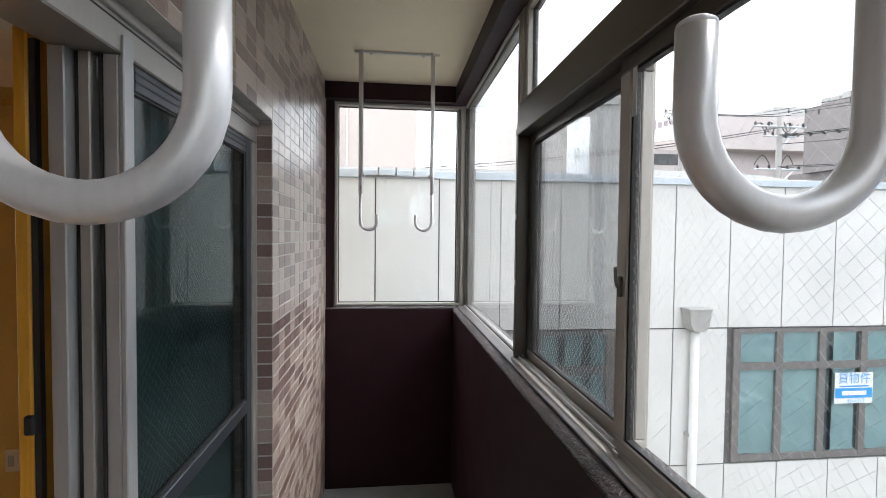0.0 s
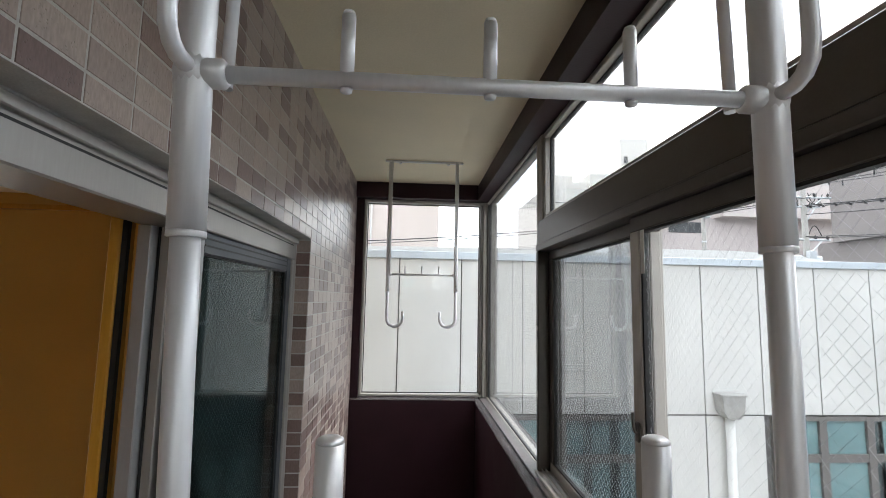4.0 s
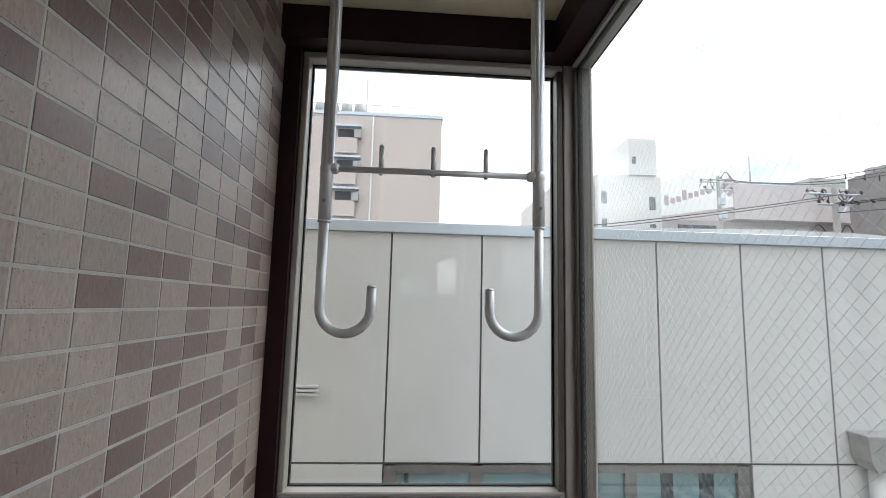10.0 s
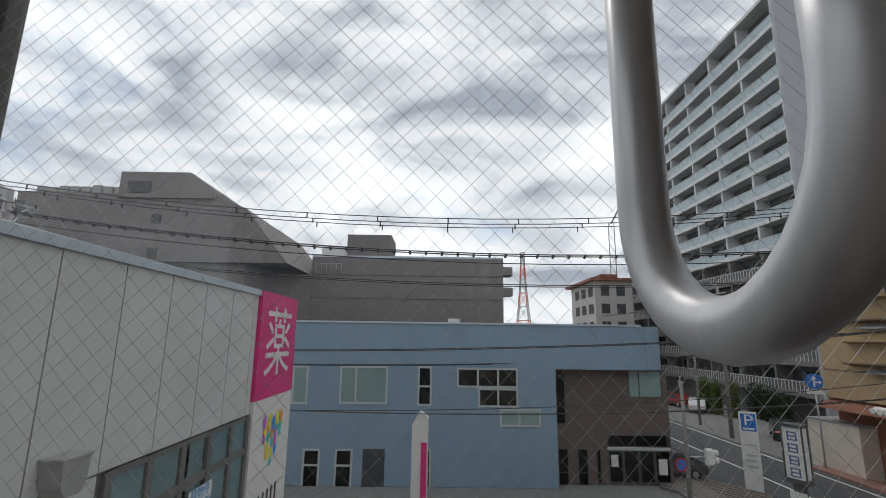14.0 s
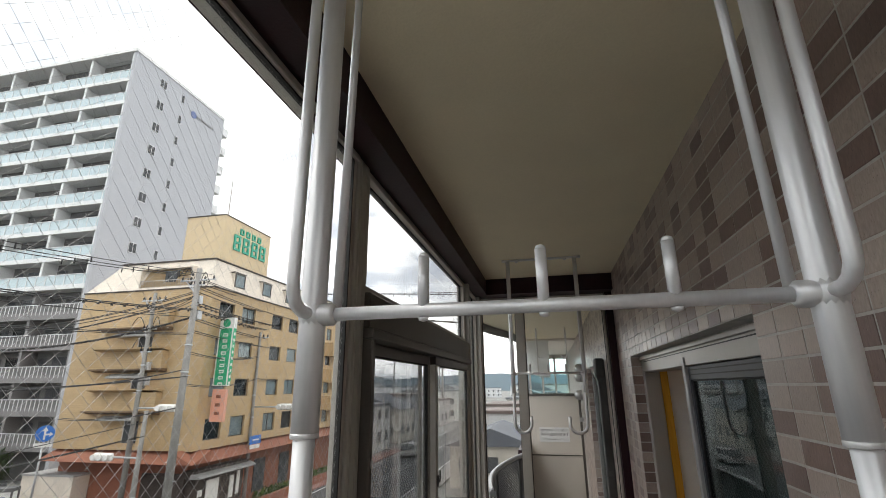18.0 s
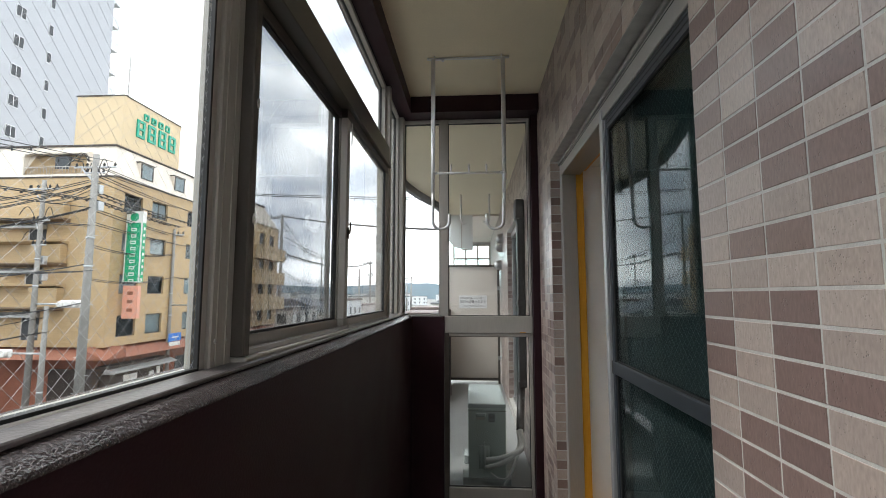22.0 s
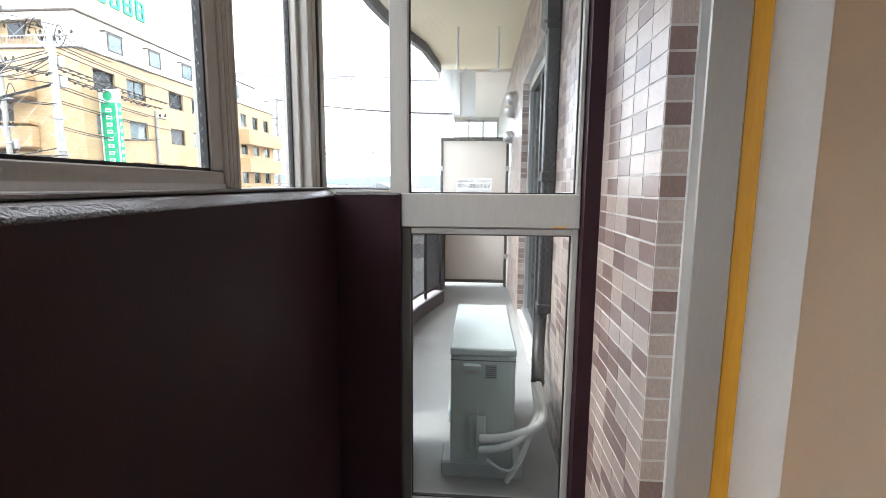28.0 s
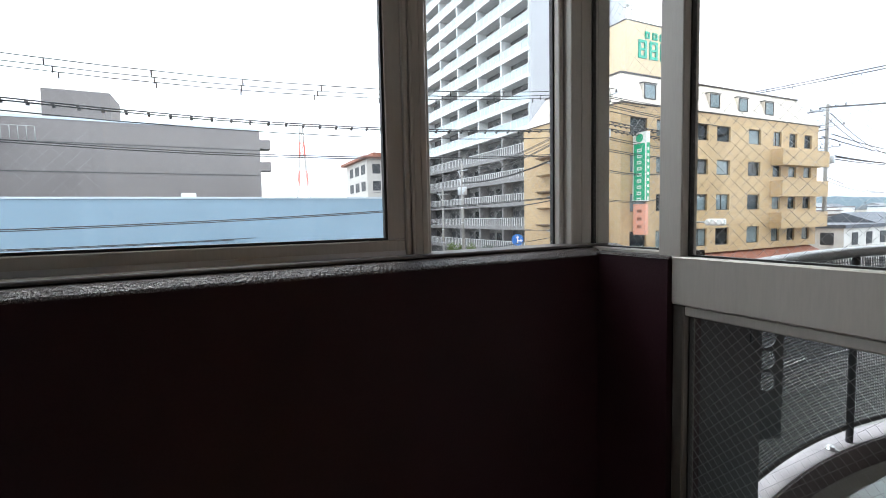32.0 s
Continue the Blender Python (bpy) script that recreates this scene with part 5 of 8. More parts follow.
# rain hopper and downpipe
rh = thing("rain_hopper", (4.42, WY - 0.1, 0.55), "weathered grey rain hopper with a downpipe on the white wall", "rain hopper")
ZINC = material("weathered_zinc", (0.36, 0.36, 0.35), 0.6, 0.2, var=0.15, stain=(0.27, 0.26, 0.25), stain_scale=6)
bm = bmesh.new()
axis_prism(bm, [(4.27, 0.80), (4.57, 0.80), (4.55, 0.60), (4.50, 0.52), (4.34, 0.52), (4.29, 0.60)], WY - 0.19, WY - 0.004, "y")
part("hopper", bm, ZINC, rh)
part("rim", B(4.255, 4.585, WY - 0.205, WY - 0.002, 0.79, 0.815, 0.004), ZINC, rh)
part("downpipe", T([(4.42, WY - 0.09, 0.52), (4.42, WY - 0.09, -5.9)], 0.055, 12), PANEL, rh, "white downpipe")
part("bracket", B(4.35, 4.49, WY - 0.10, WY - 0.002, -0.9, -0.86), ZINC, rh)
# louvre on the wall end
lv = thing("wall_louvre", (-0.48, WY, 1.1), "small cream wall louvre with three blades", "louvre")
for k in range(3):
    part("blade", B(-0.72, -0.31, WY - 0.05, WY - 0.002, 1.06 + 0.032 * k, 1.08 + 0.032 * k, 0.003), PANEL, lv)
# tall pharmacy signboard at the street end
sb = thing("signboard", (9.2, WY - 0.02, 0.0), "tall pharmacy signboard, pink above and white below", "sign")
PINK = material("sign_pink", (0.72, 0.045, 0.22), 0.45, var=0.03)
part("pink_panel", B(8.275, 10.18, WY - 0.06, WY + 0.018, 0.715, 2.52), PINK, sb, "pink upper panel")
part("white_panel", B(8.275, 10.18, WY - 0.06, WY + 0.018, -4.2, 0.712), WHITE, sb, "white lower panel")
text_part("lettering", "薬", 1.32, Matrix.Translation((9.22, WY - 0.062, 1.58)) @ FACE_S, WHITE, sb, 0.002, sx=1.05)
cols = [(0.85, 0.35, 0.05), (0.05, 0.30, 0.75), (0.80, 0.10, 0.35), (0.85, 0.70, 0.05), (0.05, 0.55, 0.60), (0.45, 0.15, 0.55)]
OV = [material("oval_paint_%s" % "abcdef"[i], c, 0.5, var=0.02, bump=0) for i, c in enumerate(cols)]
random.seed(3)
n = 0
for r in range(7):
    for c in range(7):
        u, v = (c - 3) / 3.0, (r - 3) / 3.0
        if (u * u + (v * 1.0 - 0.75 * abs(u) ** 0.7) ** 2) > 0.72:
            continue
        bm = bmesh.new()
        lathe(bm, [(0.085, 0.0), (0.085, 0.0025)], (0, 0, 0), "y", 12)
        px, pz = 9.22 + u * 0.58 + random.uniform(-0.04, 0.04), -0.08 + v * 0.42 + random.uniform(-0.04, 0.04)
        bmesh.ops.transform(bm, matrix=Matrix.Translation((px, WY - 0.066 - 0.0004 * n, pz)) @ Matrix.Rotation(radians(random.uniform(-25, 25)), 4, "Y") @ Matrix.Diagonal((0.85, 1, 1.5, 1)), verts=bm.verts)
        part("oval", bm, OV[random.randrange(6)], sb)
        n += 1
for k in range(5):
    part("word_bar", B(8.78 + 0.2 * k, 8.86 + 0.2 * k, WY - 0.064, WY - 0.0605, -1.13, -0.85), INK, sb)


# ---- helper for street buildings ----
GREY_GL = glass_material("grey_window_glass", (0.35, 0.40, 0.42), 1.5)
# near-black colour stands in for the unlit depth behind windows and openings
DARKIN = material("unlit_interior_dark", (0.06, 0.065, 0.07), 0.8, var=0.2, scale=2)
CLEAR_GL = glass_material("pale_window_glass", (0.85, 0.90, 0.90), 1.5)
CURT_H = material("grey_blue_curtain", (0.30, 0.315, 0.335), 0.9, var=0.2, scale=6, stretch=(8, 8, 0.3))
CURT = material("pale_curtain", (0.52, 0.58, 0.565), 0.9, var=0.15, scale=6, stretch=(8, 8, 0.3))


def win_x(parent, x, y0, y1, z0, z1, frame=None, bars=(), rails=(), fill=None, f=0.05):
    """A window on a wall that faces -x: frame, bars, pane and what hangs behind it."""
    frame = frame or ALU
    w = part("window", B(x - 0.04, x + 0.02, y0, y1, z0, z0 + f), frame, parent)
    part("frame_bar", B(x - 0.04, x + 0.02, y0, y1, z1 - f, z1), frame, w)
    part("frame_bar", B(x - 0.04, x + 0.02, y0, y0 + f, z0 + f, z1 - f), frame, w)
    part("frame_bar", B(x - 0.04, x + 0.02, y1 - f, y1, z0 + f, z1 - f), frame, w)
    for y in bars:
        part("frame_bar", B(x - 0.038, x + 0.02, y - f / 2, y + f / 2, z0 + f, z1 - f), frame, w)
    for z in rails:
        part("frame_bar", B(x - 0.038, x + 0.02, y0 + f, y1 - f, z - f / 2, z + f / 2), frame, w)
    part("pane", B(x - 0.012, x - 0.006, y0 + 0.02, y1 - 0.02, z0 + 0.02, z1 - 0.02), CLEAR_GL if fill in (CURT, CURT_H) else GREY_GL, w)
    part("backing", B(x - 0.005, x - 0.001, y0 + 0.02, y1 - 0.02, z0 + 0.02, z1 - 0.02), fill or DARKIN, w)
    return w


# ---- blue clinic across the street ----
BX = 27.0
S = (BX - 0.5) / 19.5          # scale about the camera's eye; the front is placed to fit its view


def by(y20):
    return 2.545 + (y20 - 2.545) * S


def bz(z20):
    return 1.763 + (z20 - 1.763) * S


bl = thing("blue_clinic", (30, 0, GZ), "two-storey pale blue clinic with a rounded corner and flat roof", "building")
BLUEW = material("pale_blue_siding", (0.225, 0.325, 0.41), 0.6, var=0.04, scale=0.5, fine=40, bump=0.1)
BROWNW = material("taupe_render", (0.140, 0.110, 0.097), 0.8, var=0.08, scale=0.5, fine=20)
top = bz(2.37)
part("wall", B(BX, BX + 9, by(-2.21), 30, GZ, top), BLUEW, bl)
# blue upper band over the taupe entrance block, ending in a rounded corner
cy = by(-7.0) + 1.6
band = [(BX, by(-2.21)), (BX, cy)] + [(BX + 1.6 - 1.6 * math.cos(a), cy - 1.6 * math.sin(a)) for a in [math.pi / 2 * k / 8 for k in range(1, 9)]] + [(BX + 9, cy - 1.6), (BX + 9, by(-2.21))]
bm = bmesh.new()
prism(bm, band, bz(0.6), top)
part("upper_band", bm, BLUEW, bl, "rounded pale blue upper band")
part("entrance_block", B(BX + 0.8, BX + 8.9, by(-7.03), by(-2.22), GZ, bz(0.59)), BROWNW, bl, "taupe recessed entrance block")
part("coping", B(BX - 0.06, BX + 0.3, cy, 30, top, top + 0.1), COPE, bl)
bm = bmesh.new()
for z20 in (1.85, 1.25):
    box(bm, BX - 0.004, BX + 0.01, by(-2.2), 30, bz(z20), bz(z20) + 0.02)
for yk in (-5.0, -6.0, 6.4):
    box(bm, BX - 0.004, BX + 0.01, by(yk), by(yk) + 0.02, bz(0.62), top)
part("siding_joint", bm, material("blue_joint", (0.22, 0.30, 0.37), 0.8), bl)
WF = material("white_window_frame", (0.50, 0.53, 0.53), 0.5, var=0.03)
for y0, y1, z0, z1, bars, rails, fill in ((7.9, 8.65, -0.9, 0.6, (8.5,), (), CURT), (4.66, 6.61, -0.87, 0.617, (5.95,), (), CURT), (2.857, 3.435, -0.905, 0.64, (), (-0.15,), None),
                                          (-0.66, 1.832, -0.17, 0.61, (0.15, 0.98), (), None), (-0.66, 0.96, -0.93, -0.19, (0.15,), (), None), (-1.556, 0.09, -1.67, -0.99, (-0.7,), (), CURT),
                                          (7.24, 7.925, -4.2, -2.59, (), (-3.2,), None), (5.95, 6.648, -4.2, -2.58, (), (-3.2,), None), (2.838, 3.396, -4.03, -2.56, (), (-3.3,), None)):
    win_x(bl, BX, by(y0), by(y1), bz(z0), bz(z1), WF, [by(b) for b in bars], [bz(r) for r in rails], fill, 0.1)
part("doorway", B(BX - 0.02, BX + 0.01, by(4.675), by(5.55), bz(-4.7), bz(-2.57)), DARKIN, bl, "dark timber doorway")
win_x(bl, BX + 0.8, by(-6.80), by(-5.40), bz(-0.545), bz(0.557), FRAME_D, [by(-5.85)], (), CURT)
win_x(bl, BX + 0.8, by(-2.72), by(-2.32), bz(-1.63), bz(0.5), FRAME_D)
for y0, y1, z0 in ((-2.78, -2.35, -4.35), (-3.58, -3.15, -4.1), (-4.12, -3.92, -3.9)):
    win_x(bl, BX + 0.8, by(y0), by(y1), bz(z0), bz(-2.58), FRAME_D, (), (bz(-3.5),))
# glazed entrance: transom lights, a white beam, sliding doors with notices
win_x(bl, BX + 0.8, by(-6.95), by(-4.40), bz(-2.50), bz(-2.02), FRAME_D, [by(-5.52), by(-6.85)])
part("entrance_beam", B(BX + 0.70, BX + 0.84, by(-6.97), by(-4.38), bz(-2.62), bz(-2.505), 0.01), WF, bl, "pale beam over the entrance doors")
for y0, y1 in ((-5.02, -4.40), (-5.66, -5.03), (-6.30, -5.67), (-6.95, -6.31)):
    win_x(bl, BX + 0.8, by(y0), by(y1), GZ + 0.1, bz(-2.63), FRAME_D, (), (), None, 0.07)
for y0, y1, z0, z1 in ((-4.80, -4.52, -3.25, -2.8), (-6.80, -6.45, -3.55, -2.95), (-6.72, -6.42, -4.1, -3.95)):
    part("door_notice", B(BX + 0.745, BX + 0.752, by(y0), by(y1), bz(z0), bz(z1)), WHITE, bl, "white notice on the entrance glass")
solo("roof_lamp", B(BX + 1, BX + 1.8, by(1.7), by(2.2), top + 0.1, top + 0.35, 0.02), WHITE, "small white roof vent on the blue clinic", "roof vent")
# white totem before the clinic
tt = thing("totem_sign", (21.5, 3.4, GZ), "white roadside totem sign with a pink face", "sign")
bm = bmesh.new()
axis_prism(bm, [(3.0, GZ), (3.7, GZ), (3.7, -1.9), (3.35, -1.3), (3.0, -1.6)], 21.4, 21.8, "x")
part("body", bm, WHITE, tt)
part("face", B(21.36, 21.398, 3.05, 3.3, -5.0, -2.6), PINK, tt)

# ---- taupe hall behind the clinic ----
gb = thing("grey_hall", (44, 5, GZ), "large windowless taupe-grey hall with stepped roof blocks", "building")
TAUPE = material("taupe_grey_render", (0.225, 0.204, 0.198), 0.85, var=0.07, scale=0.15, fine=8, bump=0.1, stain=(0.19, 0.17, 0.165), stain_scale=0.2)
part("wall", B(42, 56, -3.1, 14.3, GZ, 9.1), TAUPE, gb)
part("roof_block", B(42.01, 46, 7.15, 11.2, 9.1, 11.1), TAUPE, gb)
part("stair_box", B(42.5, 46, 11.2, 13.6, 7.3, 10.1), WHITE, gb, "white stair box with a green door")
part("green_door", B(42.4, 42.5, 11.3, 13.4, 7.3, 8.2), material("green_paint", (0.05, 0.30, 0.24), 0.6), gb)
for z in (8.25, 6.4):
    part("balcony", B(42.0, 43.5, -3.95, -3.1, z - 0.75, z), TAUPE, gb)
part("roof_line", B(41.96, 42.0, -3.1, 14.3, 8.95, 9.12), COPE, gb)
part("string_line", B(41.97, 42.0, -3.1, 14.3, 5.2, 5.26), JOINT, gb)
part("string_line", B(41.97, 42.0, -3.1, 14.3, 7.3, 7.36), JOINT, gb)
bm = bmesh.new()
prism(bm, [(42, 14.25), (36, 17.8), (36, 38), (56, 38), (56, 14.25)], GZ, 7.4)
part("wing", bm, TAUPE, gb, "angled taupe wing")
bm = bmesh.new()
axis_prism(bm, [(14.4, 7.3), (17.9, 11.6), (20.4, 12.6), (36, 12.8), (36, 7.3)], 35.5, 50, "x")
part("upper_wing", bm, TAUPE, gb)
bm = bmesh.new()
axis_prism(bm, [(20.4, 12.3), (20.4, 13.0), (22.4, 14.4), (27.9, 14.4), (27.9, 12.3)], 35.2, 42, "x")
part("penthouse", bm, TAUPE, gb)
part("grille", B(35.1, 35.2, 25.4, 27.2, 12.7, 13.6), JOINT, gb, "dark vent grille")
for y, z in ((24.5, 8.3), (24.5, 11.0)):
    part("window", B(35.4, 35.5, y, y + 0.7, z - 0.7, z), JOINT, gb)
bm = bmesh.new()
for k in range(7):
    tube_into(bm, [(41.0, 11.4 + 0.45 * k, 7.2), (41.0, 11.4 + 0.45 * k, 8.2)], 0.03, 6)
tube_into(bm, [(41.0, 11.4, 8.2), (41.0, 14.1, 8.2)], 0.03, 6)
part("guard_rail", bm, ZINC, gb)
random.seed(11)
for k in range(8):
    y = 28.5 + 0.9 * k
    part("roof_unit", B(36.5, 37.6, y, y + 0.7, 12.8, 13.4 + random.uniform(0, 0.3)), ZINC, gb)

# ---- tower block ----
tw = thing("tower_block", (60, -40, GZ), "tall white and grey tower block with glass-fronted balconies", "building")
TWW = material("light_grey_tile_cladding", (0.39, 0.40, 0.425), 0.6, var=0.03, scale=0.3, fine=10)
TWB = material("white_balcony_band", (0.64, 0.65, 0.65), 0.55, var=0.03)
TWG = material("pale_glass_balustrade", (0.44, 0.54, 0.575), 0.2, var=0.05, scale=1.0, fine=4, bump=0)
# the balcony recesses' shade is put into this dark grey
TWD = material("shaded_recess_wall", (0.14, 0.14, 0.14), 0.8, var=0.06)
TWL = material("grey_lower_band", (0.20, 0.195, 0.195), 0.7)
TX0, TX1, TY, TZ = 44.0, 85.5, -32.8, 39.6
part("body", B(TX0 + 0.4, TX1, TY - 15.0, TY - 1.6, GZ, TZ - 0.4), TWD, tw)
part("end_wall", B(TX0, TX0 + 0.4, TY - 15.0, TY, GZ, TZ), TWW, tw, "flush grey gable wall")
part("roof_slab", B(TX0 - 0.1, TX1 + 0.2, TY - 15, TY + 0.2, TZ - 0.4, TZ), TWB, tw)
for k in range(14):
    part("rear_balcony", B(TX0 + 0.1, TX0 + 3, TY - 16.2, TY - 15.0, TZ - 2.0 - 2.98 * k - 0.5, TZ - 2.0 - 2.98 * k + 0.7), TWB, tw)
fl = 2.98
for k in range(14):
    zt = TZ - 2.75 - fl * k            # top of the balustrade of this storey
    low = k >= 9
    part("balcony_slab", B(TX0 + 0.4, TX1, TY - 1.7, TY, zt - 1.45, zt - 1.0 if not low else zt - 0.75), TWB if k < 9 else TWL, tw)
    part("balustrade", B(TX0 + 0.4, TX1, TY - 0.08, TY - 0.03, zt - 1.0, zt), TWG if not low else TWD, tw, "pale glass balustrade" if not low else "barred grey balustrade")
    bm = bmesh.new()
    n = int((TX1 - TX0) / (1.2 if not low else 0.5))
    for i in range(n):
        x = TX0 + 0.6 + i * (1.2 if not low else 0.5)
        box(bm, x, x + 0.06, TY - 0.02, TY + 0.02, zt - 1.0, zt)
    box(bm, TX0 + 0.4, TX1, TY - 0.03, TY + 0.03, zt, zt + 0.06)
    tagged(part("balustrade_bars", bm, TWB, tw), kind="stuff")
    for i in range(7):
        x = TX0 + 1.6 + i * 5.9
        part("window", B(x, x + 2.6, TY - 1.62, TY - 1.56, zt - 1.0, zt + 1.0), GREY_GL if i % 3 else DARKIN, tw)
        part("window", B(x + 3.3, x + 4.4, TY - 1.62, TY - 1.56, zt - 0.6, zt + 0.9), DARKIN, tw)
for i in range(8):
    x = TX0 + 0.4 + i * 5.87
    part("party_wall", B(x, x + 0.3, TY - 1.7, TY - 0.1, TZ - 2.75 - fl * 8.5, TZ - 0.4), TWB, tw)
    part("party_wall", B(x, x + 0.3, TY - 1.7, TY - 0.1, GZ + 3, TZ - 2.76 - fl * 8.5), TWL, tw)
for k in range(12):
    z = TZ - 2.55 - fl * k
    for y in (TY - 3.55, TY - 6.95):
        w = part("window", B(TX0 - 0.05, TX0, y - (1.0 if y > TY - 5 else 0.5), y, z, z + 1.2), TWB, tw)
        part("pane", B(TX0 - 0.07, TX0 - 0.05, y - (0.95 if y > TY - 5 else 0.45), y - 0.05, z + 0.08, z + 1.12), DARKIN, w)
        if y > TY - 5:
            part("frame_bar", B(TX0 - 0.08, TX0 - 0.07, y - 0.53, y - 0.47, z, z + 1.2), TWB, w)
NAVY = material("navy_logo_paint", (0.10, 0.14, 0.30), 0.5)
bm = bmesh.new()
lathe(bm, [(0.5, 0.0), (0.5, -0.05)], (TX0 - 0.01, TY - 9.3, TZ - 2.9), "x", 16)
part("roundel", bm, NAVY, tw, "dark blue roundel")
for i in range(8):
    part("word_bar", B(TX0 - 0.05, TX0 - 0.005, TY - 10.1 - 0.42 * i, TY - 9.88 - 0.42 * i, TZ - 3.1, TZ - 2.72), TWD, tw)

# ---- hotel on the street corner ----
HX, HY = 21.5, -22.8
ht = thing("hotel", (26, -34, GZ), "five-storey ochre tiled hotel with a white mansard and red ground floor", "building")
OCHRE = material("ochre_tile_cladding", (0.50, 0.36, 0.205), 0.65, var=0.06, scale=0.4, fine=9, bump=0.1, stain=(0.43, 0.295, 0.145), stain_scale=0.5, tiles=(0.42, 0.14, 0.012))
CREAM = material("cream_mansard_tile", (0.68, 0.61, 0.53), 0.65, var=0.04, scale=0.5, fine=9, tiles=(0.62, 0.62, 0.01))
BRICKR = material("red_brown_render", (0.27, 0.105, 0.065), 0.75, var=0.08, scale=0.6)
CURT_D = material("dim_curtain", (0.42, 0.42, 0.40), 0.9, var=0.15, scale=6, stretch=(8, 8, 0.3))
TIMB = material("dark_timber", (0.05, 0.038, 0.032), 0.6, var=0.2)
LIPB = material("brown_edge_trim", (0.17, 0.11, 0.065), 0.6, var=0.1)
FRAME_B = material("bronze_window_frame", (0.055, 0.048, 0.042), 0.45, 0.3)
COLS = [(y, y - 1.55) for y in (-23.62, -26.05, -29.82, -32.35, -36.1)] + [(y, y - 1.1) for y in (-39.3, -41.5, -43.7)]
ROWS = [(6.45, 7.57), (4.04, 5.13), (1.47, 2.64), (-1.1, 0.18)]


def punched(x0, x1, ya, yb, za, zb, columns, rows):
    """A wall skin with real openings at every crossing of the columns and rows."""
    bm = bmesh.new()
    z = za
    for r0, r1 in sorted(rows):
        box(bm, x0, x1, ya, yb, z, r0)
        y = yb
        for top, low in columns:
            box(bm, x0, x1, top, y, r0, r1)
            y = low
        box(bm, x0, x1, ya, y, r0, r1)
        z = r1
    box(bm, x0, x1, ya, yb, z, zb)
    return bm


part("wall", B(HX + 0.2, 31.8, -45.8, HY, -1.6, 8.4), OCHRE, ht)
part("wall_skin", punched(HX, HX + 0.199, -45.8, HY, -1.6, 8.4, COLS, ROWS), OCHRE, ht, "ochre tiled street front with deep openings")
part("ground_floor", B(HX + 0.5, 31.6, -45.6, HY - 0.5, GZ, -1.6), BRICKR, ht, "red-brown ground floor")
# mansard storey leaning in
bm = bmesh.new()
lo = [(HX, HY), (HX, -45.8), (31.8, -45.8), (31.8, HY)]
hi = [(HX + 0.6, HY - 0.6), (HX + 0.6, -43.5), (29.6, -43.5), (29.6, HY - 0.6)]
va = [bm.verts.new((x, y, 8.4)) for x, y in lo]
vb = [bm.verts.new((x, y, 10.45)) for x, y in hi]
bm.faces.new(va)
bm.faces.new(vb)
for k in range(4):
    bm.faces.new((va[k], va[(k + 1) % 4], vb[(k + 1) % 4], vb[k]))
bmesh.ops.recalc_face_normals(bm, faces=bm.faces)
part("mansard", bm, CREAM, ht, "cream leaning top storey")
part("cornice", B(HX - 0.06, 31.86, -45.86, HY + 0.06, 8.36, 8.44), TIMB, ht)
part("roof_edge", B(HX + 0.5, 29.7, -43.6, HY - 0.5, 10.45, 10.54), TIMB, ht)
part("roof_tower", B(HX + 0.9, 25.6, -29.8, HY - 1.4, 10.6, 14.0), material("pale_ochre_tile", (0.60, 0.47, 0.30), 0.7, var=0.05, scale=0.5), ht, "ochre roof tower carrying the sign")
part("tower_edge", B(HX + 0.85, 25.65, -29.85, HY - 1.35, 14.0, 14.08), TIMB, ht)
# street front windows, four storeys, set back in their openings
for si, (z0, z1) in enumerate(ROWS):
    for wi, (yb, ya) in enumerate(COLS):
        win_x(ht, HX + 0.16, ya + 0.01, yb - 0.01, z0 + 0.01, z1 - 0.01, FRAME_B, ((ya + yb) / 2,) if (wi + si) % 4 == 1 else (), (), None if (si * 3 + wi) % 5 == 2 else (CURT_D if (si + wi) % 3 == 0 else CURT_H), 0.06)
for z in (5.0, 2.55, 0.05):
    part("balcony", B(HX - 0.9, HX, -45.7, -39.0, z - 0.1, z + 1.15), OCHRE, ht, "ochre balcony with a rounded front")
for wi in range(5):
    y = -24.94 - 3.33 * wi
    d = part("dormer", B(HX + 0.13, HX + 0.6, y - 1.2, y, 8.78, 9.85), CREAM, ht)
    part("dormer_roof", B(HX + 0.08, HX + 0.6, y - 1.28, y + 0.08, 9.85, 9.91), FRAME_B, d)
    part("backing", B(HX + 0.118, HX + 0.126, y - 1.12, y - 0.08, 8.86, 9.78), CURT_H, d)
    part("pane", B(HX + 0.105, HX + 0.111, y - 1.12, y - 0.08, 8.86, 9.78), CLEAR_GL, d)
    for ya, yb, za, zb in ((-1.16, -1.08, 8.82, 9.82), (-0.12, -0.04, 8.82, 9.82), (-1.08, -0.12, 8.82, 8.89), (-1.08, -0.12, 9.75, 9.82)):
        part("frame_bar", B(HX + 0.09, HX + 0.13, y + ya, y + yb, za, zb), FRAME_B, d)
# north front: thin lips, proud parapets and dark sheets standing in for recessed doors under grey awnings
for z in (5.8, 4.5, 3.18, 1.96, 0.63):
    bm = bmesh.new()
    axis_prism(bm, [(HY + 0.001, z - 0.16), (HY + 0.62, z - 0.03), (HY + 0.62, z + 0.05), (HY + 0.001, z + 0.05)], 24.1, 29.5, "x")
    part("lip", bm, LIPB if z in (5.8, 3.18, 0.63) else OCHRE, ht, "thin projecting balcony lip")
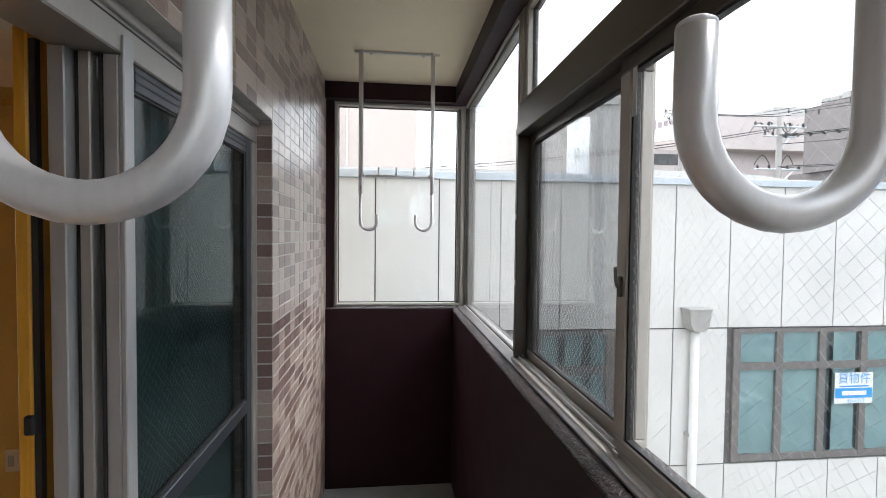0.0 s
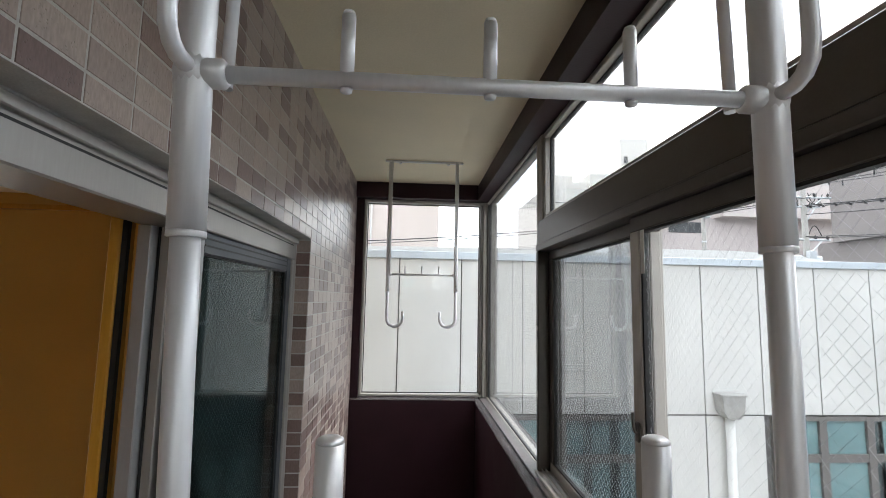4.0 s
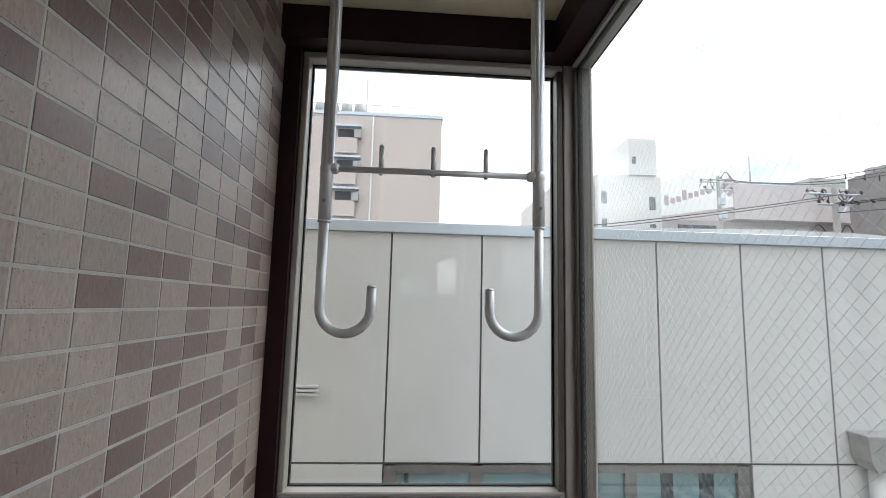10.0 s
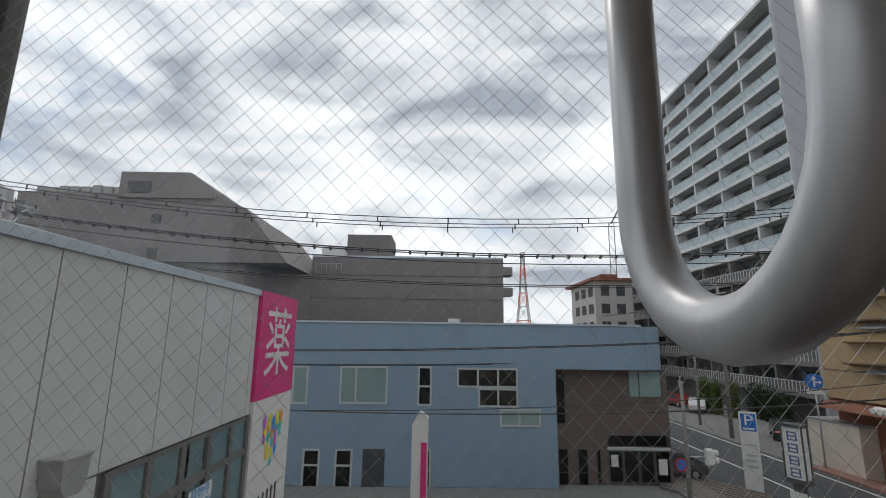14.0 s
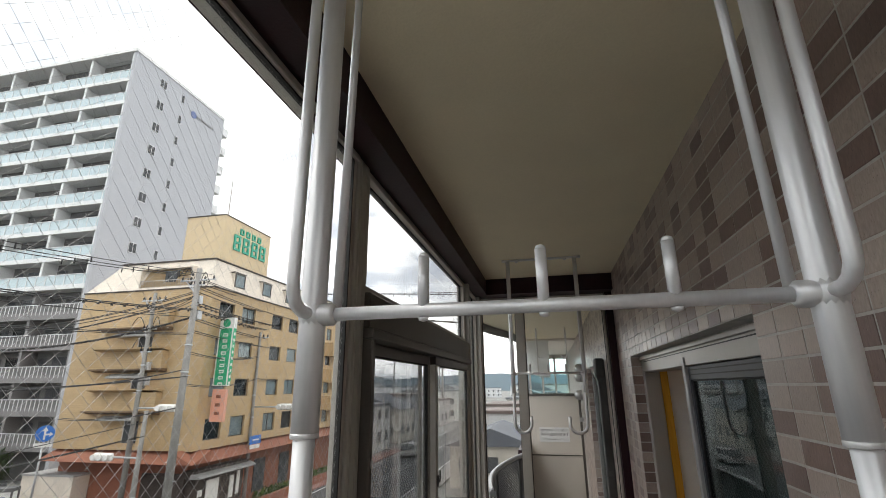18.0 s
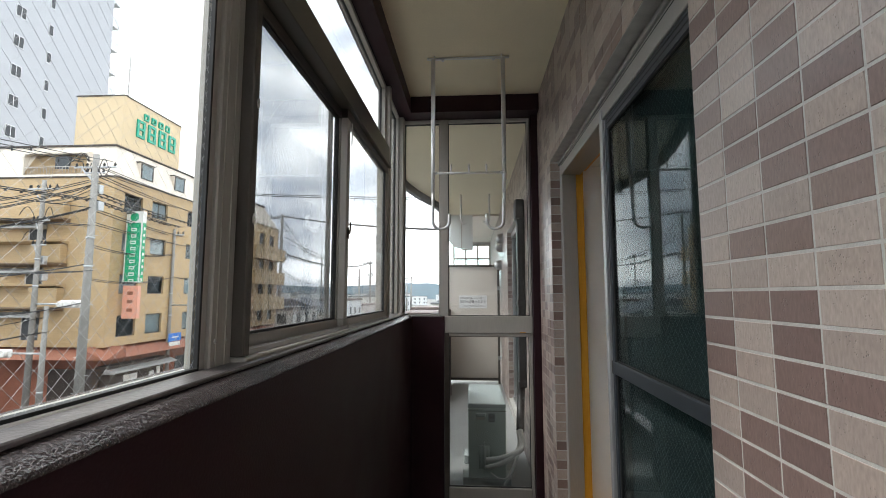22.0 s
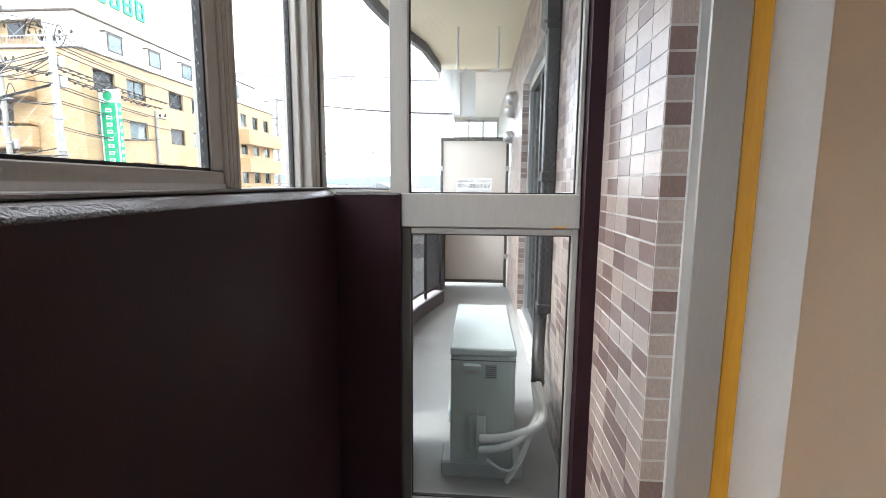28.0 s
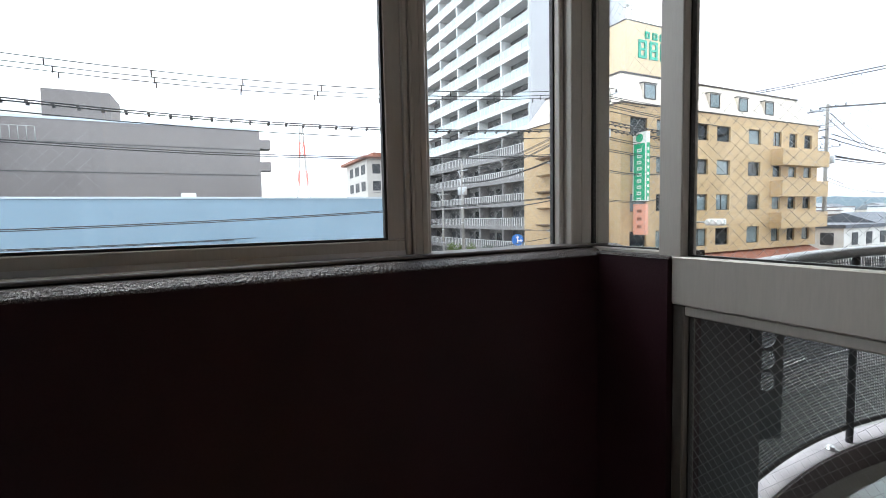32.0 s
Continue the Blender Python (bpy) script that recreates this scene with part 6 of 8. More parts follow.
for z0, z1, x1 in ((5.86, 7.0, 26.2), (3.24, 4.33, 26.0), (0.69, 1.79, 25.9)):
    part("parapet", B(24.15, x1, HY + 0.001, HY + 0.5, z0, z1, 0.03), OCHRE, ht)
for z0, z1 in ((4.56, 5.62), (2.02, 3.0), (-1.2, 0.45)):
    bc = part("dark_recess_sheet", B(25.55, 26.55, HY + 0.001, HY + 0.03, z0, z1), DARKIN, ht, "dark balcony door")
    part("frame_bar", B(26.55, 26.62, HY + 0.001, HY + 0.05, z0, z1), ALU, bc)
    part("frame_bar", B(26.02, 26.08, HY + 0.031, HY + 0.05, z0, z1), FRAME_B, bc)
    part("return_wall", B(26.62, 28.3, HY + 0.001, HY + 0.012, z0, z1), OCHRE, bc)
    bm = bmesh.new()
    axis_prism(bm, [(HY + 0.03, z1 - 0.05), (HY + 0.55, z1 - 0.26), (HY + 0.55, z1 - 0.34), (HY + 0.03, z1 - 0.36)], 25.5, 28.2, "x")
    part("awning_box", bm, ZINC, bc, "grey rolled awning")
# roof terrace cut in the mansard, with its door and railing
bm = bmesh.new()
bm.faces.new([bm.verts.new(p) for p in ((23.4, HY - 0.03, 8.62), (27.4, HY - 0.03, 8.62), (27.0, HY - 0.40, 9.85), (23.6, HY - 0.40, 9.85))])
bmesh.ops.solidify(bm, geom=list(bm.faces), thickness=0.015)
tr_ = part("terrace_back", bm, OCHRE, ht, "ochre terrace wall behind the railing")
part("terrace_door", B(24.6, 25.5, HY - 0.33, HY - 0.12, 8.62, 9.7), DARKIN, tr_)
part("terrace_head", B(23.3, 27.5, HY - 0.6, HY - 0.05, 9.86, 9.96), CREAM, tr_)
for x in (23.35, 27.45):
    part("cheek", B(x - 0.06, x + 0.06, HY - 0.55, HY - 0.02, 8.5, 9.86), CREAM, tr_)
part("rail", B(23.42, 27.38, HY - 0.04, HY - 0.01, 9.02, 9.06), ALU, tr_)
for k in range(20):
    part("baluster", B(23.5 + 0.2 * k, 23.52 + 0.2 * k, HY - 0.035, HY - 0.015, 8.62, 9.02), ALU, tr_)
# ground floor eave and entrance
bm = bmesh.new()
axis_prism(bm, [(HY + 0.9, -2.2), (HY - 0.6, -1.55), (HY - 0.6, -2.2)], HX - 0.9, 31.8, "x")
part("eave", bm, BRICKR, ht, "red-brown sloping eave")
bm = bmesh.new()
axis_prism(bm, [(HX - 0.9, -2.2), (HX + 0.6, -1.55), (HX + 0.6, -2.2)], -45.6, HY + 0.9, "y")
part("eave", bm, BRICKR, ht)
part("shop_front", B(HX - 0.12, HX + 0.5, -27.9, HY - 0.5, -5.6, -2.9), TIMB, ht, "dark timber restaurant front")
part("shop_front", B(HX + 0.5, 25.0, HY - 0.5, HY - 0.3, -5.6, -2.9), TIMB, ht)
part("fascia", B(HX - 0.3, HX + 0.5, -28.2, HY - 0.1, -3.1, -2.7), TIMB, ht)
bm = bmesh.new()
axis_prism(bm, [(HX - 0.75, -3.02), (HX - 0.2, -2.82), (HX - 0.1, -2.9), (HX - 0.1, -3.12), (HX - 0.75, -3.10)], -28.4, HY - 0.05, "y")
part("canopy", bm, ZINC, ht, "grey pent canopy over the restaurant front")
part("poster", B(HX - 0.18, HX - 0.125, -25.4, -24.3, -4.9, -3.4), WHITE, ht, "pale poster")
part("poster", B(HX - 0.18, HX - 0.125, -26.9, -26.5, -4.8, -3.5), WHITE, ht)
part("poster", B(HX - 0.18, HX - 0.125, -27.5, -27.2, -4.7, -3.3), WHITE, ht)
for k in range(3):
    part("script_bar", B(HX - 0.18, HX - 0.125, -23.95, -23.6, -4.2 - 0.5 * k, -3.85 - 0.5 * k), WHITE, ht)
for k in range(3):
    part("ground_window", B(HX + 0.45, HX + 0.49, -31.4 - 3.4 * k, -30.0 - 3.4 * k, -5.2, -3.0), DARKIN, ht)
part("planter_wall", B(HX - 1.0, HX - 0.7, -45, -29, GZ + 0.12, GZ + 0.7), BRICKR, ht)
HEDGE = material("hedge_leaves", (0.07, 0.12, 0.03), 0.8, var=0.5, scale=6, fine=25)


def leafy(name, x0, x1, y0, y1, z0, z1, n, size, label, category, seed=1, mat=None):
    """Many small leaf clumps filling a box, thinner at the edges."""
    rnd = random.Random(seed)
    bm = bmesh.new()
    for _ in range(n):
        u, v, w = (rnd.random() for _ in range(3))
        k = 0.8 + 0.4 * rnd.random()
        c = Vector((x0 + (x1 - x0) * u, y0 + (y1 - y0) * v, z0 + (z1 - z0) * w * k))
        s = size * rnd.uniform(0.6, 1.3)
        q = Euler((rnd.uniform(0, 6), rnd.uniform(0, 6), rnd.uniform(0, 6))).to_matrix()
        pts = [q @ Vector(p) * s for p in ((-1, 0, 0), (0, -0.45, 0.1), (1, 0, 0), (0, 0.45, 0.1))]
        bm.faces.new([bm.verts.new(c + p) for p in pts])
    return solo(name, bm, mat or HEDGE, label, category, kind="stuff")


leafy("hedge", HX - 0.75, HX - 0.1, -45, -29.2, GZ + 0.3, GZ + 1.0, 2600, 0.13, "clipped green hedge behind the low red wall", "hedge", 2)
# vertical hotel sign and its smaller neighbour
hs = thing("hotel_sign", (HX - 0.5, -23.9, 4.4), "green and white upright sign box on the hotel corner", "sign")
GREEN = material("sign_green", (0.0, 0.36, 0.17), 0.45, var=0.03)
part("box", B(HX - 1.15, HX - 0.1, -24.05, -23.75, 2.15, 6.45), WHITE, hs)
part("green_face", B(HX - 1.05, HX - 0.2, -23.749, -23.735, 2.2, 5.75), GREEN, hs)
part("green_face", B(HX - 1.165, HX - 1.151, -24.04, -23.76, 2.2, 5.75), GREEN, hs)
for k in range(9):
    z = 5.45 - 0.385 * k
    part("letter_block", B(HX - 0.80, HX - 0.46, -23.734, -23.725, z - 0.22, z - 0.02), WHITE, hs)
    part("letter_block", B(HX - 0.74, HX - 0.52, -23.724, -23.72, z - 0.16, z - 0.09), GREEN, hs)
    part("letter_bar", B(HX - 1.175, HX - 1.166, -23.97, -23.83, z - 0.15, z + 0.03), WHITE, hs)
bm = bmesh.new()
lathe(bm, [(0.27, 0.0), (0.27, 0.015)], (HX - 0.62, -23.75, 6.1), "y", 16)
part("roundel", bm, GREEN, hs)
ps = thing("restaurant_sign", (HX - 0.5, -23.9, 1.0), "salmon pink upright sign box under the green sign", "sign")
SALM = material("salmon_sign", (0.75, 0.36, 0.26), 0.5, var=0.03)
part("box", B(HX - 1.1, HX - 0.15, -24.02, -23.78, 0.0, 1.95), SALM, ps)
for k in range(3):
    part("script_bar", B(HX - 0.8, HX - 0.45, -23.779, -23.77, 1.4 - 0.5 * k, 1.6 - 0.5 * k), BRICKR, ps)
# roof lettering of the hotel, as plain green strokes
rs = thing("roof_sign", (HX + 0.9, -27, 12.4), "plain green raised blocks on the hotel roof tower", "sign")
GLET = material("green_letter", (0.0, 0.33, 0.22), 0.4, var=0.03)
for k in range(4):
    y = -25.3 - 1.05 * k
    for a, b, z0, z1 in ((0.0, 0.17, 11.72, 12.9), (0.55, 0.72, 11.72, 12.9), (0.17, 0.55, 12.73, 12.9), (0.17, 0.55, 11.72, 11.89), (0.17, 0.55, 12.24, 12.38)):
        part("stroke", B(HX + 0.8, HX + 0.9, y - b, y - a, z0, z1), GLET, rs)
for k in range(4):
    y = -25.9 - 0.72 * k
    for a, b, z0, z1 in ((0.0, 0.1, 13.05, 13.5), (0.32, 0.42, 13.05, 13.5), (0.1, 0.32, 13.4, 13.5), (0.1, 0.32, 13.05, 13.15)):
        part("stroke", B(HX + 0.8, HX + 0.9, y - b, y - a, z0, z1), GLET, rs)
an = thing("roof_antenna", (24.5, -27.0, 14.1), "thin roof antenna mast with cross bars", "antenna")
part("mast", T([(24.5, -27, 14.1), (24.5, -27, 18.2)], 0.05, 6), ZINC, an)
for z in (16.0, 17.2):
    part("crossbar", T([(24.5, -27.9, z), (24.5, -26.1, z)], 0.03, 6), ZINC, an)

# porch block beside the hotel and the car park
sh = thing("porch_block", (33, -22, GZ), "small flat-roofed beige porch block beside the hotel", "building")
part("wall", B(29.0, 32.9, -25.2, -22.2, GZ, -3.1), CREAM, sh)
part("roof", B(28.95, 32.95, -25.25, -22.15, -3.1, -3.0), ZINC, sh)
part("opening", B(28.97, 29.0, -24.6, -23.3, GZ, -3.9), DARKIN, sh)

# ---- parked cars ----
def car(x, y, rz, color, label):
    c = thing("parked_car", (0, 0, 0), label, "car", "parked cars")
    pm = material("car_paint", color, 0.3, 0.2, var=0.03, bump=0, coat=0.6)
    bm = bmesh.new()
    axis_prism(bm, [(-2.1, 0.3), (-2.15, 0.75), (-1.4, 0.9), (-0.8, 1.42), (0.9, 1.45), (1.7, 0.95), (2.1, 0.85), (2.12, 0.3)], -0.84, 0.84, "x")
    bmesh.ops.bevel(bm, geom=list(bm.edges), offset=0.06, segments=2, affect="EDGES")
    part("body", bm, pm, c)
    bm = bmesh.new()
    axis_prism(bm, [(-1.3, 0.93), (-0.78, 1.36), (0.85, 1.39), (1.5, 0.97)], -0.85, 0.85, "x")
    part("side_windows", bm, DARKIN, c)
    bm = bmesh.new()
    axis_prism(bm, [(-2.0, 0.86), (-1.36, 0.93), (-0.84, 1.40), (-0.9, 1.43)], -0.7, 0.7, "x")
    part("windscreen", bm, DARKIN, c)
    for yy in (-1.3, 1.3):
        for xx in (-0.78, 0.78):
            bm = bmesh.new()
            lathe(bm, [(0.2, -0.1), (0.31, -0.1), (0.31, 0.1), (0.2, 0.1)], (xx, yy, 0.31), "x", 16)
            w = part("wheel", bm, RUBBER, c)
            bm = bmesh.new()
            lathe(bm, [(0.19, -0.105), (0.19, 0.105)], (xx, yy, 0.31), "x", 12)
            part("rim", bm, SILVER, w)
    for xx in (-0.6, 0.6):
        part("headlight", B(xx - 0.18, xx + 0.18, -2.16, -2.06, 0.62, 0.76, 0.02), WHITE, c)
        part("tail_light", B(xx - 0.15, xx + 0.15, 2.06, 2.14, 0.65, 0.8, 0.02), SALM, c)
    c.matrix_world = pose(x, y, GZ + 0.01, 0, 0, rz)
    return c


car(55.8, -27.2, 60, (0.7, 0.71, 0.72), "white parked saloon car in the hotel car park")
car(41.2, -26.4, 60, (0.02, 0.02, 0.022), "black parked car beside the porch block")
car(29.6, -10.9, 0, (0.09, 0.09, 0.10), "dark grey car parked under the clinic")
car(60.5, -27.2, 100, (0.35, 0.03, 0.03), "dark red parked car in the hotel car park")
car(26.0, -62, 150, (0.6, 0.62, 0.63), "white car parked down the street")
car(17.3, -55, 180, (0.7, 0.7, 0.7), "white car on the street")
# clipped columns and dark low growth in front of the tower
YEW = material("clipped_yew_leaves", (0.085, 0.125, 0.022), 0.8, var=0.5, scale=6, fine=25)
DIM = material("dark_shrub_leaves", (0.028, 0.050, 0.016), 0.8, var=0.5, scale=6, fine=25)
for i, (x, y, s) in enumerate(((55.4, -28.0, 1.0), (54.0, -28.4, 0.95), (51.6, -28.8, 1.0))):
    leafy("clipped_shrub", x - 0.55 * s, x + 0.55 * s, y - 0.5 * s, y + 0.5 * s, GZ, GZ + 3.4 * s, 1500, 0.14, "slim clipped green shrub beside the parked cars", "shrub", 20 + i, YEW)
for i, (x, y, s) in enumerate(((51.6, -31.4, 1.6), (49.5, -31.3, 1.5), (47.6, -31.2, 1.3))):
    leafy("shrub", x - 0.6 * s, x + 0.6 * s, y - 0.5 * s, y + 0.5 * s, GZ, GZ + 2.0 * s, 1100, 0.15, "dark green shrub before the tower block", "shrub", 30 + i, DIM)

# ---- poles, lamps, signs and wires ----
CONC = material("grey_concrete_pole", (0.26, 0.25, 0.235), 0.8, var=0.1, scale=2, fine=30)
STEEL = material("galvanised_steel", (0.50, 0.52, 0.54), 0.45, 0.5, var=0.08)
CABLE = material("black_cable", (0.02, 0.02, 0.022), 0.6, bump=0)


def pole(x, y, top, r=0.17, arms=(), label="grey concrete utility pole with steel cross arms", along="y", trafo=False, loops=0):
    p = thing("utility_pole", (x, y, GZ), label, "utility pole", "street poles")
    part("shaft", T([(x, y, GZ), (x, y, top)], r, 12, radii=[r, r * 0.62]), CONC, p)
    for z, half in arms:
        a = (x, y - half, z) if along == "y" else (x - half, y, z)
        b = (x, y + half, z) if along == "y" else (x + half, y, z)
        arm = part("cross_arm", T([a, b], 0.055, 6), STEEL, p)
        for k in (-0.9, -0.4, 0.4, 0.9):
            c = (x, y + half * k, z) if along == "y" else (x + half * k, y, z)
            bm = bmesh.new()
            lathe(bm, [(0.03, 0.0), (0.075, 0.06), (0.04, 0.1), (0.075, 0.14), (0.04, 0.2), (0.015, 0.25)], c, "z", 8)
            part("insulator", bm, CABLE, arm)
        br = (x, y + half * 0.7, z) if along == "y" else (x + half * 0.7, y, z)
        part("brace", T([br, (x, y, z - 0.9)], 0.035, 6), STEEL, p)
    if trafo:
        for s in (-1, 1):
            bm = bmesh.new()
            c = (x, y + 0.5 * s, arms[-1][0] - 1.6) if along == "y" else (x + 0.5 * s, y, arms[-1][0] - 1.6)
            lathe(bm, [(0.2, 0), (0.24, 0.05), (0.24, 0.7), (0.2, 0.76), (0.06, 0.8)], c, "z", 14)
            part("transformer", bm, STEEL, p, "grey can transformer")
    if loops:
        for i in range(loops):
            s = -1 if i % 2 else 1
            z0 = arms[i % len(arms)][0] + 0.25
            u0, u1 = 0.25 * s, (0.75 + 0.2 * (i // 2)) * s
            pts = []
            for k in range(9):
                t = k / 8
                u, h = u0 + (u1 - u0) * t, z0 + 0.5 * math.sin(math.pi * t) * (1 if i % 3 else -1)
                pts.append((x + u, y + 0.05 * i, h) if along == "x" else (x + 0.05 * i, y + u, h))
            part("jumper_loop", T(pts, 0.022, 5), CABLE, p)
        for k in range(2):
            part("cable_box", B(x - 0.2, x + 0.2, y - 0.42 - 0.1 * k, y - 0.15, arms[-1][0] - 1.1 - 0.9 * k, arms[-1][0] - 0.6 - 0.9 * k, 0.03), STEEL, p)
        for k in range(10):
            z1 = GZ + 2.4 + 0.9 * k
            if z1 < arms[-1][0] - 1.0:
                part("step_bolt", T([(x - 0.12, y, z1), (x - 0.42, y, z1)] if k % 2 else [(x + 0.12, y, z1), (x + 0.42, y, z1)], 0.016, 5), STEEL, p)
    for z in (top - 4.5, top - 6):
        bm = bmesh.new()
        lathe(bm, [(r * 0.86, -0.04), (r * 0.9, -0.04), (r * 0.9, 0.04), (r * 0.86, 0.04)], (x, y, z), "z", 12)
        part("band", bm, STEEL, p)
    return p


pole(20.55, -20.25, 8.9, 0.24, ((8.2, 1.2), (7.9, 0.5)), trafo=False, along="x", loops=5)
pole(24.75, -21.6, 7.9, 0.17, ((7.4, 0.9), (5.6, 0.5), (4.2, 0.4)), along="x", loops=5)
pole(21.4, -28.3, 6.0, 0.14, ((5.6, 0.7),), along="x")
pole(23.2, -20.8, 0.8, 0.17, (), "thick grey service pole at the crossing")
pole(24.4, -53.5, 11.6, 0.24, ((11.2, 1.6), (9.4, 1.5), (7.4, 1.2)), along="x", trafo=True, loops=8)
pole(20.3, 30.0, 10.7, 0.2, ((10.3, 1.3), (9.8, 1.0)), along="x", loops=6)
pole(20.3, 21.8, 8.0, 0.2, ((7.5, 1.5), (7.0, 0.9), (5.3, 1.3)), along="x", trafo=True, loops=8)
pole(41.0, -21.9, 6.8, 0.18, ((6.0, 1.1), (5.2, 0.9)), along="x", trafo=True)
pole(23.5, -9.12, 0.15, 0.12, ((-0.1, 0.25),), "slim grey steel pole at the clinic forecourt", along="x")
pole(47.0, -22.6, 4.5, 0.14, ((4.0, 0.7),))
pole(35.5, -102.5, 10.2, 0.2, ((9.9, 0.5), (7.0, 1.6), (4.6, 1.2)), along="x", trafo=True)
pole(24.8, -106, 9.6, 0.3, ((9.2, 1.6), (7.4, 1.2)), along="x", trafo=True, loops=4)
pole(27.0, -104, 7.6, 0.26, ((7.2, 1.4), (5.4, 1.0)), along="x")
pole(21.4, -154, 8.0, 0.34, ((7.4, 1.8), (5.8, 1.4)), along="x")
pole(22.6, -152, 6.6, 0.3, ((6.2, 1.4),), along="x")


def wires(name, a, b, n, spread, sag, label, r=0.018, twist=False, spacers=0):
    """A bundle of sagging cables between two places."""
    w = thing(name, a, label, "cable", "overhead cables")
    a, b = Vector(a), Vector(b)
    side = (b - a).cross(Vector((0, 0, 1))).normalized()
    for i in range(n):
        off = side * spread * (i - (n - 1) / 2) + Vector((0, 0, 0.06 * (i % 2)))
        pts = []
        for k in range(15):
            t = k / 14
            pts.append(a.lerp(b, t) + off - Vector((0, 0, sag * 4 * t * (1 - t))))
        cb = part("cable", T(pts, r, 5), CABLE, w)
        for k in range(spacers):
            t = (k + 0.5) / spacers
            c = a.lerp(b, t) + off - Vector((0, 0, sag * 4 * t * (1 - t)))
            part("spacer", T([c + Vector((0, 0, 0.03)), c - Vector((0, 0, 0.22))], 0.03, 5), CABLE, cb)
        if twist:
            bm = bmesh.new()
            for k in range(60):
                t = (k + 0.5) / 60
                c = a.lerp(b, t) + off - Vector((0, 0, sag * 4 * t * (1 - t)))
                box(bm, c.x - 0.03, c.x + 0.03, c.y - 0.05, c.y + 0.05, c.z - 0.09, c.z + 0.02)
            tagged(part("hanger_ring", bm, CABLE, cb), kind="stuff")
    return w


# along the near street, past the balcony, and across the junction
for x in (-0.9, 0.0, 0.7):
    wires("overhead_cable", (20.3 + x, 21.8, 8.2), (20.55 + x, -20.25, 8.5), 1, 0.5, 1.55, "black high-voltage cable with small spacers along the street", 0.02, spacers=14)
wires("overhead_cable", (20.3, 30, 10.5), (20.3, 21.8, 8.1), 3, 0.6, 0.2, "black high-voltage cables between two poles", 0.022)
wires("overhead_cable", (20.3, 21.8, 7.0), (20.55, -20.25, 6.4), 2, 0.12, 1.3, "thick ringed telephone cable along the street", 0.028, True)
wires("overhead_cable", (20.3, 21.8, 6.6), (20.55, -20.25, 6.0), 1, 0.12, 1.25, "thin black cable along the street", 0.022)
wires("overhead_cable", (20.3, 21.8, 5.4), (20.55, -20.25, 5.0), 2, 0.15, 1.15, "thin black cables along the street", 0.022)
wires("overhead_cable", (20.3, 21.8, 1.2), (20.55, -20.25, 2.6), 2, 0.5, 0.55, "thin black service cables before the clinic", 0.022)
wires("overhead_cable", (20.3, 21.8, 0.8), (31.0, -14.4, 0.9), 2, 0.3, 0.5, "thin black service cables before the clinic", 0.022)
wires("overhead_cable", (20.3, 21.8, -0.6), (23.2, -20.8, -0.6), 2, 0.5, 0.9, "thin black service cables before the clinic", 0.022)
wires("overhead_cable", (20.3, 21.8, -0.9), (23.2, -20.8, 0.2), 1, 0.5, 0.9, "thin black service cable before the clinic", 0.02)
wires("overhead_cable", (-8, 24.0, 4.6), (20.3, 21.8, 7.4), 3, 0.5, 0.6, "black cables leading back to the pole", 0.022)
wires("overhead_cable", (20.55, -20.25, 8.2), (24.4, -53.5, 11.0), 3, 0.4, 0.8, "black high-voltage cables along the hotel front", 0.024)
wires("overhead_cable", (20.55, -20.25, 6.4), (24.4, -53.5, 8.4), 2, 0.15, 0.9, "thick ringed telephone cable along the hotel front", 0.03, True)
wires("overhead_cable", (20.55, -20.25, 5.2), (24.4, -53.5, 7.2), 3, 0.2, 1.0, "thin black cables along the hotel front", 0.024)
wires("overhead_cable", (20.55, -20.25, 7.7), (24.4, -53.5, 9.6), 3, 0.45, 0.9, "black cables along the hotel front", 0.026)
wires("overhead_cable", (20.55, -20.25, 6.8), (24.4, -53.5, 9.2), 2, 0.3, 1.0, "thick ringed cable along the hotel front", 0.035, True)
wires("overhead_cable", (20.55, -20.25, 5.9), (24.4, -53.5, 7.8), 2, 0.2, 1.1, "black cables along the hotel front", 0.026)
wires("overhead_cable", (20.55, -20.25, 2.2), (21.4, -28.3, 2.6), 2, 0.2, 0.3, "thin black service cables by the hotel", 0.02)
wires("overhead_cable", (21.4, -28.3, 2.6), (24.4, -53.5, 4.2), 2, 0.2, 0.9, "thin black service cables by the hotel", 0.022)
wires("overhead_cable", (24.75, -21.6, 6.6), (20.55, -20.25, 7.0), 3, 0.3, 0.2, "black cables between the two corner poles", 0.022)
wires("overhead_cable", (24.4, -53.5, 10.6), (35.5, -102.5, 9.9), 2, 0.5, 1.4, "black cables down the side street", 0.045)
wires("overhead_cable", (24.4, -53.5, 4.4), (35.5, -102.5, 4.6), 2, 0.5, 1.0, "black cables down the side street", 0.045)
wires("overhead_cable", (20.55, -20.25, 7.2), (41.0, -21.9, 5.4), 2, 0.3, 0.7, "black cables along the cross street", 0.026)
wires("overhead_cable", (20.55, -20.25, 7.4), (41.0, -21.9, 5.9), 3, 0.35, 0.6, "black cables along the cross street", 0.024)
wires("overhead_cable", (20.55, -20.25, 6.0), (41.0, -21.9, 4.8), 2, 0.15, 0.7, "thick ringed telephone cable along the cross street", 0.03, True)
wires("overhead_cable", (20.55, -20.25, 3.0), (41.0, -21.9, 2.6), 2, 0.2, 0.7, "thin black cables along the cross street", 0.024)
wires("overhead_cable", (41.0, -21.9, 5.9), (90, -22.5, 6.5), 3, 0.35, 0.8, "black cables along the cross street", 0.02)
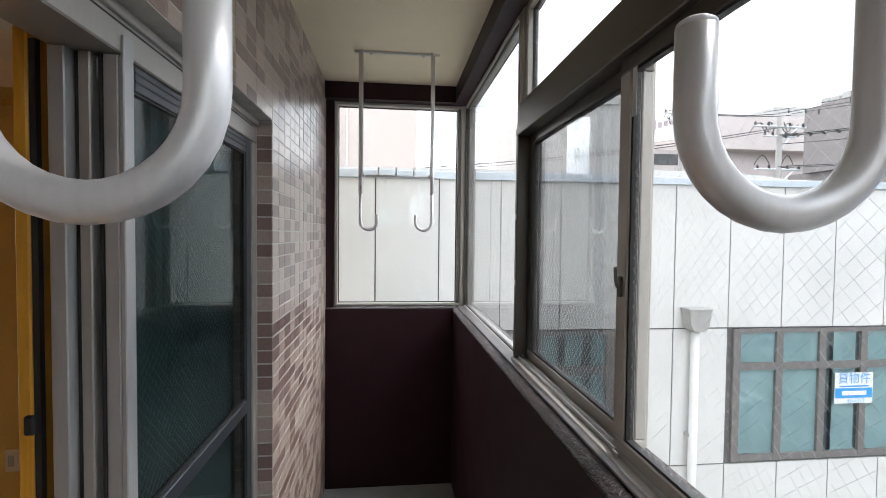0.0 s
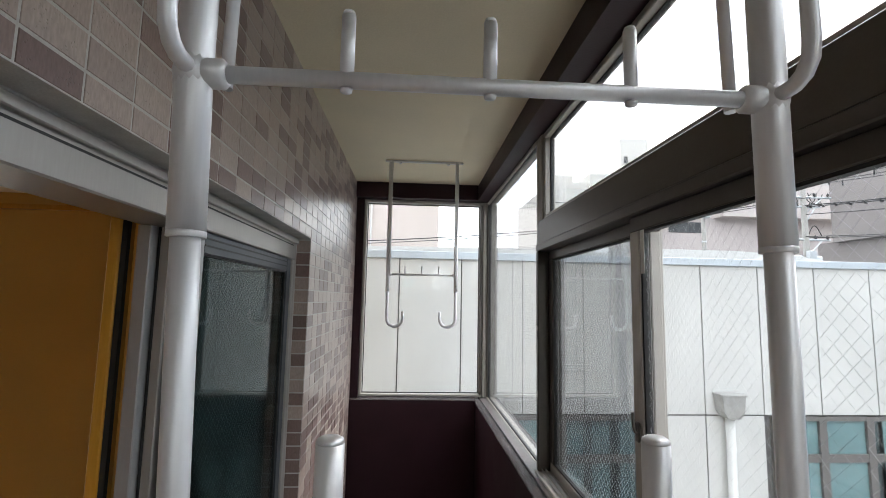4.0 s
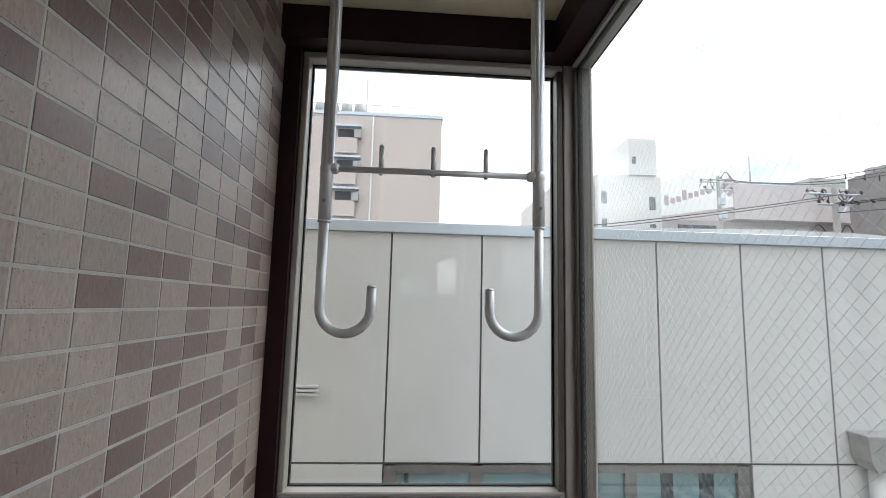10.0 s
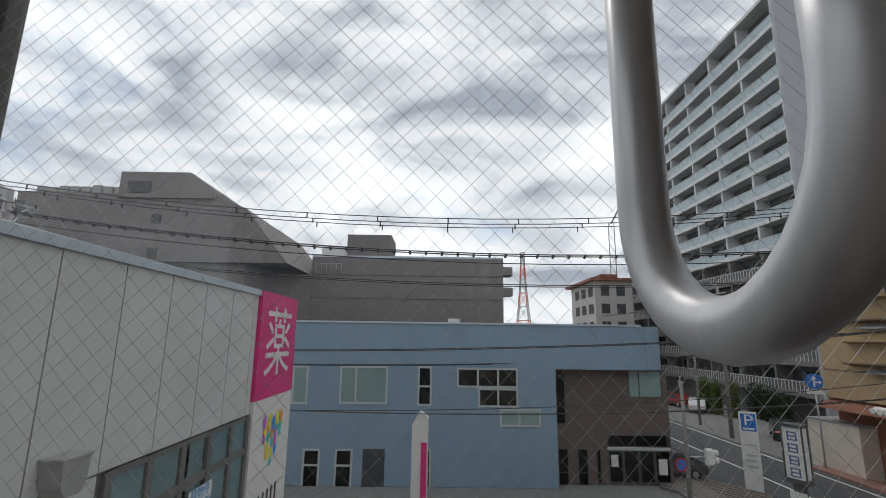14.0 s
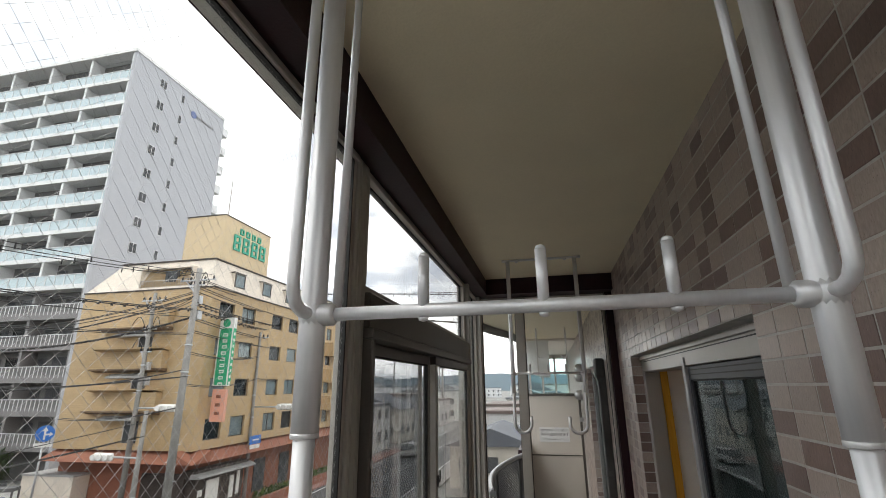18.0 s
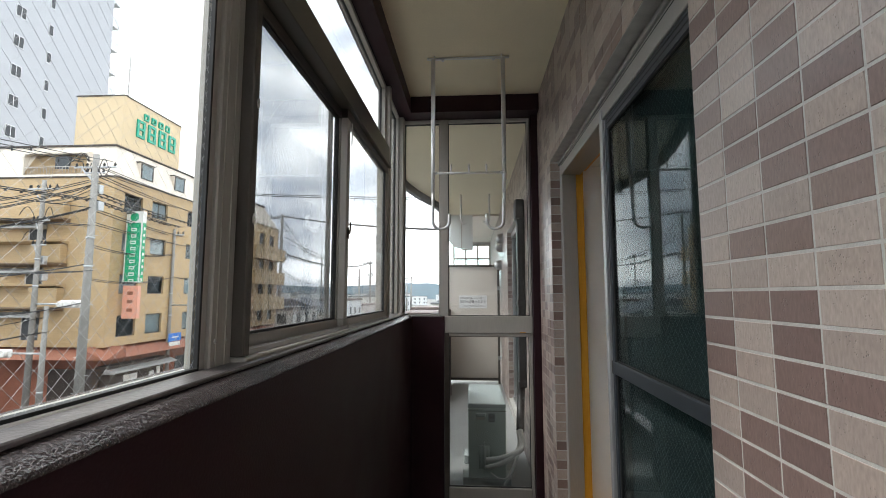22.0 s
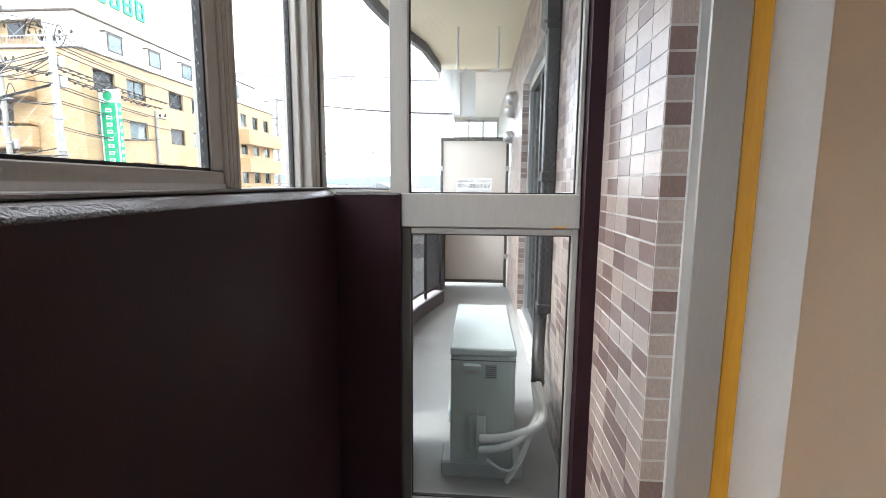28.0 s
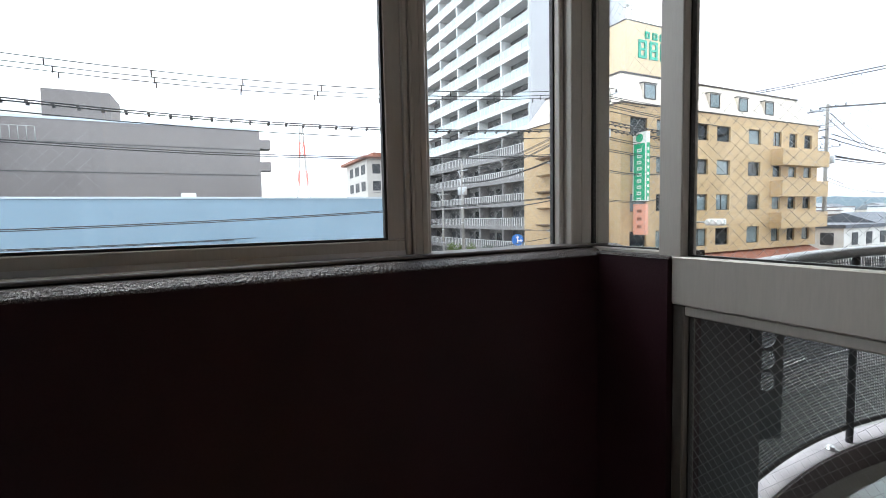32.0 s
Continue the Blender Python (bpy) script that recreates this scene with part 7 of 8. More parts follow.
wires("overhead_cable", (24.4, -53.5, 8.6), (24.8, -106, 9.2), 2, 0.8, 1.6, "black high-voltage cables down the street", 0.05)
wires("overhead_cable", (24.4, -53.5, 6.6), (24.8, -106, 9.0), 3, 0.5, 1.3, "thick black cables down the street", 0.06)
wires("overhead_cable", (24.8, -106, 9.2), (21.4, -154, 7.4), 3, 0.7, 2.0, "black high-voltage cables down the street", 0.07)
wires("overhead_cable", (24.4, -53.5, 11.3), (-4.5, -28.0, 5.6), 3, 0.45, 0.5, "black cables crossing the street from the tall pole", 0.045)
wires("overhead_cable", (46.7, -55.2, 15.6), (-4.5, -34.6, 9.0), 2, 0.75, 0.3, "black high-voltage cables with small spacers across the street", 0.045, spacers=26)
wires("overhead_cable", (20.55, -20.25, 4.0), (21.4, -28.3, 4.2), 3, 0.2, 0.3, "thin black service cables by the hotel", 0.02)
wires("overhead_cable", (20.55, -20.25, 1.0), (31, -22.2, 0.2), 2, 0.2, 0.3, "thin black service cables by the hotel", 0.02)


LENS = [material("red_lens", (0.16, 0.02, 0.015), 0.25), material("amber_lens", (0.20, 0.10, 0.01), 0.25), material("green_lens", (0.01, 0.16, 0.12), 0.25)]


def signal(x, y, z, reach, label, axis="x"):
    s = thing("traffic_signal", (x, y, z), label, "traffic signal", "traffic signals")
    d = Vector((reach, 0, 0)) if axis == "x" else Vector((0, reach, 0))
    e = Vector((x, y, z)) + d
    part("arm", T([(x, y, z), e], 0.05, 8), STEEL, s)
    bm = B(e.x - 0.65, e.x + 0.65, e.y - 0.12, e.y + 0.12, e.z - 0.22, e.z + 0.22, 0.08)
    part("housing", bm, WHITE, s, "white signal housing")
    for k in (-0.42, 0.0, 0.42):
        bm = bmesh.new()
        lathe(bm, [(0.15, 0.0), (0.16, 0.22)], (e.x + k, e.y + 0.12, e.z), "y", 14)
        vs = part("visor", bm, WHITE, s)
        bm = bmesh.new()
        lathe(bm, [(0.145, 0.0), (0.12, 0.03)], (e.x + k, e.y + 0.121, e.z), "y", 14)
        part("lens", bm, LENS[0] if k < -0.1 else LENS[1] if k < 0.1 else LENS[2], vs)
    return s


signal(24.75, -21.6, 0.9, -2.2, "white horizontal traffic signal on a steel arm")
signal(23.2, -20.8, -1.7, 2.4, "white horizontal traffic signal on a steel arm")
signal(21.4, -28.3, 0.7, -2.6, "white horizontal traffic signal on a steel arm")
for x, y in ((16.4, -13.15), (15.95, -13.6)):
    v = thing("pedestrian_signal", (x, y, GZ), "white pedestrian signal boxes on a short steel post", "pedestrian signal", "pedestrian signals")
    part("post", T([(x, y, GZ), (x, y, -3.11)], 0.07, 8), STEEL, v)
    hb = part("housing", B(x - 0.2, x + 0.2, y - 0.15, y + 0.2, -3.95, -3.1, 0.05), WHITE, v)
    for zz in (-3.9, -3.5):
        part("visor", B(x - 0.17, x + 0.17, y - 0.31, y - 0.15, zz + 0.3, zz + 0.34), WHITE, hb)
        part("lens", B(x - 0.14, x + 0.14, y - 0.16, y - 0.15, zz + 0.02, zz + 0.29), LENS[0] if zz > -3.7 else LENS[2], hb)
# round blue direction sign
rd = thing("road_sign", (31.35, -21.8, GZ), "round blue road sign with white arrows on a steel post", "road sign")
part("post", T([(31.35, -21.8, GZ), (31.35, -21.8, -0.2)], 0.06, 8), STEEL, rd)
ROADB = material("road_sign_blue", (0.02, 0.16, 0.55), 0.4, var=0.03)
bm = bmesh.new()
lathe(bm, [(0.48, 0.0), (0.48, 0.04)], (0, 0, 0), "y", 20)
FACE = Matrix.Translation((31.25, -21.7, -0.6)) @ Matrix.Rotation(radians(50), 4, "Z")
bmesh.ops.transform(bm, matrix=FACE, verts=bm.verts)
part("disc", bm, ROADB, rd)
for x0, x1, z0, z1 in ((-0.05, 0.05, -0.36, 0.18), (-0.26, -0.05, -0.11, -0.01)):
    bm = B(x0, x1, 0.042, 0.05, z0, z1)
    bmesh.ops.transform(bm, matrix=FACE, verts=bm.verts)
    part("arrow", bm, WHITE, rd)
for tri_ in (((-0.15, 0.14), (0.15, 0.14), (0.0, 0.36)), ((-0.24, -0.2), (-0.24, 0.08), (-0.42, -0.06))):
    bm = bmesh.new()
    axis_prism(bm, tri_, 0.042, 0.05, "y")
    bmesh.ops.transform(bm, matrix=FACE, verts=bm.verts)
    part("arrow", bm, WHITE, rd)
bm = B(-0.45, 0.45, 0.0, 0.04, -0.80, -0.55)
bmesh.ops.transform(bm, matrix=FACE, verts=bm.verts)
part("plate", bm, WHITE, rd)
ow = thing("one_way_sign", (21.2, -28.2, -1.6), "blue one-way plate with a white arrow on the pole", "road sign")
part("plate", B(20.9, 20.95, -28.9, -27.6, -1.75, -1.2), ROADB, ow)
part("arrow", B(20.88, 20.899, -28.6, -27.9, -1.52, -1.43), WHITE, ow)
part("sub_plate", B(20.9, 20.95, -28.8, -27.7, -2.05, -1.8), WHITE, ow)
np_ = thing("no_parking_sign", (23.4, -8.74, -3.82), "round blue no-parking sign with a red rim on the slim pole", "road sign")
REDS = material("sign_red", (0.55, 0.03, 0.03), 0.4, var=0.03)
for r, off, mt, nm in ((0.30, 0.0, REDS, "rim"), (0.235, -0.012, ROADB, "disc")):
    bm = bmesh.new()
    lathe(bm, [(r, 0.0), (r, -0.02)], (23.33 + off, -8.74, -3.82), "x", 20)
    part(nm, bm, mt, np_)
bm = T([(23.305, -8.74 + 0.17, -3.82 + 0.17), (23.305, -8.74 - 0.17, -3.82 - 0.17)], 0.028, 4)
part("slash", bm, REDS, np_)
part("bracket", T([(23.34, -8.74, -3.82), (23.5, -9.12, -3.82)], 0.03, 6), STEEL, np_)
bx = thing("signal_head", (23.5, -10.08, -3.51), "white vehicle signal seen from its side on the slim pole", "traffic signal")
part("housing", B(23.36, 23.64, -10.08 - 0.28, -10.08 + 0.1, -3.51 - 0.36, -3.51 + 0.36, 0.06), WHITE, bx)
for zz in (-0.18, 0.18):
    bm = bmesh.new()
    lathe(bm, [(0.12, 0.0), (0.13, -0.2)], (23.5, -10.08 - 0.28, -3.51 + zz), "y", 14)
    part("visor", bm, WHITE, bx)
part("bracket", T([(23.5, -10.08 + 0.1, -3.51), (23.5, -9.12, -3.51)], 0.035, 6), STEEL, bx)
leafy("bush", 21.0, 22.4, -14.0, -12.6, GZ + 0.1, GZ + 0.85, 1500, 0.11, "rounded green bush at the foot of the clinic sign", "bush", 41)
fc = thing("pavement_forecourt", (27, -12, GZ), "brown and grey banded paving before the clinic door", "pavement", kind="structure")
BANDM = material("brown_paving_band", (0.17, 0.145, 0.125), 0.8, var=0.12, scale=3)
for k in range(9):
    t = k / 9
    ax, ay = 31.0 - 4.0 * t, -11.2 + 1.8 * t
    bm = bmesh.new()
    q = [(ax, ay), (ax - 5.0, ay - 3.4), (ax - 5.2, ay - 3.24), (ax - 0.2, ay + 0.16)]
    prism(bm, q, GZ, GZ + 0.135)
    part("paving_band", bm, BANDM, fc)
# parking board and clinic board
pk = thing("parking_sign", (27.0, -14.4, GZ), "tall blue and white parking board on the clinic corner", "sign")
FACEC = Matrix.Translation((27.0, -14.4, 0)) @ Matrix.Rotation(radians(-120), 4, "Z")
for nm, x0, x1, y0, y1, z0, z1, m in (("board", -0.42, 0.42, -0.06, 0.06, GZ, -1.95, WHITE), ("blue_field", -0.33, 0.36, -0.075, -0.061, -2.95, -2.05, ROADB), ("text_bar", -0.26, 0.28, -0.082, -0.076, -2.88, -2.78, WHITE), ("text_bar", -0.3, 0.3, -0.068, -0.061, -3.72, -3.64, STEEL), ("text_bar", -0.26, 0.26, -0.068, -0.061, -4.25, -4.15, STEEL), ("text_bar", -0.3, 0.24, -0.068, -0.061, -4.55, -4.42, STEEL), ("text_bar", -0.22, 0.28, -0.068, -0.061, -4.85, -4.7, STEEL)):
    bm = B(x0, x1, y0, y1, z0, z1)
    bmesh.ops.transform(bm, matrix=FACEC, verts=bm.verts)
    part(nm, bm, m, pk)
text_part("lettering", "P", 0.82, FACEC @ Matrix.Translation((0.015, -0.078, -2.41)) @ Matrix.Rotation(math.pi / 2, 4, "X"), WHITE, pk, 0.004, sx=1.15)
cb = thing("clinic_sign", (22.75, -13.75, GZ), "white lit box sign with dark characters on a post", "sign")
FACED = Matrix.Translation((22.75, -13.75, 0)) @ Matrix.Rotation(radians(-152), 4, "Z")
for nm, x0, x1, y0, y1, z0, z1, m in (("post", -0.2, 0.2, -0.2, 0.2, GZ, -4.45, JOINT), ("box", -0.40, 0.40, -0.24, 0.24, -4.2, -2.0, WHITE), ("frame", -0.45, 0.45, -0.28, 0.28, -2.0, -1.86, JOINT), ("frame", -0.45, 0.45, -0.28, 0.28, -4.42, -4.2, JOINT), ("lower_board", -0.34, 0.34, -0.26, -0.21, -5.6, -4.75, WHITE)):
    bm = B(x0, x1, y0, y1, z0, z1)
    bmesh.ops.transform(bm, matrix=FACED, verts=bm.verts)
    part(nm, bm, m, cb)
for x in (-0.42, 0.42):
    for y in (-0.255, 0.255):
        bm = B(x - 0.03, x + 0.03, y - 0.03, y + 0.03, -4.2, -2.0)
        bmesh.ops.transform(bm, matrix=FACED, verts=bm.verts)
        part("frame", bm, JOINT, cb)
# unlettered character blocks, open inside
for k in range(4):
    z = -2.56 - 0.52 * k
    bm = bmesh.new()
    for x0, x1, z0, z1 in ((-0.2, 0.2, 0.33, 0.38), (-0.2, 0.2, 0.16, 0.21), (-0.2, 0.2, 0.0, 0.05), (-0.2, -0.14, 0.05, 0.33), (0.14, 0.2, 0.05, 0.33)):
        box(bm, x0, x1, -0.256, -0.241, z + z0, z + z1)
    bmesh.ops.transform(bm, matrix=FACED, verts=bm.verts)
    part("character_block", bm, NAVY, cb)

# ---- small block, mast and crane far off ----
sbk = thing("beige_block", (74, -20, GZ), "four-storey beige block with a dark hipped roof", "building")
part("wall", B(71.2, 84, -27, -21.2, GZ, 10.9), material("pale_beige_render", (0.52, 0.49, 0.46), 0.8, var=0.05), sbk)
bm = bmesh.new()
prism(bm, [(70.4, -28), (70.4, -20.4), (85, -20.4), (85, -28)], 10.9, 11.3)
prism(bm, [(73, -25.5), (73, -22.8), (83, -22.8), (83, -25.5)], 11.3, 12.2)
part("roof", bm, BRICKR, sbk)
for z in (8.6, 5.9, 3.2):
    for k in range(3):
        part("window", B(72.2 + 3.6 * k, 74.4 + 3.6 * k, -21.2, -21.16, z, z + 1.5), DARKIN, sbk)
    for k in range(2):
        part("window", B(71.16, 71.2, -23.4 - 2.4 * k, -22.1 - 2.4 * k, z, z + 1.5), DARKIN, sbk)
RED = material("red_mast_paint", (0.60, 0.12, 0.08), 0.6)
mast = thing("radio_mast", (160, -26, GZ), "red and white lattice radio mast far off", "mast")
for seg in range(8):
    z0, z1 = GZ + seg * 4.75, GZ + (seg + 1) * 4.75
    w0, w1 = 3.4 * (1 - seg / 9.0) ** 2 + 0.5, 3.4 * (1 - (seg + 1) / 9.0) ** 2 + 0.5
    bm = bmesh.new()
    c0 = [(160 + sx * w0, -26 + sy * w0, z0) for sx, sy in ((-1, -1), (1, -1), (1, 1), (-1, 1))]
    c1 = [(160 + sx * w1, -26 + sy * w1, z1) for sx, sy in ((-1, -1), (1, -1), (1, 1), (-1, 1))]
    for k in range(4):
        tube_into(bm, [c0[k], c1[k]], 0.16, 4)
        tube_into(bm, [c0[k], c1[(k + 1) % 4]], 0.09, 4)
        tube_into(bm, [c0[(k + 1) % 4], c1[k]], 0.09, 4)
        tube_into(bm, [c1[k], c1[(k + 1) % 4]], 0.1, 4)
    part("lattice_section", bm, RED if seg % 2 == 0 else ZINC, mast)
crane = thing("lattice_crane", (110, -39, GZ), "grey lattice crane mast behind the tower block", "crane")
bm = bmesh.new()
for k in range(14):
    z = GZ + 2.6 * k
    for s in (-0.7, 0.7):
        tube_into(bm, [(110, -39 + s, z), (110, -39 + s, z + 2.6)], 0.12, 4)
    tube_into(bm, [(110, -39.7, z), (110, -38.3, z + 2.6)], 0.08, 4)
part("mast", bm, ZINC, crane)
part("boom", T([(110, -39, 30), (109, -42, 36)], 0.25, 6), ZINC, crane)

# ---- buildings to the north ----
na = thing("tan_apartment_block", (-7, 46, GZ), "tan apartment block with a stair of grey balconies and roof tanks", "building")
TAN = material("tan_render", (0.52, 0.45, 0.41), 0.8, var=0.03, scale=0.3, fine=10)
part("wall", B(-14.8, 2.6, 42.0, 56, GZ, 18.7), TAN, na)
part("roof_edge", B(-14.9, 2.7, 41.9, 56, 18.7, 19.0), COPE, na)
for k in range(7):
    z = 17.4 - 2.85 * k
    # near-black sheet on the wall stands in for the recess's shade
    part("dark_recess_sheet", B(-6.7, -4.9, 41.95, 42.0, z - 1.1, z - 0.1), DARKIN, na)
    part("balcony_slab", B(-7.4, -4.6, 41.4, 42.0, z + 0.02, z + 0.2), COPE, na)
    part("balcony_front", B(-6.8, -4.9, 41.5, 41.6, z - 2.4, z - 1.0), TAN, na)
    part("unit", B(-5.2, -4.6, 41.4, 41.9, z - 1.0, z - 0.3), ZINC, na)
part("rain_pipe", T([(-7.5, 41.8, 18.5), (-7.5, 41.8, GZ)], 0.16, 6), COPE, na)
part("rain_pipe", T([(-3.6, 41.8, 18.5), (-3.6, 41.8, GZ)], 0.08, 6), PANEL, na)
for k in range(5):
    bm = bmesh.new()
    lathe(bm, [(0.4, 0), (0.55, 0.3), (0.5, 0.9), (0.3, 1.1)], (-9.8 + 1.2 * k, 43, 19.0), "z", 10)
    part("roof_tank", bm, ZINC, na)
bm = bmesh.new()
for k in range(40):
    tube_into(bm, [(-14.5 + 0.42 * k, 42.2, 19), (-14.5 + 0.42 * k, 42.2, 19.8)], 0.03, 4)
tube_into(bm, [(-14.5, 42.2, 19.8), (2, 42.2, 19.8)], 0.03, 4)
part("guard_rail", bm, ZINC, na)
for x in (-12.5, -4.5):
    part("antenna", T([(x, 44, 19), (x, 44, 23)], 0.05, 5), ZINC, na)

nb = thing("pale_office_block", (18, 52, GZ), "pale office block with a tall stair tower", "building")
OFFW = material("pale_office_render", (0.58, 0.56, 0.53), 0.8, var=0.04, scale=0.3)
part("wall", B(14.2, 18.0, 45.0, 60, GZ, 14.1), OFFW, nb)
part("wall", B(18.0, 24.4, 44.3, 60, GZ, 14.9), OFFW, nb)
part("roof_box", B(15.0, 16.8, 46, 50, 14.1, 15.1), OFFW, nb)
part("stair_tower", B(21.1, 23.9, 44.0, 50, 14.9, 18.6), OFFW, nb)
for z in (12.0, 9.3):
    part("window", B(18.4, 18.9, 44.25, 44.3, z, z + 1.2), DARKIN, nb)
    part("window", B(23.2, 23.8, 44.25, 44.3, z - 0.5, z + 0.8), DARKIN, nb)
part("window", B(21.4, 21.8, 43.95, 44.0, 16.0, 16.7), DARKIN, nb)
part("string_line", B(14.2, 18.0, 44.96, 45.0, 11.9, 12.0), JOINT, nb)
sg = thing("store_building", (30, 52, GZ), "taupe store building with a white roof billboard", "building")
# lighter pinkish taupe: haze and light on these walls put into the colour
STORE = material("haze_lit_taupe_render", (0.46, 0.41, 0.395), 0.85, var=0.06, scale=0.2, fine=8)
part("wall", B(24.4, 46, 46, 60, GZ, 11.0), STORE, sg)
part("wall", B(32.0, 46, 44.5, 60, 11.0, 14.6), STORE, sg)
part("window_band", B(27.0, 31.0, 45.9, 46.0, 9.4, 10.5), DARKIN, sg)
bm = bmesh.new()
axis_prism(bm, [(24.4, 11.0), (24.4, 14.4), (29.5, 16.4), (33.6, 16.4), (33.6, 12.5)], 44.6, 45.0, "y")
part("billboard", bm, WHITE, sg, "white roof billboard with plain grey-mauve strokes")
MARO = material("grey_mauve_sign", (0.36, 0.27, 0.30), 0.5)
for k in range(8):
    part("word_stroke", B(24.9 + 0.62 * k, 25.3 + 0.62 * k, 44.55, 44.598, 12.1 + 0.2 * k, 12.65 + 0.2 * k + (0.45 if k in (0, 3) else 0.0)), MARO, sg)
bm = bmesh.new()
axis_prism(bm, [(30.6, 14.2), (31.6, 13.2), (32.6, 14.2), (31.6, 15.2)], 44.55, 44.598, "y")
part("emblem", bm, MARO, sg)
part("roof_unit", B(41.5, 45.5, 46, 50, 14.6, 16.0), ZINC, sg)
part("billboard_mast", T([(34.2, 45, 12), (34.2, 45, 17.6)], 0.1, 6), ZINC, sg)

# ---- own building and the near plot ----
solo("wall_own_building", B(-12, -3.5, -60, -8.2, GZ, 12), MORTAR, "plain body of the building that carries the balcony", "wall", kind="structure")
bm = bmesh.new()
box(bm, -3.5, 1.02, -8.0, 3.19, GZ, -0.2)
box(bm, -3.5, 1.02, -8.0, 3.19, H + 0.2, 8)
solo("wall_own_floors", bm, PALE, "plain storeys above and below the balcony", "wall", kind="structure")

# ---- the town to the south ----
ROOFS = [material("roof_paint_%s" % "abcd"[i], c, 0.7, var=0.1, scale=0.6) for i, c in enumerate(((0.10, 0.11, 0.13), (0.15, 0.115, 0.105), (0.16, 0.17, 0.18), (0.11, 0.14, 0.17)))]
WALLS = [material("house_wall_%s" % "abcd"[i], c, 0.8, var=0.06, scale=0.5) for i, c in enumerate(((0.66, 0.65, 0.62), (0.56, 0.52, 0.46), (0.60, 0.61, 0.62), (0.50, 0.47, 0.45)))]
rnd = random.Random(5)


def house(x, y, w, d, h, i):
    hs = thing("house", (x, y, GZ), "%s town house with a %s roof down the street" % (("white", "sand-coloured", "pale grey", "brown")[i % 4], ("dark", "red-brown", "grey", "blue-grey")[(i // 2) % 4]), "house", "town houses")
    part("wall", B(x, x + w, y, y + d, GZ, GZ + h), WALLS[i % 4], hs)
    bm = bmesh.new()
    if i % 4 == 1:
        axis_prism(bm, [(x - 0.4, GZ + h), (x + w / 2, GZ + h + 0.2 * w), (x + w + 0.4, GZ + h)], y - 0.4, y + d + 0.4, "y")
    else:
        box(bm, x - 0.2, x + w + 0.2, y - 0.2, y + d + 0.2, GZ + h, GZ + h + 0.35)
    part("roof", bm, ROOFS[(i // 2) % 4], hs)
    for k in range(3):
        for z in (1.2, 3.9):
            if z + 1.2 < h:
                part("window", B(x + 0.8 + k * w / 3.2, x + 1.9 + k * w / 3.2, y + d, y + d + 0.05, GZ + z, GZ + z + 1.2), DARKIN, hs)
                part("window", B(x - 0.05, x, y + 0.8 + k * d / 3.2, y + 1.9 + k * d / 3.2, GZ + z, GZ + z + 1.2), DARKIN, hs)


i = 0
for x, y, w, d, h in ((22.5, -62, 12, 9, 6.5), (22.5, -75, 11, 9, 5.6), (23, -90, 14, 11, 7.5), (23, -106, 12, 11, 6), (22.6, -124, 14, 12, 8), (23, -142, 12, 12, 7), (23, -165, 16, 14, 8), (36, -70, 12, 10, 6), (38, -92, 12, 10, 7),
                      (2.0, -48, 7, 10, 3.4), (1.0, -62, 8, 9, 5.2), (1.5, -76, 8, 10, 5.5), (-1, -92, 9, 10, 6), (1, -110, 8, 12, 6), (-2, -130, 10, 12, 6.5), (-12, -75, 9, 9, 5.8), (-12, -100, 9, 10, 6), (0, -155, 10, 14, 7)):
    house(x, y, w, d, h * (0.85 if x > 20 else 0.95), i)
    i += 1
for k in range(60):
    x, y = rnd.uniform(-70, 150), rnd.uniform(-420, -185)
    house(x, y, rnd.uniform(8, 16), rnd.uniform(8, 14), rnd.uniform(5, 8.5), k)
# distance haze is painted into the hills' blue-grey colour
HILL = material("haze_painted_hill", (0.20, 0.26, 0.30), 0.95, var=0.12, scale=0.02, fine=0.3, bump=0)
bm = bmesh.new()
prof = []
for k in range(61):
    u = -700 + 1500 * k / 60
    prof.append((u, GZ + 26 + 12 * noise.noise(Vector((u * 0.006, 3.1, 0))) + 5 * noise.noise(Vector((u * 0.03, 1.1, 0)))))
axis_prism(bm, [(-700, GZ - 1)] + prof + [(800, GZ - 1)], -880, -800, "y")
solo("backdrop_hills", bm, HILL, "low wooded hills on the horizon, painted in haze blue", "hills", kind="structure")


# ---- wall tiles ----
def tile_mesh(w, h, name="tile"):
    """A tile on a wall facing +x, centred on its back, with a small chamfer."""
    a, b, t, c = w / 2, h / 2, 0.003, 0.0006
    bm = bmesh.new()
    lo = [bm.verts.new((-t, y, z)) for y, z in ((-a, -b), (a, -b), (a, b), (-a, b))]
    mid = [bm.verts.new((-c, y, z)) for y, z in ((-a, -b), (a, -b), (a, b), (-a, b))]
    hi = [bm.verts.new((0, y, z)) for y, z in ((-a + c, -b + c), (a - c, -b + c), (a - c, b - c), (-a + c, b - c))]
    bm.faces.new(hi)
    for p, q in ((lo, mid), (mid, hi)):
        for k in range(4):
            bm.faces.new((p[k], p[(k + 1) % 4], q[(k + 1) % 4], q[k]))
    return bm


def tile_into(bm, y0, y1, z0, z1, x=0.0, turn=None):
    src = tile_mesh(y1 - y0 - 0.0044, z1 - z0 - 0.005)
    m = Matrix.Translation((x + random.uniform(-0.0002, 0.0003), (y0 + y1) / 2, (z0 + z1) / 2))
    if turn is not None:
        m = turn
    vmap = {v: bm.verts.new(m @ v.co) for v in src.verts}
    for f in src.faces:
        bm.faces.new([vmap[v] for v in f.verts])
    src.free()


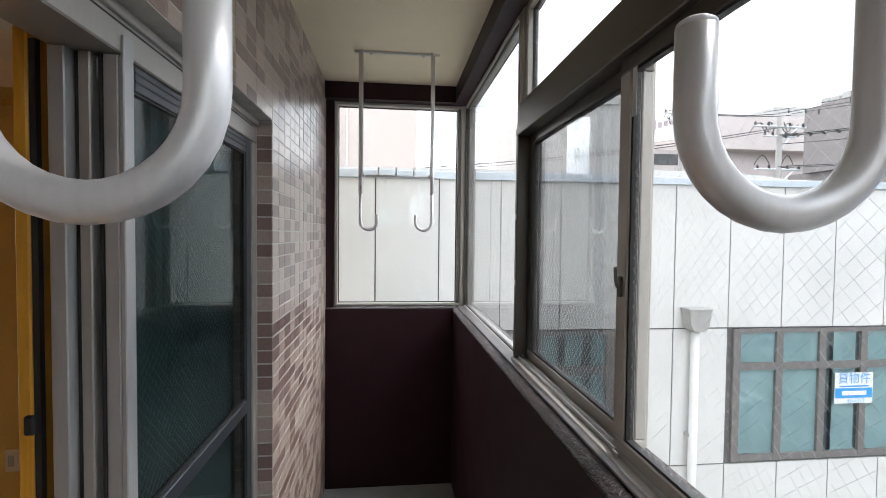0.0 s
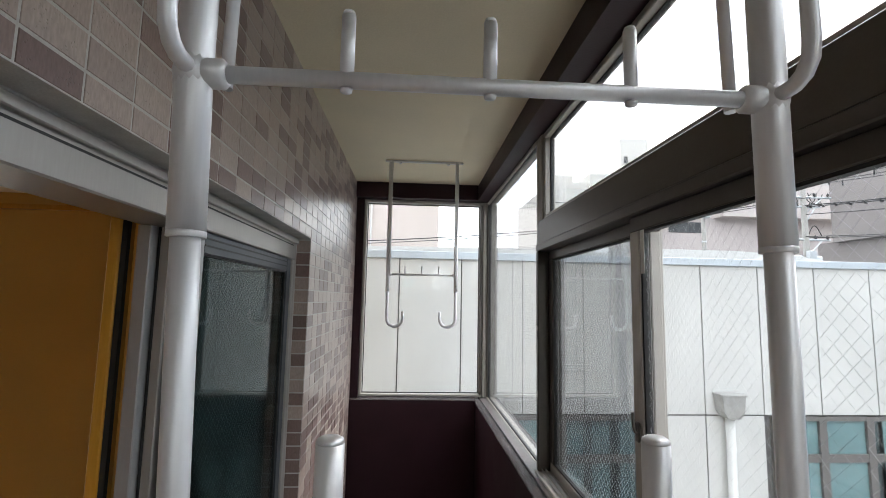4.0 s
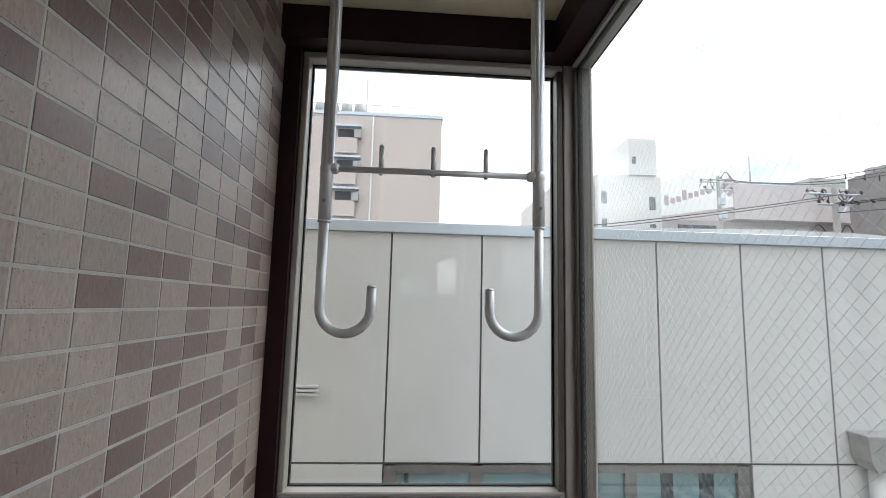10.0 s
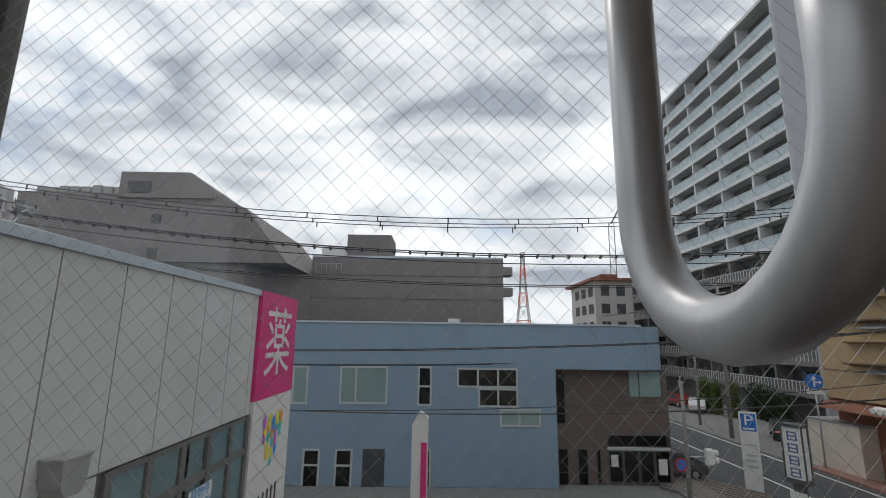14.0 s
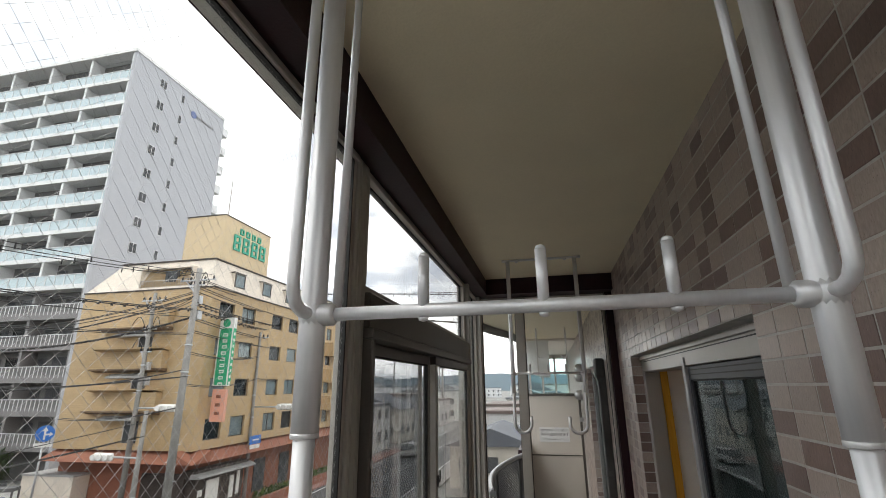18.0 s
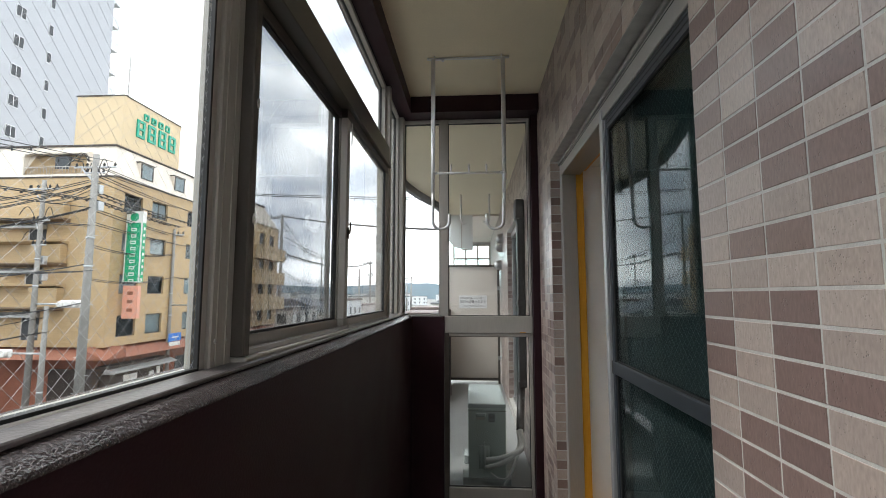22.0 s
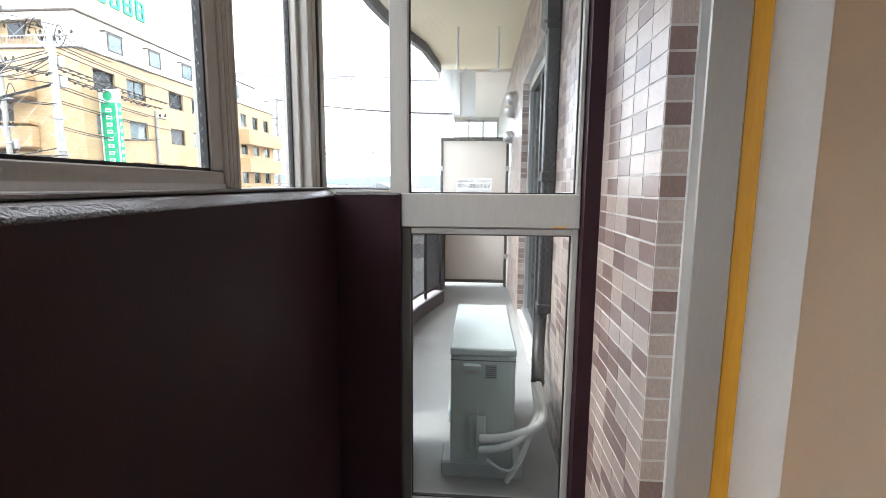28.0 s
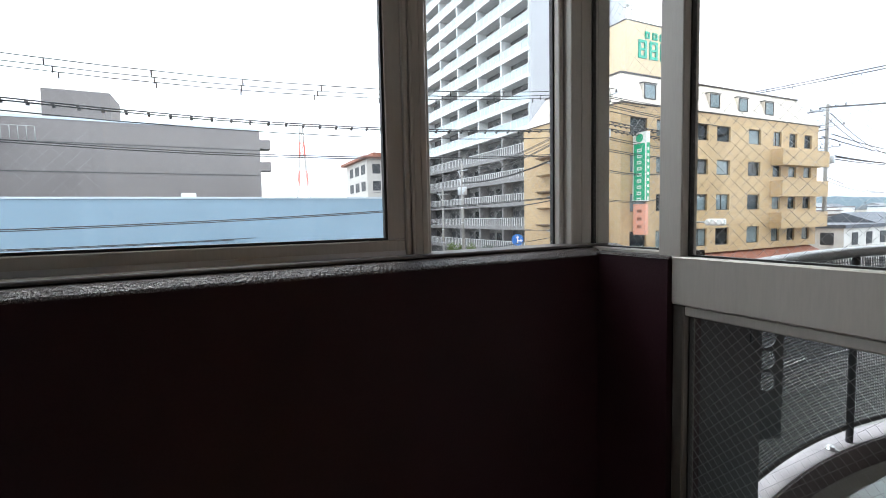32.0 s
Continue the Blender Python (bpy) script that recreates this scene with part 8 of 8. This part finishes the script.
random.seed(7)
full = mesh_of("tile", tile_mesh(0.0958, 0.045), TILE_ONE)
rest = bmesh.new()
north = [DY1 + 0.1 * k for k in range(14)]
for i in range(55):
    z0, z1 = 0.05 * i, min(0.05 * (i + 1), H)
    for k, y0 in enumerate(north):
        y1 = min(y0 + 0.1, 3.19)
        if k < 12 and 22 <= i < 47:
            ob = new("tile", full)
            ob.location = (random.uniform(-0.0002, 0.0003), (y0 + y1) / 2, (z0 + z1) / 2)
            ob.parent = wall_tiled
        else:
            tile_into(rest, y0, y1, z0, z1)
    y = DY0
    while y > -0.65:
        tile_into(rest, max(y - 0.1, -0.67), y, z0, z1)
        y -= 0.1
    if z0 >= DZ - 0.02:
        y = DY1
        while y > DY0 + 0.02:
            tile_into(rest, max(y - 0.1, DY0), y, max(z0, DZ), z1)
            y -= 0.1
    # return tiles in the door reveal
    if z1 <= DZ + 0.01 and z0 >= 0.05:
        for yy0, s in ((DY1, -1), (DY0, 1)):
            m = Matrix.Translation((-0.0315, yy0 + 0.0005 * s, (z0 + z1) / 2)) @ Matrix.Rotation(math.pi / 2 * s, 4, "Z")
            tile_into(rest, 0.0, 0.063, z0, z1, turn=m)
# soffit of the door opening
y = DY1
while y > DY0 + 0.02:
    y0 = max(y - 0.1, DY0)
    m = Matrix.Translation((-0.0315, (y + y0) / 2, DZ + 0.0005)) @ Matrix.Rotation(math.pi / 2, 4, "Y")
    tile_into(rest, 0.0, y - y0, 0.0, 0.06, turn=m)
    y -= 0.1
tagged(part("tile_field", rest, TILE_MANY, wall_tiled, "clay tiles in two browns"), kind="stuff")
rest = bmesh.new()
for i in range(55):
    z0, z1 = 0.05 * i, min(0.05 * (i + 1), H)
    y = -0.71
    while y > -5.55:
        y0 = y - 0.1
        if z1 > NZ + 0.01 or y <= N0 + 0.005 or y0 >= N1 - 0.005:
            tile_into(rest, y0, y, z0, z1)
        y -= 0.1
    if z1 <= NZ + 0.01 and z0 >= 0.1:
        for yy0, s in ((N1, -1), (N0, 1)):
            m = Matrix.Translation((-0.0315, yy0 + 0.0005 * s, (z0 + z1) / 2)) @ Matrix.Rotation(math.pi / 2 * s, 4, "Z")
            tile_into(rest, 0.0, 0.063, z0, z1, turn=m)
tagged(part("tile_field", rest, TILE_MANY, wall_n, "clay tiles in two browns"), kind="stuff")
